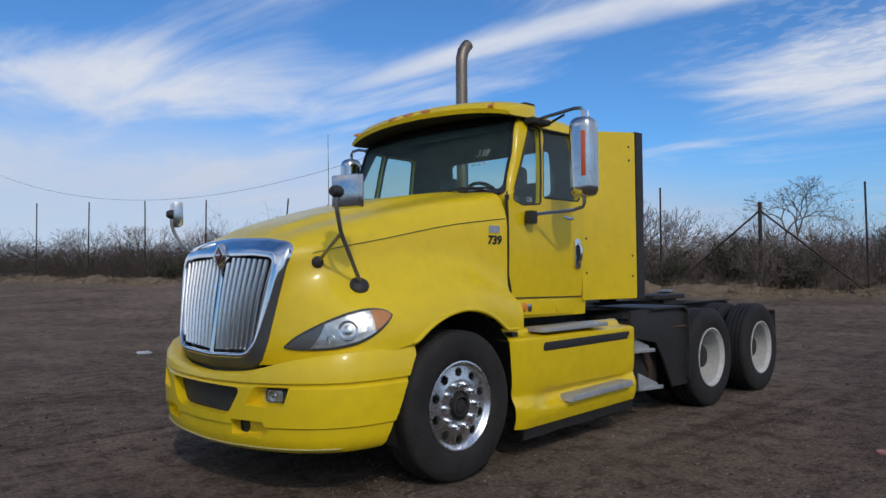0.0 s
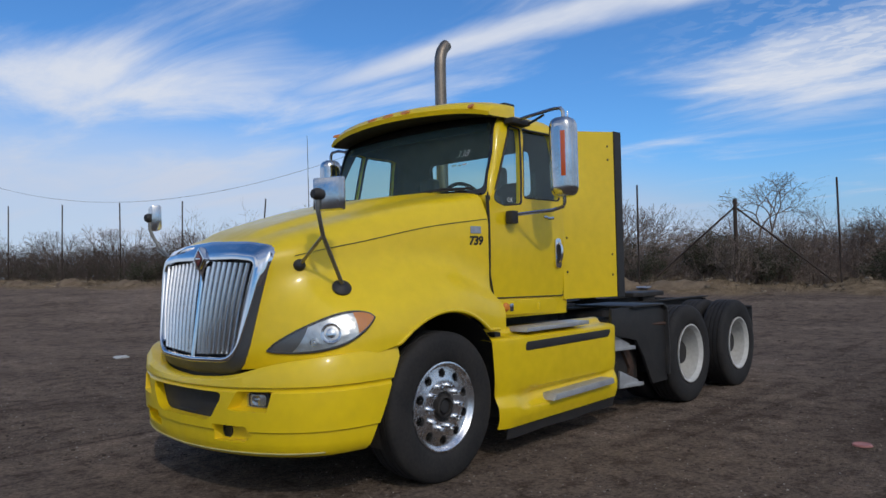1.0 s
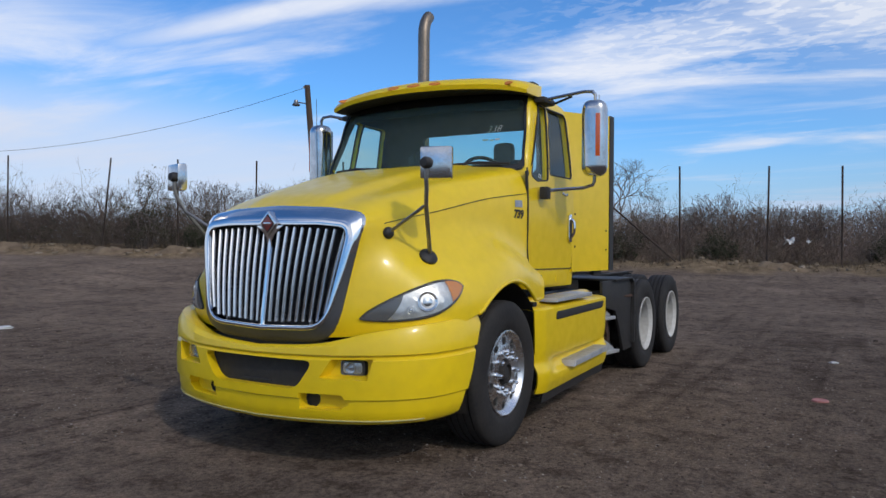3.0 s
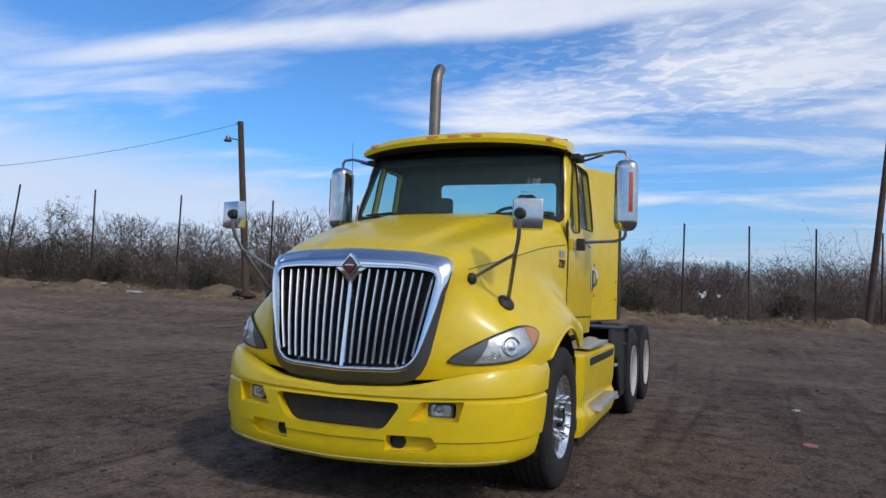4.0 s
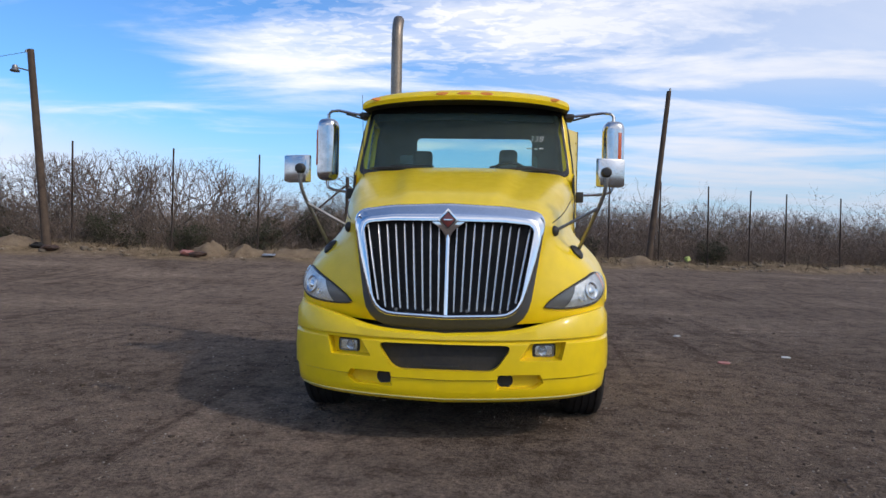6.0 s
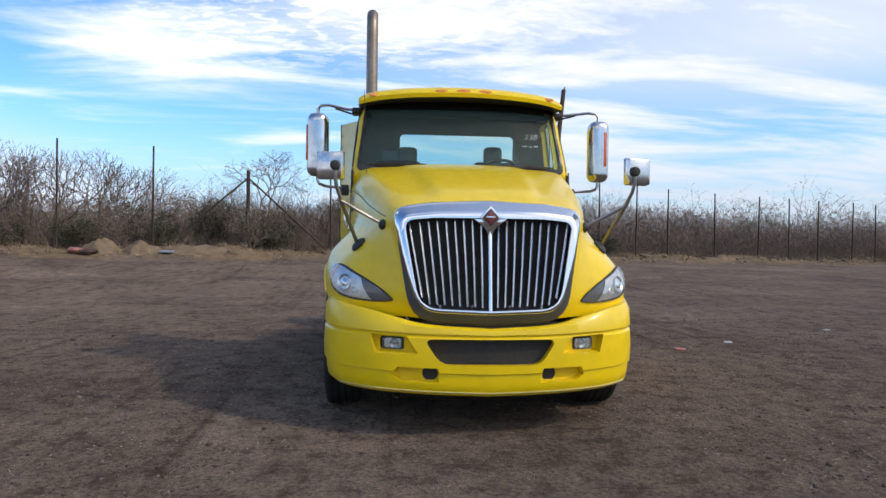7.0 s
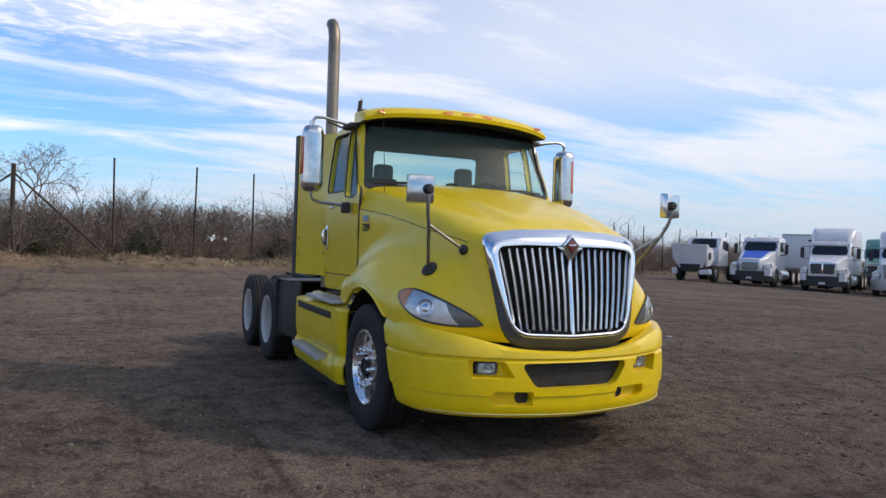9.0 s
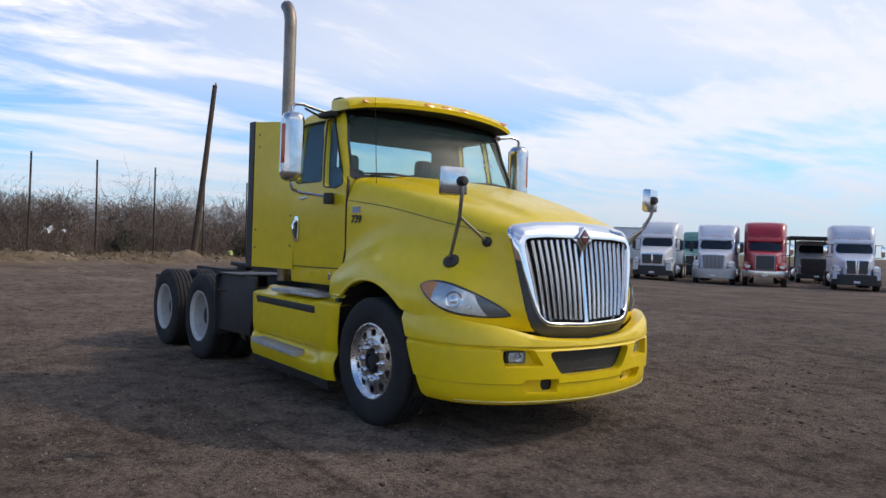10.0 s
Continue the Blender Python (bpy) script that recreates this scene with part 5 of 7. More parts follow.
def build_tank_fairing(s):
    """Yellow skirt over the tank with two steps and a dark slot."""
    x0, x1 = -0.60, -2.30
    prof = [(0.955, 0.93), (0.957, 0.99), (0.945, 1.02), (0.912, 1.05), (0.905, 1.14), (0.89, 1.182), (0.85, 1.19), (0.60, 1.185), (0.50, 1.17), (0.46, 1.175), (0.40, 1.20), (0.34, 1.20), (0.30, 1.195), (0.24, 1.175)]
    c = crom([(z, y) for z, y in prof], 44)
    rows = []
    for x in np.linspace(x0, x1, 40):
        f = (x0 - x) / (x0 - x1)
        row = []
        for z, y in c:
            lower = np.clip((0.50 - z) / 0.05, 0, 1) * np.clip((z - 0.36) / 0.035, 0, 1)
            # a hollow under the lower step, deepest towards its front
            dip = 0.075 * lower * np.clip((f - 0.10) / 0.15, 0, 1) * np.clip((0.93 - f) / 0.05, 0, 1) * (1.0 - 0.25 * f)
            front = 0.05 * np.clip((0.06 - f) / 0.06, 0, 1) ** 2 + 0.03 * np.clip((f - 0.97) / 0.03, 0, 1) ** 2
            zz = z + 0.03 * f * (1 if z < 0.5 else 0)
            row.append((x - 0.10 * (1 - np.clip((z - 0.3) / 0.6, 0, 1)) * (1 - f) * 0.6, s * (y - dip - front), zz))
        rows.append(row)
    body = part("tank_fairing", thick(rows if s < 0 else rows[::-1], 0.02), YELLOW, truck, "yellow tank fairing with two aluminium steps", 40)
    slot = fillet([(-0.93, 0.79), (-2.13, 0.80), (-2.20, 0.865), (-0.95, 0.855)], (0.025,) * 4, 5, 4)
    part("slot", prism([tuple(q) for q in slot], "y", s * 1.183, s * 1.1945, 0.003), BLACK, body, "long black strip along the slot")
    part("upper_step", prism([(-0.95, 0.928), (-1.83, 0.930), (-1.83, 0.962), (-0.98, 0.960)], "y", s * 0.99, s * 1.193, 0.004), TREAD_PLATE, body, "worn aluminium step plate")
    part("lower_step", prism([(-1.20, 0.385), (-2.12, 0.405), (-2.10, 0.455), (-1.24, 0.432)], "y", s * 1.03, s * 1.255, 0.004), TREAD_PLATE, body, "worn aluminium step plate")
    skirt = [[(x, s * (1.165 - 0.02 * k), 0.265 + 0.03 * (-0.62 - x) / 1.68 - 0.11 * k + 0.004 * math.sin(9 * x) * k) for k in (0, 0.5, 1.0)] for x in np.linspace(-0.74, -2.26, 20)]
    part("rubber_skirt", thick(skirt if s < 0 else skirt[::-1], 0.008), BLACK, body, "black rubber skirt along the bottom edge")
    ends = prism([(-0.76, 0.25), (-0.68, 0.94), (-0.75, 0.94), (-0.83, 0.25)], "y", s * 0.6, s * 1.10, 0.005)
    part("front_closing_panel", ends, BLACK, body)
    part("tank", lathe([(0.0, -2.28), (0.19, -2.27), (0.22, -2.22), (0.22, -0.85), (0.19, -0.80), (0.0, -0.79)], 28, (0, s * 0.78, 0.62), axis="x"), STEEL, truck, "steel fuel tank behind the fairing")


for side in (1, -1):
    build_tank_fairing(side)
# ---- the yard, the bank, fence and brush ----
FENCE_AT, FENCE_DIR = Vector((-25.25, -2.6)), Vector((-0.33, 0.944)).normalized()
FENCE_OUT = Vector((-FENCE_DIR.y, FENCE_DIR.x))


def smooth(a, b, x):
    t = np.clip((x - a) / (b - a), 0, 1)
    return t * t * (3 - 2 * t)


def rough_noise(x, y):
    """Soft uneven ground from a few crossed waves."""
    return (np.sin(x * 0.9 + 1.3 * np.sin(y * 0.7)) * np.sin(y * 1.1 + 0.9 * np.sin(x * 0.6)) + 0.5 * np.sin(x * 2.3 + 2.0 * np.sin(y * 1.7)) * np.sin(y * 2.9 + 1.4)
            + 0.25 * np.sin(x * 6.1 + 1.7 * np.sin(y * 4.3)) * np.sin(y * 5.3 + 1.1 * np.sin(x * 3.7)))


def ground_z(x, y):
    x, y = np.asarray(x, float), np.asarray(y, float)
    s = (x - FENCE_AT.x) * FENCE_DIR.x + (y - FENCE_AT.y) * FENCE_DIR.y
    o = (x - FENCE_AT.x) * FENCE_OUT.x + (y - FENCE_AT.y) * FENCE_OUT.y
    r = np.hypot(x + 2.0, y)
    far = smooth(9, 24, r)
    plane = 0.40 - 0.0135 * np.clip(s, -60, 60)
    back = smooth(-20, -4, o)
    z = far * (plane * back - 0.44 * (1 - back) * smooth(5, 34, y))
    bank = smooth(-2.6, -0.8, o) * (0.30 + 0.10 * np.sin(s * 0.8 + np.sin(s * 0.31)) + 0.06 * np.sin(s * 2.7))
    flat = smooth(1.6, 3.0, r)
    return z + bank + 0.008 * rough_noise(x * 1.3, y * 1.3) * flat * (1 + 1.5 * smooth(-3, 0, o))


def dirt_material():
    mat = bpy.data.materials.new("dark_dirt")
    mat.use_nodes = True
    nt = mat.node_tree
    p = nt.nodes["Principled BSDF"]
    n, link = nt.nodes.new, nt.links.new
    co = n("ShaderNodeTexCoord")

    def noise_tex(scale, detail, rough=0.6, stretch=None, turn=20):
        t = n("ShaderNodeTexNoise")
        t.inputs["Scale"].default_value, t.inputs["Detail"].default_value, t.inputs["Roughness"].default_value = scale, detail, rough
        if stretch:
            mp = n("ShaderNodeMapping")
            mp.inputs["Scale"].default_value = stretch
            mp.inputs["Rotation"].default_value[2] = radians(turn)
            link(co.outputs["Object"], mp.inputs[0])
            link(mp.outputs[0], t.inputs["Vector"])
        else:
            link(co.outputs["Object"], t.inputs["Vector"])
        return t.outputs[0]

    def ramp(fac, stops):
        r = n("ShaderNodeValToRGB")
        link(fac, r.inputs[0])
        while len(r.color_ramp.elements) < len(stops):
            r.color_ramp.elements.new(0.5)
        for e, (pos, col) in zip(r.color_ramp.elements, stops):
            e.position, e.color = pos, (*col, 1)
        return r.outputs[0]

    def mix(fac, a, b, mode="MIX"):
        m = n("ShaderNodeMix")
        m.data_type, m.blend_type = "RGBA", mode
        if isinstance(fac, float):
            m.inputs["Factor"].default_value = fac
        else:
            link(fac, m.inputs["Factor"])
        for k, v in (("A", a), ("B", b)):
            if isinstance(v, tuple):
                m.inputs[k].default_value = (*v, 1)
            else:
                link(v, m.inputs[k])
        return m.outputs["Result"]
    base = ramp(noise_tex(0.35, 8), [(0.30, (0.154, 0.117, 0.090)), (0.55, (0.225, 0.172, 0.135)), (0.75, (0.294, 0.228, 0.178))])
    grit = ramp(noise_tex(26, 9, 0.8), [(0.32, (0.28, 0.27, 0.26)), (0.52, (1, 1, 1)), (0.70, (1.7, 1.65, 1.55))])
    wear = ramp(noise_tex(1.0, 6, 0.6, (1.3, 0.45, 1)), [(0.36, (0.86, 0.86, 0.86)), (0.62, (1.10, 1.09, 1.07))])
    col = mix(1.0, mix(1.0, base, grit, "MULTIPLY"), wear, "MULTIPLY")
    # darker churned clods, and thin tyre tracks
    clod = ramp(noise_tex(4.5, 7, 0.66), [(0.36, (0.58, 0.56, 0.55)), (0.50, (1, 1, 1)), (0.66, (1.22, 1.2, 1.18))])
    col = mix(1.0, col, clod, "MULTIPLY")
    where = ramp(noise_tex(0.22, 3), [(0.44, (0, 0, 0)), (0.60, (1, 1, 1))])
    for turn, gap in ((78, 0.9), (124, 0.5)):
        line = ramp(noise_tex(1.0, 2, 0.5, (0.035, gap, 1), turn), [(0.470, (1, 1, 1)), (0.492, (0.74, 0.73, 0.73)), (0.498, (0.74, 0.73, 0.73)), (0.520, (1, 1, 1))])
        col = mix(1.0, col, mix(where, (1.0, 1.0, 1.0), line), "MULTIPLY")
    sp = n("ShaderNodeTexVoronoi")
    sp.inputs["Scale"].default_value = 26
    link(co.outputs["Object"], sp.inputs["Vector"])
    stone = ramp(sp.outputs["Distance"], [(0.10, (1, 1, 1)), (0.16, (0, 0, 0))])
    pick = ramp(noise_tex(13, 2), [(0.60, (0, 0, 0)), (0.66, (1, 1, 1))])
    speck = mix(1.0, stone, pick, "MULTIPLY")
    col = mix(speck, col, (0.30, 0.24, 0.19))
    # dry straw and sandy soil on the bank, told by a stored weight
    at = n("ShaderNodeAttribute")
    at.attribute_name = "bank"
    sand = ramp(noise_tex(2.2, 7), [(0.32, (0.13, 0.096, 0.060)), (0.55, (0.26, 0.187, 0.116)), (0.75, (0.38, 0.30, 0.20))])
    sand = mix(1.0, sand, grit, "MULTIPLY")
    col = mix(at.outputs["Fac"], col, sand)
    link(col, p.inputs["Base Color"])
    p.inputs["Roughness"].default_value = 1.0
    p.inputs["Diffuse Roughness"].default_value = 0.35
    p.inputs["Specular IOR Level"].default_value = 0.05
    b1, b2 = n("ShaderNodeBump"), n("ShaderNodeBump")
    b1.inputs["Strength"].default_value, b1.inputs["Distance"].default_value = 1.0, 0.07
    b2.inputs["Strength"].default_value, b2.inputs["Distance"].default_value = 0.9, 0.02
    link(noise_tex(9, 8, 0.7), b1.inputs["Height"])
    link(noise_tex(55, 6, 0.7), b2.inputs["Height"])
    link(b1.outputs[0], b2.inputs["Normal"])
    link(b2.outputs[0], p.inputs["Normal"])
    return mat


def build_ground():
    rr = np.r_[0.0, 0.4 * 1.028 ** np.arange(0, 172), 60, 70, 85, 110, 150, 250, 500, 1200, 3000]
    rr = np.unique(np.round(rr, 3))
    rr = rr[(rr < 47) | (rr >= 60)]
    aa = np.linspace(0, 2 * math.pi, 420, endpoint=False)
    R, A = np.meshgrid(rr[1:], aa, indexing="ij")
    X, Y = R * np.cos(A), R * np.sin(A)
    Z = ground_z(X, Y)
    verts = np.r_[[[0, 0, float(ground_z(0, 0))]], np.c_[X.ravel(), Y.ravel(), Z.ravel()]]
    nr, na = X.shape
    faces = [(0, 1 + j, 1 + (j + 1) % na) for j in range(na)]
    for i in range(nr - 1):
        a, b = 1 + i * na, 1 + (i + 1) * na
        faces += [(a + j, b + j, b + (j + 1) % na, a + (j + 1) % na) for j in range(na)]
    me = bpy.data.meshes.new("ground")
    me.from_pydata(verts.tolist(), [], faces)
    w = me.attributes.new("bank", "FLOAT", "POINT")
    o = (verts[:, 0] - FENCE_AT.x) * FENCE_OUT.x + (verts[:, 1] - FENCE_AT.y) * FENCE_OUT.y
    s = (verts[:, 0] - FENCE_AT.x) * FENCE_DIR.x + (verts[:, 1] - FENCE_AT.y) * FENCE_DIR.y
    val = smooth(-2.9, -1.6, o + 0.5 * np.sin(s * 1.1) + 0.25 * np.sin(s * 3.3))
    w.data.foreach_set("value", val.astype(np.float32))
    for f in me.polygons:
        f.use_smooth = True
    me.materials.append(dirt_material())
    return tagged(new("ground", me), "dark brown packed dirt and gravel yard", "ground", kind="structure")


build_ground()

POST = material("rusty_post", (0.030, 0.022, 0.018), 0.8, noise_scale=6, dark=(0.06, 0.035, 0.022))
WOOD = material("weathered_pole", (0.105, 0.070, 0.045), 0.85, noise_scale=3, dark=(0.05, 0.032, 0.022), bump=0.4, bump_scale=40)


def fence_spot(s, o=0.0):
    p = FENCE_AT + FENCE_DIR * s + FENCE_OUT * o
    return p.x, p.y, float(ground_z(p.x, p.y))


def fence_top(s):
    return float(np.interp(s, (-44, -20, 0, 10, 20, 40, 90), (5.85, 5.0, 4.5, 4.42, 3.95, 3.65, 3.9)))


def build_fence():
    spots = [-43.5, -39.0, -34.6, -30.2, -24.9, -21.6, -17.85, -13.9, -10.28, -7.0, 0.0, 3.35, 6.0, 8.72, 11.4, 14.0, 16.4, 18.5, 21.8, 25.2, 27.6, 30.1, 33.2, 35.3, 37.3, 39.5, 42.5, 45.3, 48.2, 51.1, 54.0, 57.0, 60.5, 64.0, 68.0]
    for i, s in enumerate(spots):
        x, y, z = fence_spot(s)
        lean = 0.55 if s == -24.9 else 0.05 * math.sin(i * 2.4)
        d = FENCE_DIR * lean
        bm = tube([(x - d.x, y - d.y, z - 0.3), (x, y, fence_top(s))], 0.036, 8)
        if s == -24.9:
            bm.free()
            bm = tube([(x - 0.18, y - 0.9, z - 0.2), (x, y, fence_top(s))], 0.036, 8)
        ob = finish(bm, "fence_post", POST)
        tagged(ob, "tall thin rusty steel fence post in dry brush" if s != -24.9 else "leaning thin rusty steel fence post in dry brush", "fence post", "fence posts")
    # braced corner post
    x, y, z = fence_spot(-3.42)
    brace = thing("fence_brace", "stout dark braced fence post with two slanting stays", "fence post")
    part("post", tube([(x, y, z - 0.3), (x, y, 3.93)], 0.075, 10), POST, brace)
    for s in (-3.42 - 3.1, -3.42 + 3.3):
        a, b, c = fence_spot(s)
        part("stay", tube([(x, y, 3.62), (a, b, c + 0.02)], 0.036, 8), POST, brace)


build_fence()


def build_poles():
    x, y, z = fence_spot(-15.45, -0.9)
    x, y = -18.95, -16.3
    z = float(ground_z(x, y))
    a = thing("light_pole", "brown wooden utility pole with a street lamp arm", "utility pole")
    part("pole", tube([(x - 0.02, y + 0.72, z - 0.3), (x, y, 7.86)], (0.15, 0.115), 12), WOOD, a)
    part("lamp_arm", tube([(x, y, 7.1), (x + 0.1, y - 0.45, 7.2)], 0.025, 8), STEEL, a)
    part("lamp_head", lathe([(0.0, 0.16), (0.08, 0.13), (0.11, 0.0), (0.17, -0.06), (0.15, -0.10), (0.0, -0.10)], 16, (x + 0.1, y - 0.5, 7.15), axis="z"), STEEL, a)
    part("insulator", lathe([(0, 0.1), (0.04, 0.08), (0.05, 0), (0, 0)], 10, (x + 0.05, y - 0.12, 7.75), axis="z"), STEEL, a)
    top_a = Vector((x, y, 7.8))
    x2, y2 = -28.45, 8.3
    z2 = float(ground_z(x2, y2))
    b = thing("utility_pole", "leaning dark wooden utility pole beside the fence", "utility pole")
    part("pole", tube([(x2 - 0.1, y2 - 0.76, z2 - 0.3), (x2, y2, 8.5)], (0.15, 0.105), 12), WOOD, b)
    part("insulator", lathe([(0, 0.16), (0.045, 0.12), (0.06, 0), (0, 0)], 10, (x2, y2 + 0.05, 8.5), axis="z"), STEEL, b)
    top_b = Vector((x2, y2, 8.5))
    wire = material("black_wire", (0.03, 0.03, 0.033), 0.6)

    def span(name, p, q, sag, r=0.011):
        pts = [p.lerp(q, t) - Vector((0, 0, sag * 4 * t * (1 - t))) for t in np.linspace(0, 1.3, 38)]
        ob = finish(tube(pts, r, 5), name, wire)
        tagged(ob, "thin sagging overhead wire between poles", "power line", "overhead wires")
    span("overhead_wire", top_a, Vector((-12.0, -49.0, 7.5)), 2.0, 0.009)


build_poles()
# ---- dry brush behind the fence ----
TWIG = material("grey_twigs", (0.222, 0.176, 0.150), 0.95, spec=0.1, noise_scale=0.5, dark=(0.140, 0.110, 0.094), island=0.25)
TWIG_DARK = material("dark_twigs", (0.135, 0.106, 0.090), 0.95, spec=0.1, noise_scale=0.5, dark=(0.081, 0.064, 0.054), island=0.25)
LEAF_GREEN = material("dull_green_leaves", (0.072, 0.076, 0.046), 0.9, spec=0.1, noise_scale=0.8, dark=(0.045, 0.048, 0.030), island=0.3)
LEAF = material("dusty_leaves", (0.14, 0.118, 0.080), 0.9, spec=0.1, noise_scale=0.6, dark=(0.13, 0.108, 0.075), island=0.3)


def twig_set(rng, height, stems, spread, leafy, fine=1.0):
    """Segments of one bare shrub: starts, ends, radii; and leaf centres."""
    A, B, R, L = [], [], [], []

    def grow(p, d, length, r, level):
        n = 4 if level == 0 else 3 if level == 1 else 2
        for i in range(n):
            d = d + rng.normal(0, 0.20 + 0.08 * level, 3)
            d[2] += 0.10 if level == 0 else 0.05
            d /= np.linalg.norm(d)
            q = p + d * length / n
            A.append(p), B.append(q), R.append((r * (1 - 0.55 * i / n), r * (1 - 0.55 * (i + 1) / n)))
            if level < 2:
                for _ in range(2 if level == 0 else int(1 + 2.4 * rng.random() * fine)):
                    side = rng.normal(0, 1, 3)
                    side -= d * (side @ d)
                    side /= np.linalg.norm(side)
                    nd = d * 0.75 + side * 0.75 + np.array([0, 0, 0.18])
                    grow(q, nd / np.linalg.norm(nd), length * (0.42 if level == 0 else 0.5) * (0.6 + 0.7 * rng.random()), r * 0.5, level + 1)
            elif leafy and rng.random() < leafy:
                L.append(q)
            p = q
    for _ in range(stems):
        a = rng.random() * 2 * math.pi
        tilt = spread * (0.25 + rng.random())
        d = np.array([math.cos(a) * tilt, math.sin(a) * tilt, 1.0])
        base = np.array([math.cos(a), math.sin(a), 0]) * 0.25 * rng.random()
        grow(base, d / np.linalg.norm(d), height * (0.65 + 0.4 * rng.random()), 0.013 + 0.005 * height / 3, 0)
    return np.array(A), np.array(B), np.array(R), np.array(L).reshape(-1, 3)


def sticks(A, B, R):
    """Three-sided bars for all segments at once: vertices and triangles' corners as quads."""
    d = B - A
    d /= np.maximum(np.linalg.norm(d, axis=1, keepdims=True), 1e-9)
    ref = np.where(np.abs(d[:, 2:3]) < 0.9, np.array([[0, 0, 1.0]]), np.array([[1.0, 0, 0]]))
    u = np.cross(d, ref)
    u /= np.linalg.norm(u, axis=1, keepdims=True)
    v = np.cross(d, u)
    verts = []
    for k in range(3):
        c, s = math.cos(2.0944 * k), math.sin(2.0944 * k)
        verts.append(A + (u * c + v * s) * R[:, :1])
    for k in range(3):
        c, s = math.cos(2.0944 * k), math.sin(2.0944 * k)
        verts.append(B + (u * c + v * s) * R[:, 1:])
    V = np.stack(verts, axis=1).reshape(-1, 3)
    base = np.arange(len(A))[:, None] * 6
    quads = np.concatenate([base + np.array([[k, (k + 1) % 3, 3 + (k + 1) % 3, 3 + k]]) for k in range(3)], axis=0)
    return V, quads


def ribbons(A, B, R, rng):
    """One thin blade for each of the finest twigs."""
    d = B - A
    u = np.cross(d, rng.normal(0, 1, d.shape))
    u /= np.maximum(np.linalg.norm(u, axis=1, keepdims=True), 1e-9)
    V = np.stack([A - u * R[:, :1], A + u * R[:, :1], B + u * R[:, 1:], B - u * R[:, 1:]], axis=1).reshape(-1, 3)
    return V, np.arange(4 * len(A)).reshape(-1, 4)


def leaves(L, rng, size=0.05, per=3):
    """Small tilted quads round each leaf centre."""
    if not len(L):
        return np.zeros((0, 3)), np.zeros((0, 4), int)
    c = np.repeat(L, per, axis=0) + rng.normal(0, 0.07, (len(L) * per, 3))
    u = rng.normal(0, 1, c.shape)
    u /= np.linalg.norm(u, axis=1, keepdims=True)
    w = np.cross(u, rng.normal(0, 1, c.shape))
    w /= np.linalg.norm(w, axis=1, keepdims=True)
    s = size * (0.5 + rng.random((len(c), 1)))
    V = np.stack([c - u * s, c + w * s * 0.5, c + u * s, c - w * s * 0.5], axis=1).reshape(-1, 3)
    return V, np.arange(len(c) * 4).reshape(-1, 4)


def quads_mesh(name, V, Q, mat):
    me = bpy.data.meshes.new(name)
    me.vertices.add(len(V))
    me.vertices.foreach_set("co", V.astype(np.float32).ravel())
    me.loops.add(Q.size)
    me.loops.foreach_set("vertex_index", Q.astype(np.int32).ravel())
    me.polygons.add(len(Q))
    me.polygons.foreach_set("loop_start", np.arange(0, Q.size, 4, dtype=np.int32))
    me.update(calc_edges=True)
    me.materials.append(mat)
    return me


def brush_height(s):
    """The brush stands tall at both ends of the fence and low beside the braced post."""
    return (1.0 + 0.10 * smooth(-22, -16, s) + 0.08 * smooth(8, 14, s)) * (1.0 - 0.21 * smooth(-2.0, 1.0, s) * smooth(13.5, 9.5, s))


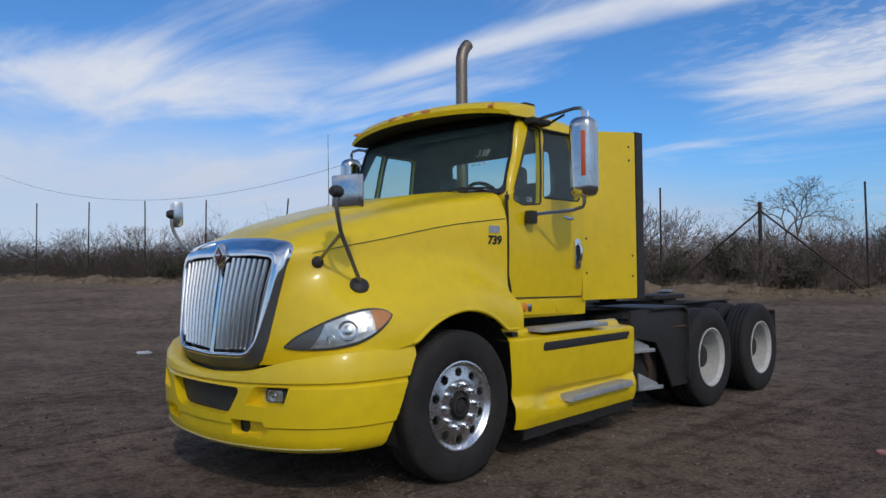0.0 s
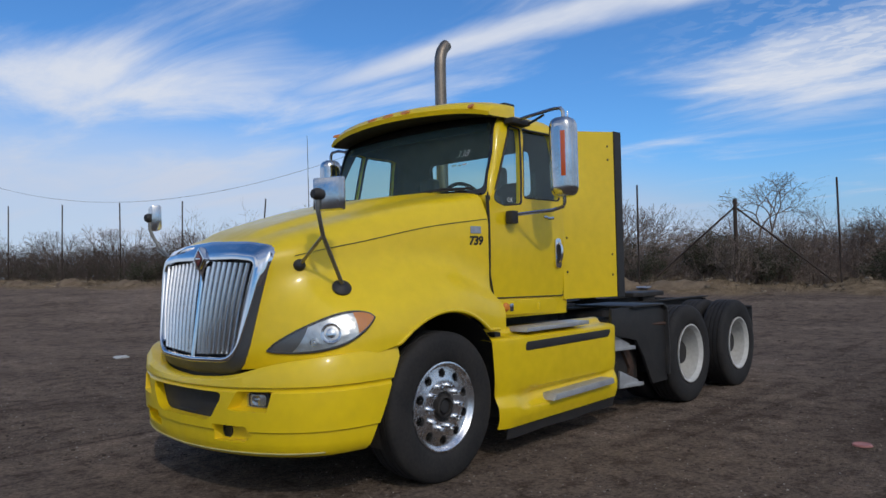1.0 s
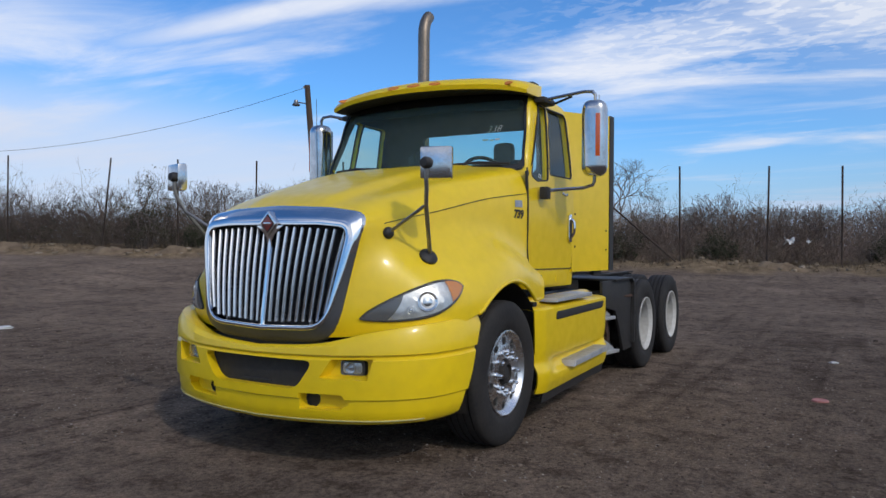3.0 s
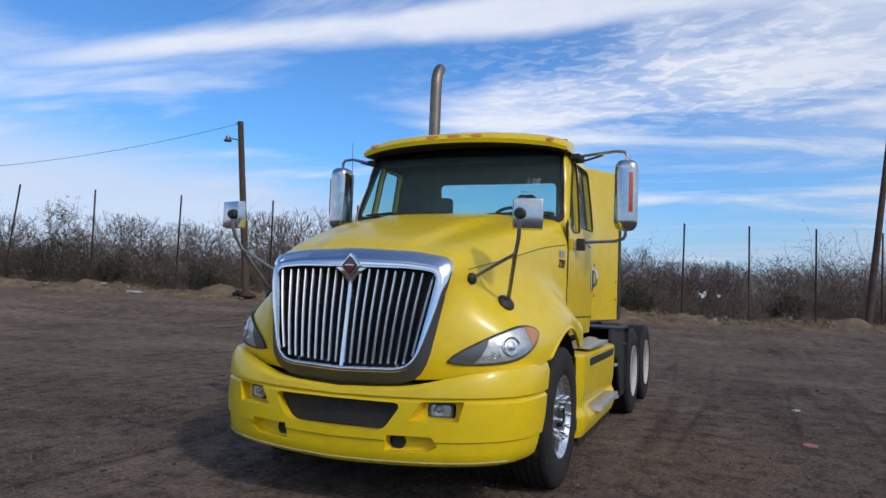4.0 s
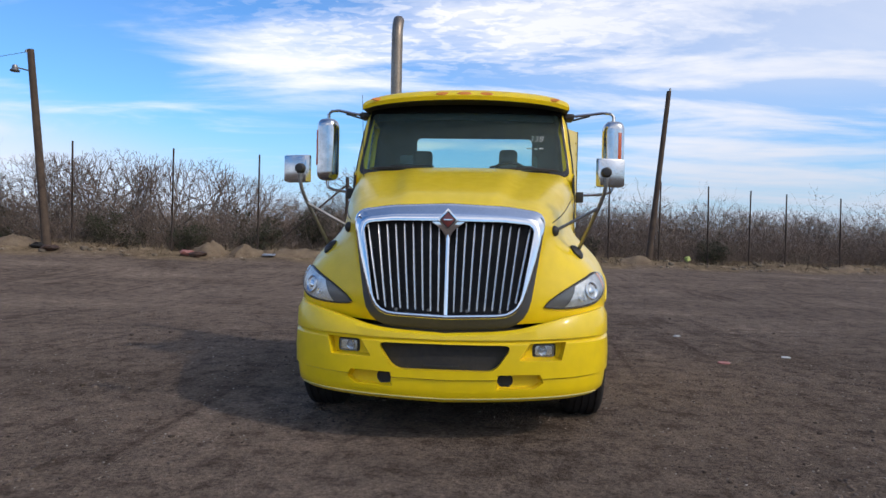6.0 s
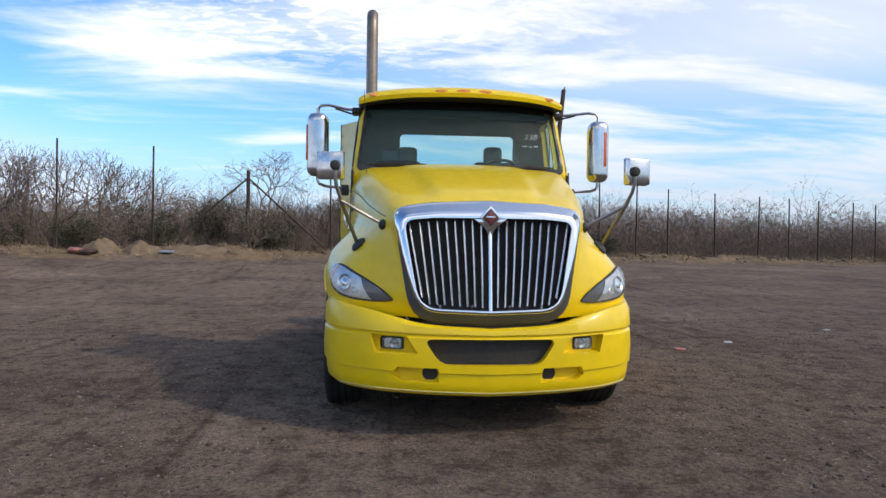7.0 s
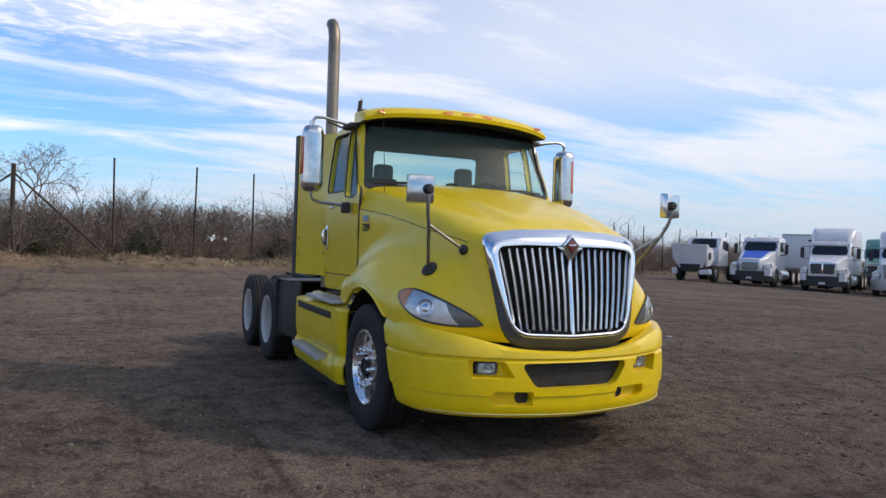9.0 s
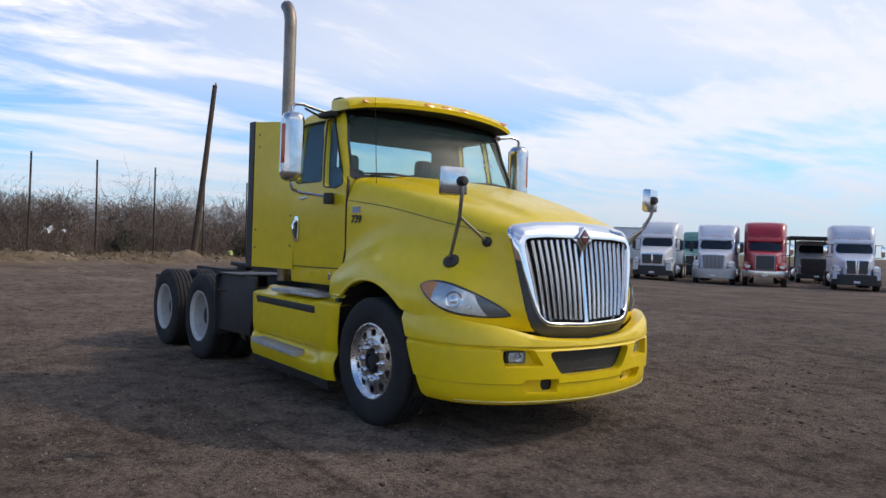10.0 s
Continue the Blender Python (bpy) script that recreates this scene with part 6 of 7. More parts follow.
def build_brush():
    rng = np.random.default_rng(11)
    kinds = []
    for k in range(9):
        h = (2.3, 2.7, 3.0, 2.0, 2.6, 3.2, 1.5, 1.2, 2.9)[k]
        a, b, r, l = twig_set(rng, h, 6 if k < 6 else 8, 0.55 if k < 6 else 0.9, (0.02, 0.08, 0.03, 0.16, 0.03, 0.02, 0.2, 0.16, 0.05)[k], 1.7)
        stout = r[:, 0] > 0.0062
        v, q = sticks(a[stout], b[stout], r[stout])
        v2, q2 = ribbons(a[~stout], b[~stout], r[~stout], rng)
        v, q = np.r_[v, v2], np.r_[q, q2 + len(v)]
        lv, lq = leaves(l, rng, 0.035)
        kinds.append((v, q, lv, lq))
    stands = {name: ([], [], [], []) for name in ("pale", "dark")}
    for row, (o0, o1, step) in enumerate(((0.9, 2.0, 1.0), (2.0, 3.6, 1.3), (3.4, 5.6, 1.6), (5.5, 9.0, 2.4), (9.0, 14.0, 4.0))):
        s = -80.0
        while s < 105:
            s += step * (0.6 + 0.8 * rng.random()) * (1.0 if -46 < s < 40 else 2.4)
            o = o0 + (o1 - o0) * rng.random()
            x, y, z = fence_spot(s, o)
            k = int(rng.choice((3, 6, 7, 6))) if row == 0 else int(rng.integers(0, 9))
            sc = (0.66 if row == 0 else 0.90) * (0.72 + 0.42 * rng.random()) * (1.0 + 0.10 * math.sin(s * 0.21) + 0.07 * math.sin(s * 0.57 + 1))
            sc *= float(brush_height(s))
            a = rng.random() * 2 * math.pi
            rot = np.array([[math.cos(a), -math.sin(a), 0], [math.sin(a), math.cos(a), 0], [0, 0, 1]]) * sc
            v, q, lv, lq = kinds[k]
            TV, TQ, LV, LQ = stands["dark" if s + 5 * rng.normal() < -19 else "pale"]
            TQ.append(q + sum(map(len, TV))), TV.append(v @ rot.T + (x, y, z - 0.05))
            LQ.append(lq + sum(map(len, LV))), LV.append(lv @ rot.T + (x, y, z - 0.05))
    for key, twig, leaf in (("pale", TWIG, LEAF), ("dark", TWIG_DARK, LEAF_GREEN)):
        TV, TQ, LV, LQ = stands[key]
        twigs = new("brush", quads_mesh("brush", np.concatenate(TV), np.concatenate(TQ), twig))
        tagged(twigs, "dense bare grey-brown winter brush behind the fence" if key == "pale" else "dense dark leafless brush behind the fence", "brush", kind="stuff")
        fol = new("brush_foliage", quads_mesh("brush_foliage", np.concatenate(LV), np.concatenate(LQ), leaf))
        tagged(fol, "sparse dusty leaves in the brush", "foliage", kind="stuff")


build_brush()


def build_tree(x, y, height, seed, stems=3, leafy=0.3, label="bare spreading mesquite tree behind the fence", name="tree", spread=0.55, leaf=LEAF, per=4):
    rng = np.random.default_rng(seed)
    z = float(ground_z(x, y))
    a, b, r, l = twig_set(rng, height, stems, spread, leafy, 2.4)
    r = r * 1.7
    thick_ones = r[:, 0] > 0.02
    tree = thing(name, label, name, at=pose(x, y, z - 0.05))
    for nm, pick in (("trunk", thick_ones), ("crown", ~thick_ones)):
        v, q = sticks(a[pick], b[pick], r[pick])
        ob = new(nm, quads_mesh(nm, v, q, TWIG))
        ob.parent = tree
    if len(l):
        v, q = leaves(l, rng, 0.03, per)
        ob = new("leaves", quads_mesh("leaves", v, q, leaf))
        ob.parent = tree




def build_thicket():
    """Fine upright twigs that fill the brush to a soft brown mass."""
    rng = np.random.default_rng(21)
    n = 360000
    s = -75 + 165 * rng.random(n)
    o = 1.3 + 10.0 * rng.random(n) ** 1.3 + np.where(rng.random(n) < 0.4, 6 + 16 * rng.random(n), 0.0)
    clump = 0.66 + 0.34 * np.sin(s * 0.9 + 1.7 * np.sin(o * 0.8) + np.sin(s * 0.37)) * np.sin(o * 1.3 + s * 0.23)
    top = (1.75 + 0.85 * np.clip((o - 1.2) / 4, 0, 1)) * clump * (1 + 0.12 * np.sin(s * 0.21)) * (1.08 + 0.10 * smooth(8, 14, s)) * brush_height(s)
    p = FENCE_AT.x + FENCE_DIR.x * s + FENCE_OUT.x * o, FENCE_AT.y + FENCE_DIR.y * s + FENCE_OUT.y * o
    z = ground_z(*p) + top * rng.random(n) ** 0.9
    a = np.c_[p[0], p[1], z]
    d = np.c_[rng.normal(0, 0.75, n), rng.normal(0, 0.75, n), 0.15 + rng.random(n)]
    d *= (0.16 + 0.36 * rng.random(n))[:, None] / np.linalg.norm(d, axis=1, keepdims=True)
    r = (0.004 + 0.005 * rng.random(n)) * (1 + 0.06 * o)
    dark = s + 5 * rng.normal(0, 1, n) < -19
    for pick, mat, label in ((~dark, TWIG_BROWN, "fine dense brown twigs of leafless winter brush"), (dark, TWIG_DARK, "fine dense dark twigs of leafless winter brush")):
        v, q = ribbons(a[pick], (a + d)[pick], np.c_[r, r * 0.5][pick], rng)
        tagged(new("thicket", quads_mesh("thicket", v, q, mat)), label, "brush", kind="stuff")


TWIG_BROWN = material("brown_twigs", (0.285, 0.212, 0.170), 0.95, spec=0.1, noise_scale=0.35, dark=(0.178, 0.132, 0.106), island=0.2)
build_thicket()


def build_forked_tree(x, y, seed, height, stems, spread, forks, label, lean=(0.0, 0.0), flat=0.0, bare=0.0, drop=1.0):
    """Crooked stems that fork again and again into a fan of fine twigs; flat bends the crown level."""
    rng = np.random.default_rng(seed)
    A, B, R, stem = [], [], [], []

    def grow(p, d, length, r, level):
        n = 3 if level < 3 else 2
        for i in range(n):
            d = d + rng.normal(0, 0.13, 3)
            d /= np.linalg.norm(d)
            q = p + d * length / n
            A.append(p), B.append(q), R.append((r * (1 - 0.25 * i / n), r * (1 - 0.25 * (i + 1) / n))), stem.append(number)
            p = q
            if level > 1 and i < n - 1 and rng.random() < 0.45:
                side = rng.normal(0, 1, 3)
                nd = d + side * 0.6 / np.linalg.norm(side)
                grow(p, nd / np.linalg.norm(nd), length * 0.45, max(r * 0.5, 0.005), forks)
        if level >= forks:
            return
        axis = rng.normal(0, 1, 3)
        axis -= d * (axis @ d)
        axis /= np.linalg.norm(axis)
        for k in (1, -1):
            w = (0.34 + 0.22 * rng.random()) * k
            nd = d * math.cos(w) + axis * math.sin(w)
            nd[2] += 0.10 - flat * level * 0.10
            grow(p, nd / np.linalg.norm(nd), length * (0.70 + 0.16 * rng.random()) * (drop if level == 0 else 1.0), max(r * 0.72, 0.0055), level + 1)
    for number in range(stems):
        w = rng.random() * 2 * math.pi
        tilt = spread * (0.3 + 0.7 * rng.random())
        d = np.array([math.cos(w) * tilt + lean[0], math.sin(w) * tilt + lean[1], 1.0])
        grow(np.array([0.12 * math.cos(w), 0.12 * math.sin(w), 0.0]), d / np.linalg.norm(d), height * (0.30 + bare), 0.026 + 0.006 * height, 0)
    A, B, R, stem = np.array(A), np.array(B), np.array(R), np.array(stem)
    k = height / max(B[:, 2].max(), 0.1)
    A, B = A * k, B * k
    tree = thing("tree", label, "tree", at=pose(x, y, float(ground_z(x, y)) - 0.05))
    stout = R[:, 0] > 0.016
    for nm, pick in [("trunk", stout & (stem == number)) for number in range(stems)] + [("crown", ~stout)]:
        v, q = sticks(A[pick], B[pick], R[pick])
        ob = new(nm, quads_mesh(nm, v, q, TWIG))
        ob.parent = tree


build_forked_tree(-26.2, -5.75, 5, 4.5, 2, 0.10, 8, "bare thorn tree with a wide flat crown", (0.0, 0.14), 0.36, 0.30, 0.34)
# leafless trees that stand above the brush
for k, (s, o, h) in enumerate(((-15.4, 3.0, 3.3), (-14.1, 4.0, 3.7), (-12.9, 2.6, 3.5), (-11.7, 3.8, 3.9), (-10.5, 2.8, 3.6), (-9.2, 3.6, 3.7), (-7.9, 2.8, 3.2), (-1.5, 3.4, 2.0), (-0.5, 3.8, 2.1), (0.8, 3.2, 2.0), (1.5, 3.8, 2.3), (2.1, 3.0, 2.7), (2.9, 3.6, 2.4), (3.6, 3.2, 2.3), (4.5, 3.0, 2.4), (5.2, 3.8, 2.3), (5.9, 2.8, 2.4), (6.9, 3.2, 2.3), (8.3, 3.0, 2.2), (9.6, 3.2, 2.3), (10.9, 3.0, 2.5), (13.1, 3.4, 2.9), (16.2, 3.2, 3.0), (19.6, 4.0, 3.0), (23.5, 4.0, 2.8), (-18.4, 3.2, 3.1), (-20.3, 3.8, 2.9), (-22.2, 2.8, 3.0), (-27.6, 3.4, 2.8), (-32.4, 3.0, 2.8), (-38.4, 3.4, 3.1), (-43.0, 3.0, 2.9))):
    x, y, z = fence_spot(s, o)
    build_forked_tree(x, y, 40 + k, 1.13 * h, 5, 0.5, 6, "bare mesquite tree with upright forked twigs")
build_tree(-23.75, -5.7, 1.55, 26, 12, 0.25, "grey-green dusty shrub in front of the braced post", "shrub", 0.55)
build_tree(-25.9, -6.8, 1.9, 6, 9, 0.3, "dusty olive-green shrub round the braced post", "shrub", 0.8)
build_tree(-26.6, -4.9, 1.7, 16, 9, 0.3, "dusty olive-green shrub round the braced post", "shrub", 0.8)
build_tree(-18.4, -25.5, 2.9, 7, 7, 0.6, "dense dark thorny bush at the fence", "shrub", 0.7, LEAF_GREEN, 8)
# low dull-green shrubs at the foot of the brush
for k, (s, o, h) in enumerate(((-9.9, 1.0, 1.1), (-6.9, 1.1, 1.3), (-4.6, 1.2, 1.3), (-2.2, 1.3, 1.2), (1.8, 1.2, 0.9), (8.1, 1.3, 0.8), (-12.8, 1.1, 1.2), (-17.1, 1.0, 1.1), (14.9, 1.0, 1.2), (-33.6, 0.6, 1.0), (-21.4, 1.1, 1.1))):
    x, y, z = fence_spot(s, o)
    build_tree(x, y, h, 90 + k, 9, 0.5, "low dull-green shrub at the foot of the brush", "shrub", 0.9, LEAF_GREEN, 7)
# ---- the row of parked trucks ----
WHITE = material("white_truck_paint", (0.66, 0.67, 0.68), 0.35, coat=0.4, noise_scale=2, vary=0.12, rough_vary=0.08)
# white paint darkened to carry the shade under the flat rack
WHITE_SHADED = material("shaded_white_paint", (0.34, 0.34, 0.33), 0.6, noise_scale=3, vary=0.45)
BLUISH = material("pale_blue_white_paint", (0.56, 0.60, 0.68), 0.35, coat=0.4, noise_scale=2, vary=0.12)
RED = material("red_truck_paint", (0.44, 0.014, 0.024), 0.35, coat=0.5, noise_scale=2, vary=0.2)
BLUE = material("blue_hood_paint", (0.015, 0.11, 0.55), 0.6, coat=0.0, noise_scale=2, vary=0.2)
TEAL = material("teal_truck_paint", (0.05, 0.22, 0.20), 0.4, coat=0.3, noise_scale=2, vary=0.2)
DARK_GLASS = material("dark_cab_glass", (0.012, 0.016, 0.02), 0.06, noise_scale=3, vary=0.2)
SCREEN = material("grey_grille_screen", (0.24, 0.245, 0.25), 0.5, metal=0.5, noise_scale=30, vary=0.3)
SCREEN_DARK = material("dark_grey_grille_screen", (0.075, 0.075, 0.078), 0.5, metal=0.4, noise_scale=30, vary=0.3)
SILVER = material("silver_grille", (0.42, 0.43, 0.44), 0.35, metal=0.8, noise_scale=20, vary=0.3)


def section(x, half, low, high, r):
    """A rounded box section across the truck at x."""
    pts = [(half, low), (half, high - r)]
    pts += [(half - r * (1 - math.cos(a)), high - r + r * math.sin(a)) for a in np.linspace(0.3, math.pi / 2, 4)]
    pts += [(half * 0.5, high + 0.02), (0, high + 0.03)]
    return [(x, y, z) for y, z in pts] + [(x, -y, z) for y, z in pts[-2::-1]]


def loft(stations):
    """Closes a row of sections into one body."""
    bm = grid(stations)
    bm.verts.ensure_lookup_table()
    n, k = len(stations[0]), len(stations)
    bm.faces.new([bm.verts[i] for i in range(n)])
    bm.faces.new([bm.verts[(k - 1) * n + i] for i in range(n)][::-1])
    for i in range(k - 1):
        bm.faces.new((bm.verts[i * n], bm.verts[i * n + n - 1], bm.verts[(i + 1) * n + n - 1], bm.verts[(i + 1) * n]))
    return bm


def road_wheel(parent, x, y, dual=False, rim=ALUMINIUM):
    s = 1 if y > 0 else -1
    wheel = part("wheel", lathe([(0.28, s * 0.12), (0.25, s * 0.06), (0.18, s * 0.09), (0.08, s * 0.14), (0.0, s * 0.14)], 20, (x, y, 0.5)), rim, parent)
    part("tyre", lathe([(0.28, -0.13), (0.36, -0.145), (0.46, -0.14), (0.5, -0.1), (0.5, 0.1), (0.46, 0.14), (0.36, 0.145), (0.28, 0.13)], 28, (x, y, 0.5), closed=True), RUBBER, wheel)
    if dual:
        part("inner_tyre", lathe([(0.28, -0.13), (0.46, -0.14), (0.5, -0.1), (0.5, 0.1), (0.46, 0.14), (0.28, 0.13)], 24, (x, y - s * 0.34, 0.5), closed=True), RUBBER, wheel)


def parked_rig(at, label, paint, bumper_mat, style, hood_paint=None, sleeper=True, roof=3.75, cargo=None):
    rig = thing("parked_truck", label, "truck", "parked trucks in a row", at=at)
    nose = {"aero": 1.0, "long": 1.25, "square": 1.35, "twin": 1.1, "old": 1.0}[style]
    top0 = {"aero": 1.62, "long": 1.72, "square": 1.82, "twin": 1.62, "old": 1.55}[style]
    nw = {"aero": 0.70, "long": 0.66, "square": 0.58, "twin": 0.60, "old": 0.55}[style]
    part("hood", loft([section(-0.8, 0.98, 0.85, 2.02, 0.16), section(-0.2, 0.90, 0.85, 1.95, 0.16), section(0.5, 0.80, 0.8, top0 + 0.14, 0.15), section(nose - 0.15, nw + 0.06, 0.75, top0 + 0.03, 0.12), section(nose, nw, 0.72, top0 - 0.02, 0.10)]), paint, rig)
    for s in (1, -1):
        arch = [(0.62 * math.cos(a) - 0.03, 0.5 + 0.66 * math.sin(a)) for a in np.linspace(-0.05, math.pi, 14)] + [(0.52 * math.cos(a) - 0.03, 0.5 + 0.56 * math.sin(a)) for a in np.linspace(math.pi, -0.05, 14)]
        part("fender", prism(arch, "y", s * 0.72, s * 1.18, 0.02), paint, rig)
        part("fender_front", loft([section(0.30, 0.21, 0.62, 1.34, 0.12), section(0.75, 0.20, 0.6, 1.30, 0.12), section(1.0, 0.15, 0.62, 1.20, 0.10)]), paint, rig).location = (0, s * 0.95, 0)
        # swept headlight wrapped round the fender's corner
        def wrap(a, b, out):
            y = 0.92 + a
            return (1.02 + out - 0.9 * max(0.0, y - 0.86) ** 1.4, s * y, 1.12 + b + 0.35 * max(0.0, a))
        for nm, k, out, mat in (("headlight", 1.0, 0.0, LAMP_GREY), ("lens", 0.80, 0.014, REFLECTOR)):
            rows = [[wrap(a * k, b * k, out) for b in np.linspace(-0.10 + 0.05 * (a < -0.1), 0.10, 5)] for a in np.linspace(-0.20, 0.22, 9)]
            lamp_b = part(nm, thick(rows if s < 0 else rows[::-1], 0.03), mat, rig if nm == "headlight" else lamp_b)
        mir = part("mirror", box(-1.0, s * 1.42, 2.15, 0.12, 0.20, 0.60, 0.04), CHROME if style in ("square", "twin") else BLACK, rig)
        part("mirror_arm", tube([(-1.05, s * 1.05, 2.5), (-1.0, s * 1.42, 2.5)], 0.02, 6), BLACK, mir)
        part("mirror_arm", tube([(-1.05, s * 1.05, 1.8), (-1.0, s * 1.42, 1.8)], 0.02, 6), BLACK, mir)
        part("side_window", box(-1.5, s * 1.075, 2.28, 0.62, 0.012, 0.55, 0.005), DARK_GLASS, rig)
        part("fuel_tank", lathe([(0.0, -2.6), (0.3, -2.58), (0.32, -2.5), (0.32, -1.3), (0.3, -1.22), (0, -1.2)], 18, (0, s * 0.92, 0.62), axis="x"), ALUMINIUM, rig)
        part("step", box(-0.95, s * 1.08, 0.55, 0.5, 0.2, 0.25, 0.02), paint, rig)
        road_wheel(rig, 0, s * 1.02)
        for x in ((-4.6, -5.9) if sleeper else (-3.7, -5.0)):
            road_wheel(rig, x, s * 1.06, True, WHITE_RIM)
        part("frame_rail", box(-2.9, s * 0.43, 0.88, 7.0, 0.08, 0.26, 0.01), FRAME, rig)
    part("cab", loft([section(-0.78, 0.98, 0.95, 2.02, 0.1), section(-0.95, 1.02, 0.95, 2.25, 0.12), section(-1.22, 1.04, 0.95, 2.72, 0.16), section(-1.6, 1.06, 0.95, 2.82, 0.2), section(-2.15, 1.06, 0.95, 2.86, 0.2)]), paint, rig)
    ws = [[(-0.80 - 0.40 * t - 0.10 * (y / 0.92) ** 2 + 0.06, y * (1 - 0.06 * t), 2.03 + 0.63 * t) for y in np.linspace(-0.92, 0.92, 9)] for t in np.linspace(0, 1, 5)]
    part("windshield", thick(ws, 0.03), DARK_GLASS, rig)
    if sleeper:
        part("sleeper", loft([section(-1.32, 0.92, 1.5, 2.85, 0.2), section(-1.55, 1.02, 1.0, roof - 0.45, 0.3), section(-1.95, 1.12, 1.0, roof - 0.08, 0.3), section(-2.4, 1.18, 0.95, roof, 0.22), section(-3.7, 1.20, 0.95, roof, 0.2)]), paint, rig)
        for s in (1, -1):
            part("sleeper_window", box(-2.75, s * 1.195, 2.2, 0.4, 0.012, 0.5, 0.005), DARK_GLASS, rig)
    for y in (-0.75, -0.2, 0.0, 0.2, 0.75):
        part("marker_lamp", box(-1.16, y, 2.84, 0.06, 0.09, 0.04, 0.01), AMBER, rig)
    part("sun_visor", prism([(-1.0, 2.62), (-1.05, 2.55), (-1.25, 2.75), (-1.22, 2.82)], "y", -0.98, 0.98, 0.01), paint, rig)
    # grille
    gx = nose + 0.005
    if style == "square":
        frames = [(0, 1.36, 1.02, 0.84)]
    elif style == "twin":
        frames = [(0.29, 1.28, 0.50, 0.76), (-0.29, 1.28, 0.50, 0.76)]
    elif style == "long":
        frames = [(0, 1.32, 1.15, 0.76)]
    elif style == "old":
        frames = [(0, 1.16, 0.98, 0.52)]
    else:
        frames = [(0.31, 1.27, 0.62, 0.60), (-0.31, 1.27, 0.62, 0.60)]
    for y, z, w, h in frames:
        def shape(k, r):
            """Grille outline; it narrows towards the foot."""
            return [(y * (1 + 0.16 * b / h) + a * (1 + (0.16 if style != "square" else 0.0) * b / h), z + b) for a, b in rounded(w - k, h - k, r)]
        g = part("grille", prism(shape(0, 0.07), "x", gx - 0.03, gx + 0.02, 0.01), SILVER if style in ("square", "long") else CHROME, rig)
        part("grille_screen", prism(shape(0.07, 0.05), "x", gx, gx + 0.026), SCREEN if style in ("long", "old") else SCREEN_DARK, g)
        n = 5 if style == "long" else 9 if style == "old" else 0
        for k in range(n):
            yy = y - w / 2 + 0.04 + (k + 0.5) * (w - 0.08) / n
            part("grille_bar", box(gx + 0.03, yy, z, 0.02, 0.022, h - 0.09, 0.004), SILVER, g)
    if hood_paint:
        top = [[(x, y * w, h + 0.012 - 0.02 * y * y) for y in np.linspace(-1, 1, 9)] for x, w, h in ((-0.80, 0.74, 2.05), (-0.2, 0.66, 1.98), (0.5, 0.58, top0 + 0.17), (nose - 0.15, 0.50, top0 + 0.06))]
        part("hood_top", thick(top, 0.02), hood_paint, rig, "bright blue hood top")
    deep, brow = (0.36, 0.92) if style == "square" else (0.56, 0.92) if bumper_mat is not BLACK else (0.55, 0.88)
    bx = [(nose + 0.12 - 0.05 * abs(y) - 0.22 * y ** 4, y) for y in np.linspace(-1.18, 1.18, 17)]
    rows = [[(x + dx, y, z) for x, y in bx] for dx, z in ((-0.06, brow), (0.0, brow - 0.03), (0.01, brow - 0.2), (0.0, brow - deep), (-0.06, brow - 0.02 - deep))]
    part("bumper", thick(rows, 0.04), bumper_mat, rig)
    part("number_plate", box(nose + 0.135, 0, brow - deep * 0.72, 0.012, 0.30, 0.11, 0.004), WHITE, rig)
    if cargo:
        cargo(rig)
    return rig


def stand(x, y, turn):
    h = Vector((math.cos(radians(turn)), math.sin(radians(turn))))
    px, py = x - 1.15 * h.x, y - 1.15 * h.y
    return pose(px, py, float(ground_z(px, py)), 0, 0, turn) @ Matrix.Scale(1.05, 4)


def dark_rack(rig):
    part("roof_rack", box(-2.0, 0, 3.05, 6.4, 3.4, 0.16, 0.02), BLACK, rig)
    part("open_engine_bay", box(0.75, 0, 1.15, 0.8, 1.9, 1.0, 0.08), FRAME, rig)
    for x in (-0.9, -4.6):
        for s in (1, -1):
            part("rack_post", tube([(x, s * 1.15, 1.0), (x, s * 1.15, 3.05)], 0.05, 8), BLACK, rig)


TURN = -63
parked_rig(stand(-22.52, 34.04, TURN), "white sleeper truck with black bumper and rounded roof fairing", WHITE, BLACK, "aero", roof=3.6)
parked_rig(stand(-19.52, 36.0, TURN), "pale white sleeper truck with deep chrome bumper", BLUISH, SILVER, "long", roof=3.55)
parked_rig(stand(-17.0, 37.38, TURN + 1), "dark red sleeper truck with square chrome grille", RED, CHROME_WORN, "square", roof=3.75)
parked_rig(stand(-12.7, 39.4, TURN), "white high-roof sleeper truck with twin dark grilles", BLUISH, BLACK, "twin", roof=3.65)
parked_rig(stand(-9.0, 41.2, TURN), "white sleeper truck at the end of the row", WHITE, BLACK, "aero", roof=3.65)
parked_rig(stand(-25.9, 32.1, TURN - 2), "white day-cab truck with a blue hood top", WHITE, BLACK, "old", hood_paint=BLUE, sleeper=False)
parked_rig(stand(-18.6, 47.6, TURN + 4), "white day-cab truck, paint darkened as shade under a dark flat rack", WHITE_SHADED, BLACK, "old", sleeper=False, cargo=dark_rack)
parked_rig(stand(-25.6, 43.6, TURN), "teal sleeper truck half hidden behind the row", TEAL, BLACK, "aero", roof=3.3)
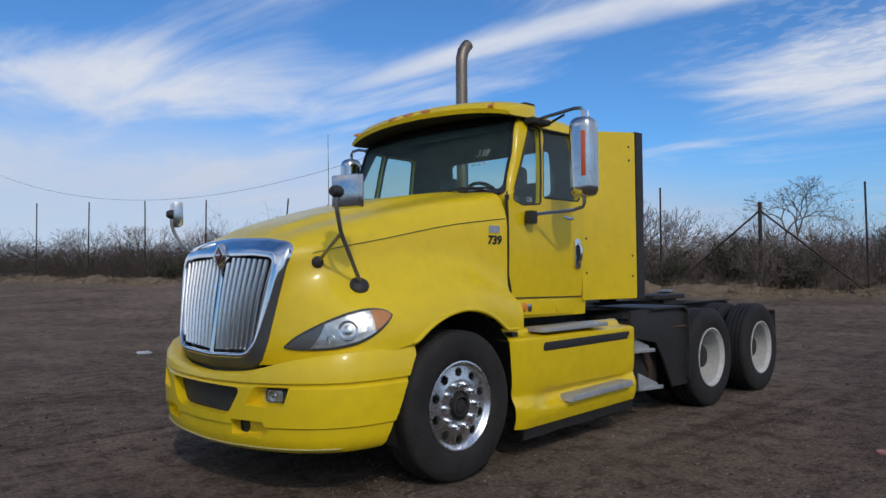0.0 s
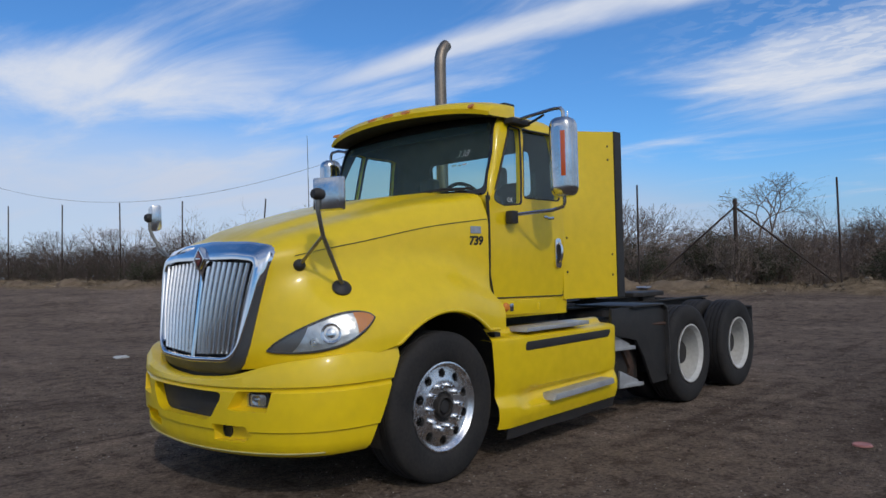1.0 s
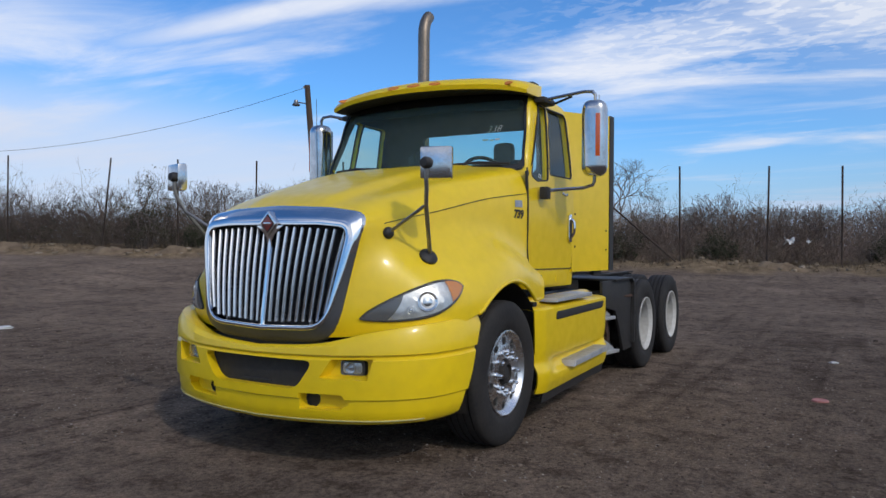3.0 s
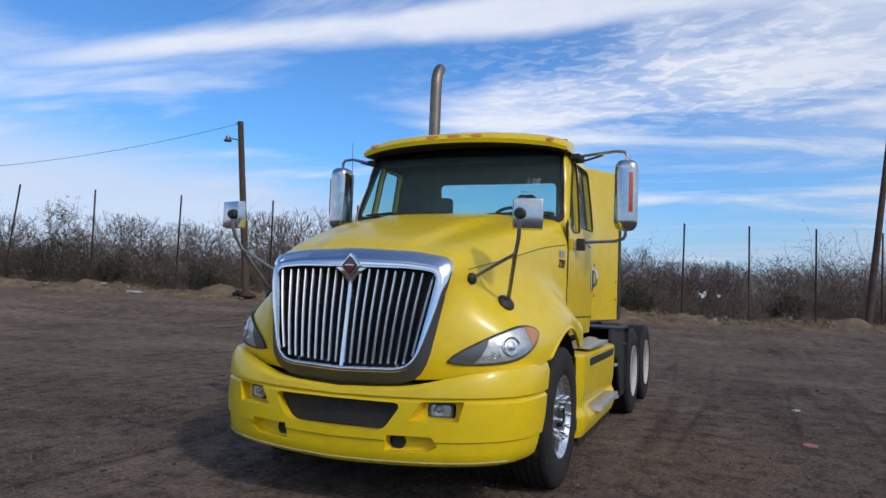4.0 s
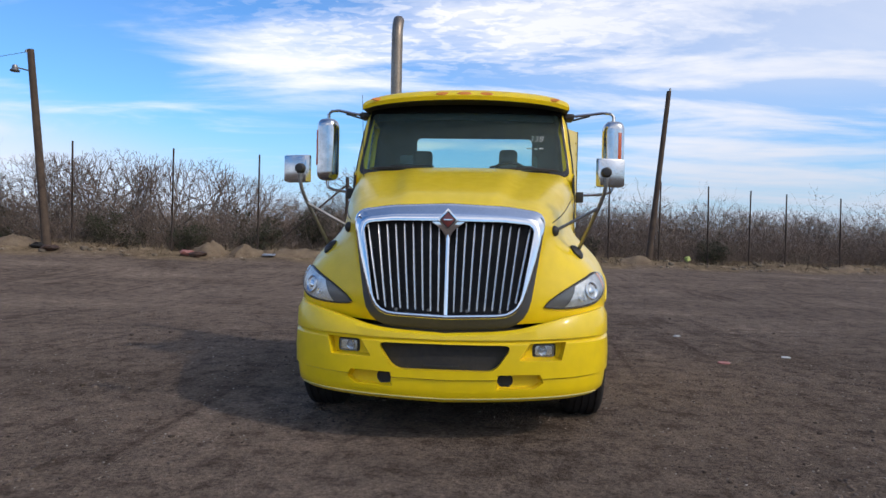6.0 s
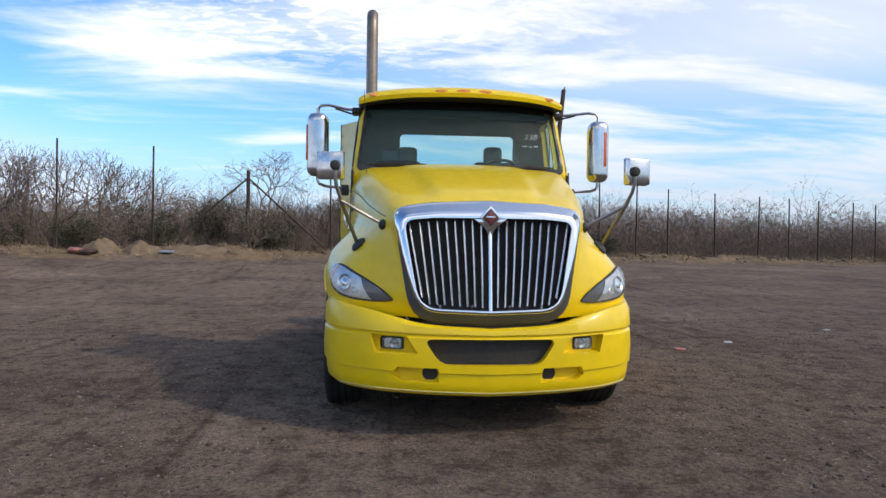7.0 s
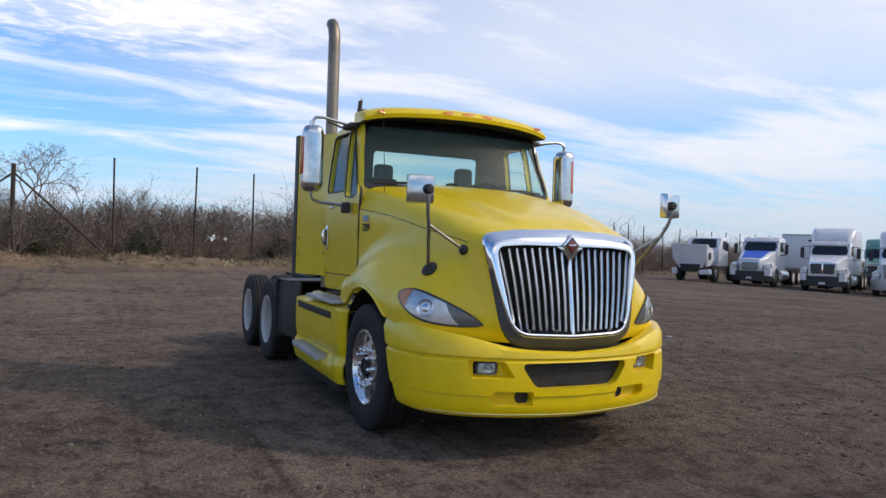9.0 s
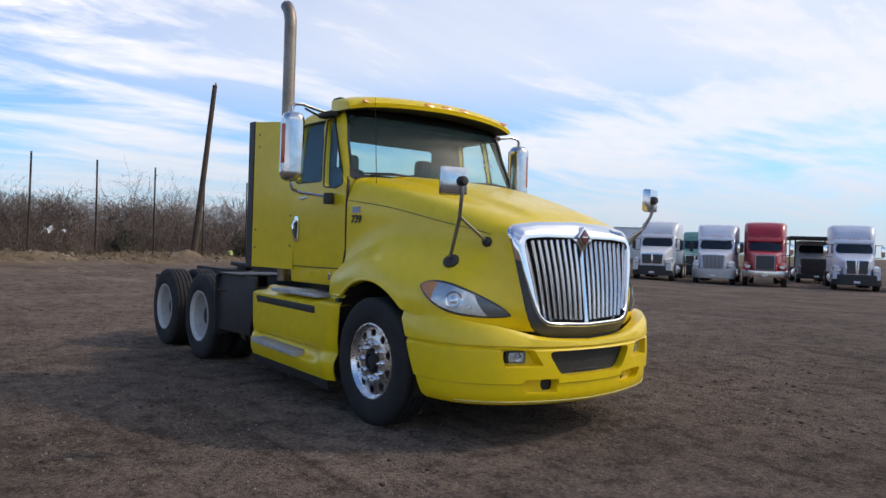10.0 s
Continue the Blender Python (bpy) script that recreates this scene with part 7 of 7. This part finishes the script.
parked_rig(stand(-12.4, 52.5, TURN), "white sleeper truck half hidden behind the row", WHITE, BLACK, "aero", roof=3.5)


def build_wreck():
    """A day cab whose hood stands tilted forward."""
    at = stand(-28.4, 29.9, TURN - 2)
    rig = thing("wrecked_truck", "white wrecked day-cab truck with its hood tilted forward", "truck", at=at)
    face = fillet([(-1.12, 2.24), (1.02, 2.18), (0.90, 1.45), (0.62, 0.82), (-0.70, 0.80), (-1.10, 1.35)], (0.05, 0.08, 0.2, 0.1, 0.1, 0.2), 5, 3)
    hood = prism([tuple(q) for q in face], "x", 0.95, 1.24, 0.05)
    for v in hood.verts:
        v.co.x += 0.20 * (v.co.z - 1.5) - 0.10 * v.co.y ** 2
    part("tilted_hood", hood, WHITE, rig, "white hood tilted up on its nose")
    side = prism([(1.05, 2.10), (0.35, 1.95), (0.22, 1.30), (0.55, 0.95), (0.98, 0.90)], "y", 0.86, 0.98, 0.03)
    for v in side.verts:
        v.co.y += 0.10 * (1.1 - v.co.x) + 0.05 * math.sin(5 * v.co.z)
    part("hood_side", side, WHITE, rig, "crumpled white hood side")
    part("lamp_hole", box(0.78, 1.02, 1.52, 0.22, 0.06, 0.40, 0.04), BLACK, rig)
    part("grille", prism([(-0.62, 1.04), (0.58, 1.04), (0.46, 0.60), (-0.52, 0.60)], "x", 1.02, 1.18, 0.02), MESH_DARK, rig)
    part("bumper_piece", prism([(0.42, 0.70), (1.12, 0.76), (1.18, 0.46), (0.52, 0.42)], "x", 0.80, 1.10, 0.05), WHITE, rig, "white broken bumper corner")
    part("bumper_piece", prism([(-0.85, 0.80), (-1.15, 0.78), (-1.12, 0.40), (-0.80, 0.46)], "x", 0.90, 1.10, 0.05), WHITE, rig)
    part("cab", loft([section(-0.78, 0.98, 0.95, 2.02, 0.1), section(-0.95, 1.02, 0.95, 2.25, 0.12), section(-1.22, 1.04, 0.95, 2.62, 0.16), section(-2.15, 1.06, 0.95, 2.7, 0.2)]), WHITE, rig)
    ws = [[(-0.74 - 0.40 * t - 0.10 * (y / 0.92) ** 2, y * (1 - 0.06 * t), 2.03 + 0.53 * t) for y in np.linspace(-0.92, 0.92, 9)] for t in np.linspace(0, 1, 4)]
    part("windshield", thick(ws, 0.03), DARK_GLASS, rig)
    part("engine", box(0.2, 0, 1.2, 1.2, 0.7, 0.7, 0.08), FRAME, rig)
    for s in (1, -1):
        part("side_window", box(-1.55, s * 1.072, 2.2, 0.6, 0.012, 0.5, 0.005), DARK_GLASS, rig)
        road_wheel(rig, 0, s * 1.0)
        road_wheel(rig, -3.8, s * 1.05, True, WHITE_RIM)
        part("frame_rail", box(-2.2, s * 0.43, 0.85, 5.2, 0.08, 0.24, 0.01), FRAME, rig)
    part("mirror", box(-0.95, 1.40, 2.1, 0.1, 0.18, 0.5, 0.03), BLACK, rig)


build_wreck()


def build_trailer(x, y, turn, label, length=9.0, top=3.6):
    z = float(ground_z(x, y))
    tr = thing("box_trailer", label, "trailer", "box trailers", at=pose(x, y, z, 0, 0, turn))
    part("box", box(-length / 2, 0, (top + 1.1) / 2, length, 2.55, top - 1.1, 0.04), WHITE, tr)
    part("front_vent", box(0.004, 0.6, top - 0.45, 0.02, 0.4, 0.12, 0.005), BLACK, tr)
    for z2 in (1.15, top - 0.05):
        part("edge_rail", box(0.01, 0, z2, 0.05, 2.56, 0.09, 0.01), SILVER, tr)
    for xx in (-length + 1.2, -length + 2.5):
        for s in (1, -1):
            road_wheel(tr, xx, s * 1.05, True, WHITE_RIM)
    for s in (1, -1):
        part("landing_leg", box(-2.0, s * 0.7, 0.57, 0.12, 0.12, 1.14, 0.01), FRAME, tr)


build_trailer(-30.1, 41.9, -53, "white box trailer standing behind the trucks", 8.0, 3.55)
build_trailer(-6.0, 47.0, TURN, "white box trailer standing behind the trucks", 9.0, 3.7)
# ---- stones, straw and litter ----
PEBBLE = material("grey_pebbles", (0.17, 0.130, 0.104), 0.95, spec=0.1, noise_scale=20, dark=(0.085, 0.064, 0.050), island=0.5)
PALE_STONE = material("pale_stones", (0.42, 0.37, 0.31), 0.9, noise_scale=20, dark=(0.26, 0.22, 0.18), island=0.4)
BANK_ROCK = material("sandy_rocks", (0.30, 0.24, 0.17), 0.95, noise_scale=3, dark=(0.14, 0.105, 0.075), island=0.4, bump=0.5, bump_scale=12)
STRAW = material("dry_straw", (0.20, 0.145, 0.085), 0.9, noise_scale=3, dark=(0.11, 0.078, 0.047), island=0.4)


STRAW_PALE = material("pale_straw", (0.46, 0.38, 0.27), 0.9, noise_scale=3, dark=(0.28, 0.22, 0.15), island=0.4)


def scatter_stones(name, label, spots, sizes, mat, rng):
    """Squashed eight-cornered stones, all in one mesh."""
    cube = np.array([[x, y, z] for x in (-1, 1) for y in (-1, 1) for z in (-1, 1)], float)
    quads = np.array([[0, 1, 3, 2], [4, 6, 7, 5], [0, 4, 5, 1], [2, 3, 7, 6], [0, 2, 6, 4], [1, 5, 7, 3]])
    n = len(spots)
    jit = cube[None] * (0.35 + 0.4 * rng.random((n, 8, 3)))
    jit[:, :, 2] *= 0.6
    a = rng.random(n) * 2 * math.pi
    c, s = np.cos(a)[:, None], np.sin(a)[:, None]
    X, Y = jit[:, :, 0] * c - jit[:, :, 1] * s, jit[:, :, 0] * s + jit[:, :, 1] * c
    V = np.stack([X, Y, jit[:, :, 2]], axis=2) * sizes[:, None, None] + spots[:, None, :]
    Q = (np.arange(n)[:, None, None] * 8 + quads[None]).reshape(-1, 4)
    ob = new(name, quads_mesh(name, V.reshape(-1, 3), Q, mat))
    return tagged(ob, label, "stones", kind="stuff")


def build_bits():
    rng = np.random.default_rng(3)
    # pebbles over the yard, thickest where the camera passes
    n = 24000
    r, a = 1.5 + 11.0 * rng.random(n) ** 0.8, rng.random(n) * 2 * math.pi
    x, y = 2.0 + r * np.cos(a), r * np.sin(a)
    size = 0.006 + 0.012 * rng.random(n) ** 3 + 0.02 * (rng.random(n) > 0.985)
    size *= 0.75 + 0.6 * (np.sin(x * 1.7 + 2 * np.sin(y * 0.9)) * np.sin(y * 2.1 + x * 0.4) > 0.35)
    z = ground_z(x, y) + size * 0.1
    scatter_stones("gravel", "loose grey gravel and clods on the dirt", np.c_[x, y, z], size, PEBBLE, rng)
    n = 9000
    r, a = 1.5 + 9.0 * rng.random(n) ** 0.8, rng.random(n) * 2 * math.pi
    x, y = 2.0 + r * np.cos(a), r * np.sin(a)
    size = 0.004 + 0.007 * rng.random(n) ** 2
    scatter_stones("pale_gravel", "small pale stones scattered over the dirt", np.c_[x, y, ground_z(x, y) + size * 0.2], size, PALE_STONE, rng)
    # pale broken straw lying on the yard
    n = 5000
    r, a, b = 1.8 + 9.0 * rng.random(n) ** 0.8, rng.random(n) * 2 * math.pi, rng.random(n) * 2 * math.pi
    x, y = 2.2 + r * np.cos(a), r * np.sin(a)
    base = np.c_[x, y, ground_z(x, y) + 0.006]
    l = (0.008 + 0.022 * rng.random(n) ** 2)[:, None]
    along, side = np.c_[np.cos(b), np.sin(b), rng.normal(0, 0.12, n)] * l, np.c_[-np.sin(b), np.cos(b), np.zeros(n)] * 0.0022
    V = np.stack([base - along - side, base - along + side, base + along + side, base + along - side], axis=1).reshape(-1, 3)
    ob = new("straw_bits", quads_mesh("straw_bits", V, np.arange(4 * n).reshape(-1, 4), STRAW_PALE))
    tagged(ob, "short pale bits of straw trodden into the dirt", "straw", kind="stuff")
    n = 1500
    s, o = -60 + 130 * rng.random(n), -2.2 + 2.6 * rng.random(n)
    p = np.array([fence_spot(a, b) for a, b in zip(s, o)])
    size = 0.03 + 0.16 * rng.random(n) ** 4
    p[:, 2] += size * 0.15
    scatter_stones("bank_rubble", "pale sandy clods and rubble along the bank", p, size, BANK_ROCK, rng)
    # straw tufts on the bank
    n = 11000
    s, o = -65 + 140 * rng.random(n), -1.9 + 3.2 * rng.random(n)
    base = np.array([fence_spot(a, b) for a, b in zip(s, o)])
    tip = base + np.c_[rng.normal(0, 0.16, n), rng.normal(0, 0.16, n), 0.05 + 0.20 * rng.random(n) ** 1.5]
    side = np.c_[rng.normal(0, 0.010, n), rng.normal(0, 0.010, n), np.zeros(n)]
    V = np.stack([base - side, base + side, tip + side * 0.3, tip - side * 0.3], axis=1).reshape(-1, 3)
    ob = new("dry_grass", quads_mesh("dry_grass", V, np.arange(4 * n).reshape(-1, 4), STRAW))
    tagged(ob, "short dry straw-coloured grass on the bank", "grass", kind="stuff")


build_bits()

PALE = material("pale_litter", (0.60, 0.60, 0.58), 0.7, noise_scale=20, vary=0.2)
PINKISH = material("faded_red_plastic", (0.36, 0.11, 0.09), 0.6, noise_scale=15, dark=(0.42, 0.20, 0.17))
LIME = material("lime_plastic", (0.42, 0.50, 0.12), 0.5, noise_scale=15, vary=0.2)


def crumpled(name, label, category, x, y, z, size, mat, seed, flat=0.4):
    rng = np.random.default_rng(seed)
    bm = bmesh.new()
    bmesh.ops.create_icosphere(bm, subdivisions=2, radius=size)
    for v in bm.verts:
        v.co *= 0.7 + 0.6 * rng.random()
        v.co.z *= flat
    bmesh.ops.translate(bm, vec=(x, y, z), verts=bm.verts)
    return tagged(finish(bm, name, mat, smooth=25), label, category)


lid = lathe([(0.0, 0.012), (0.055, 0.012), (0.062, 0.016), (0.070, 0.010), (0.072, 0.0), (0.0, 0.0)], 24, (-2.72, 3.02, float(ground_z(-2.72, 3.02)) + 0.004), axis="z")
tagged(finish(lid, "bucket_lid", PINKISH), "faded red round plastic lid lying on dirt", "lid")
def torn_bag(x, y, z, size, seed):
    """A thin crumpled sheet with ragged corners, hanging in twigs."""
    rng = np.random.default_rng(seed)
    rows = []
    for u in np.linspace(-1, 1, 9):
        rows.append([(x + size * (0.5 * v + 0.35 * math.sin(3 * u + seed) * v), y + size * (u * (0.55 + 0.45 * abs(v)) + 0.12 * rng.normal()), z + size * (0.7 * v * math.cos(2.2 * u + seed) + 0.16 * rng.normal())) for v in np.linspace(-1, 1, 7)])
    tagged(finish(thick(rows, 0.006), "plastic_bag", PALE, smooth=25), "white torn plastic bag caught in the brush", "bag")


for k, (s, o, zz, sz) in enumerate(((4.2, 0.3, 1.05, 0.20), (4.95, 0.4, 0.95, 0.09))):
    x, y, z = fence_spot(s, o)
    torn_bag(x, y, z + zz, sz, 40 + k)
x, y, z = fence_spot(12.6, -0.5)
crumpled("lime_bag", "lime-green bag lying at the fence", "bag", x, y, z + 0.18, 0.15, LIME, 50, 0.9)
for k, (s, o, w) in enumerate(((-6.6, -1.7, 0.42), (-18.9, -1.6, 0.40), (-29.5, -1.4, 0.5))):
    x, y, z = fence_spot(s, o)
    bm = box(x, y, z + 0.06, w, 0.30 + 0.3 * w, 0.07, 0.01, m=None)
    tagged(finish(bm, "concrete_slab", PALE if k != 0 else LABEL_GREY), "pale broken slab lying on the bank", "slab", "broken slabs")
for k, (x, y) in enumerate(((-2.1, -8.4), (-3.35, 3.97), (1.4, -6.8), (-4.6, 6.2), (-5.2, 3.1))):
    crumpled("paper_scrap", "small white scrap of litter on dirt", "litter", x, y, float(ground_z(x, y)) + 0.012, 0.05 if k else 0.13, PALE, 60 + k, 0.25)
for k, (s, o) in enumerate(((-14.6, -1.6), (-14.2, -1.9), (-9.6, -1.5), (-9.2, -1.9))):
    x, y, z = fence_spot(s, o)
    crumpled("rubbish_heap", "dark and reddish rubbish heap at the bank", "rubbish", x, y, z + 0.1, 0.28, (RUBBER, RUST, PINKISH, RUST)[k], 70 + k, 0.4)


SAND = material("sandy_soil", (0.25, 0.185, 0.122), 0.95, spec=0.1, noise_scale=2.5, dark=(0.12, 0.085, 0.057), bump=0.9, bump_scale=9)


def build_mound(s, o, width, depth, height, seed):
    """A lumpy heap of sandy soil on the bank."""
    x, y, z = fence_spot(s, o)
    rows = []
    for r in np.linspace(0.02, 1.12, 12):
        row = []
        for a in np.linspace(0, 2 * math.pi, 29)[:-1]:
            k = 1 + 0.12 * math.sin(3 * a + seed) + 0.07 * math.sin(7 * a + 2 * seed)
            u, v = r * width / 2 * k * math.cos(a), r * depth / 2 * k * math.sin(a)
            px, py = x + FENCE_DIR.x * u + FENCE_OUT.x * v, y + FENCE_DIR.y * u + FENCE_OUT.y * v
            h = 0.8 * height * max(0.0, 1 - r * r) ** 0.7 * (1 + 0.25 * math.sin(8 * u + seed) * math.sin(7 * v + seed) + 0.12 * math.sin(19 * u + 3 * seed) * math.sin(17 * v))
            row.append((px, py, float(ground_z(px, py)) + h - 0.02 - 0.05 * max(0.0, r - 1)))
        rows.append(row)
    bm = grid(rows, close_v=True)
    bm.verts.ensure_lookup_table()
    bm.faces.new([bm.verts[i] for i in range(28)][::-1])
    tagged(finish(bm, "sand_mound", SAND, smooth=50), "low heap of pale sandy soil on the bank", "mound", "sand mounds")


for k, (s, o, w, d, h) in enumerate(((-8.8, -1.3, 1.25, 0.9, 0.50), (-7.5, -1.3, 1.3, 0.9, 0.46), (-5.4, -1.4, 2.2, 0.9, 0.26), (-15.5, -1.2, 1.6, 0.9, 0.28), (-24.0, -1.3, 1.9, 1.0, 0.34), (-21.0, -1.4, 1.3, 0.8, 0.28), (3.6, -1.3, 1.8, 0.9, 0.24), (9.5, -1.2, 1.6, 0.9, 0.24), (21.0, -1.3, 2.0, 1.0, 0.28), (-29.0, -1.4, 1.6, 0.9, 0.28), (-33.0, -1.3, 2.2, 1.0, 0.34), (-37.0, -1.3, 1.8, 1.0, 0.3), (-41.0, -1.2, 2.4, 1.0, 0.32))):
    build_mound(s, o, w, d, h, k * 1.7)
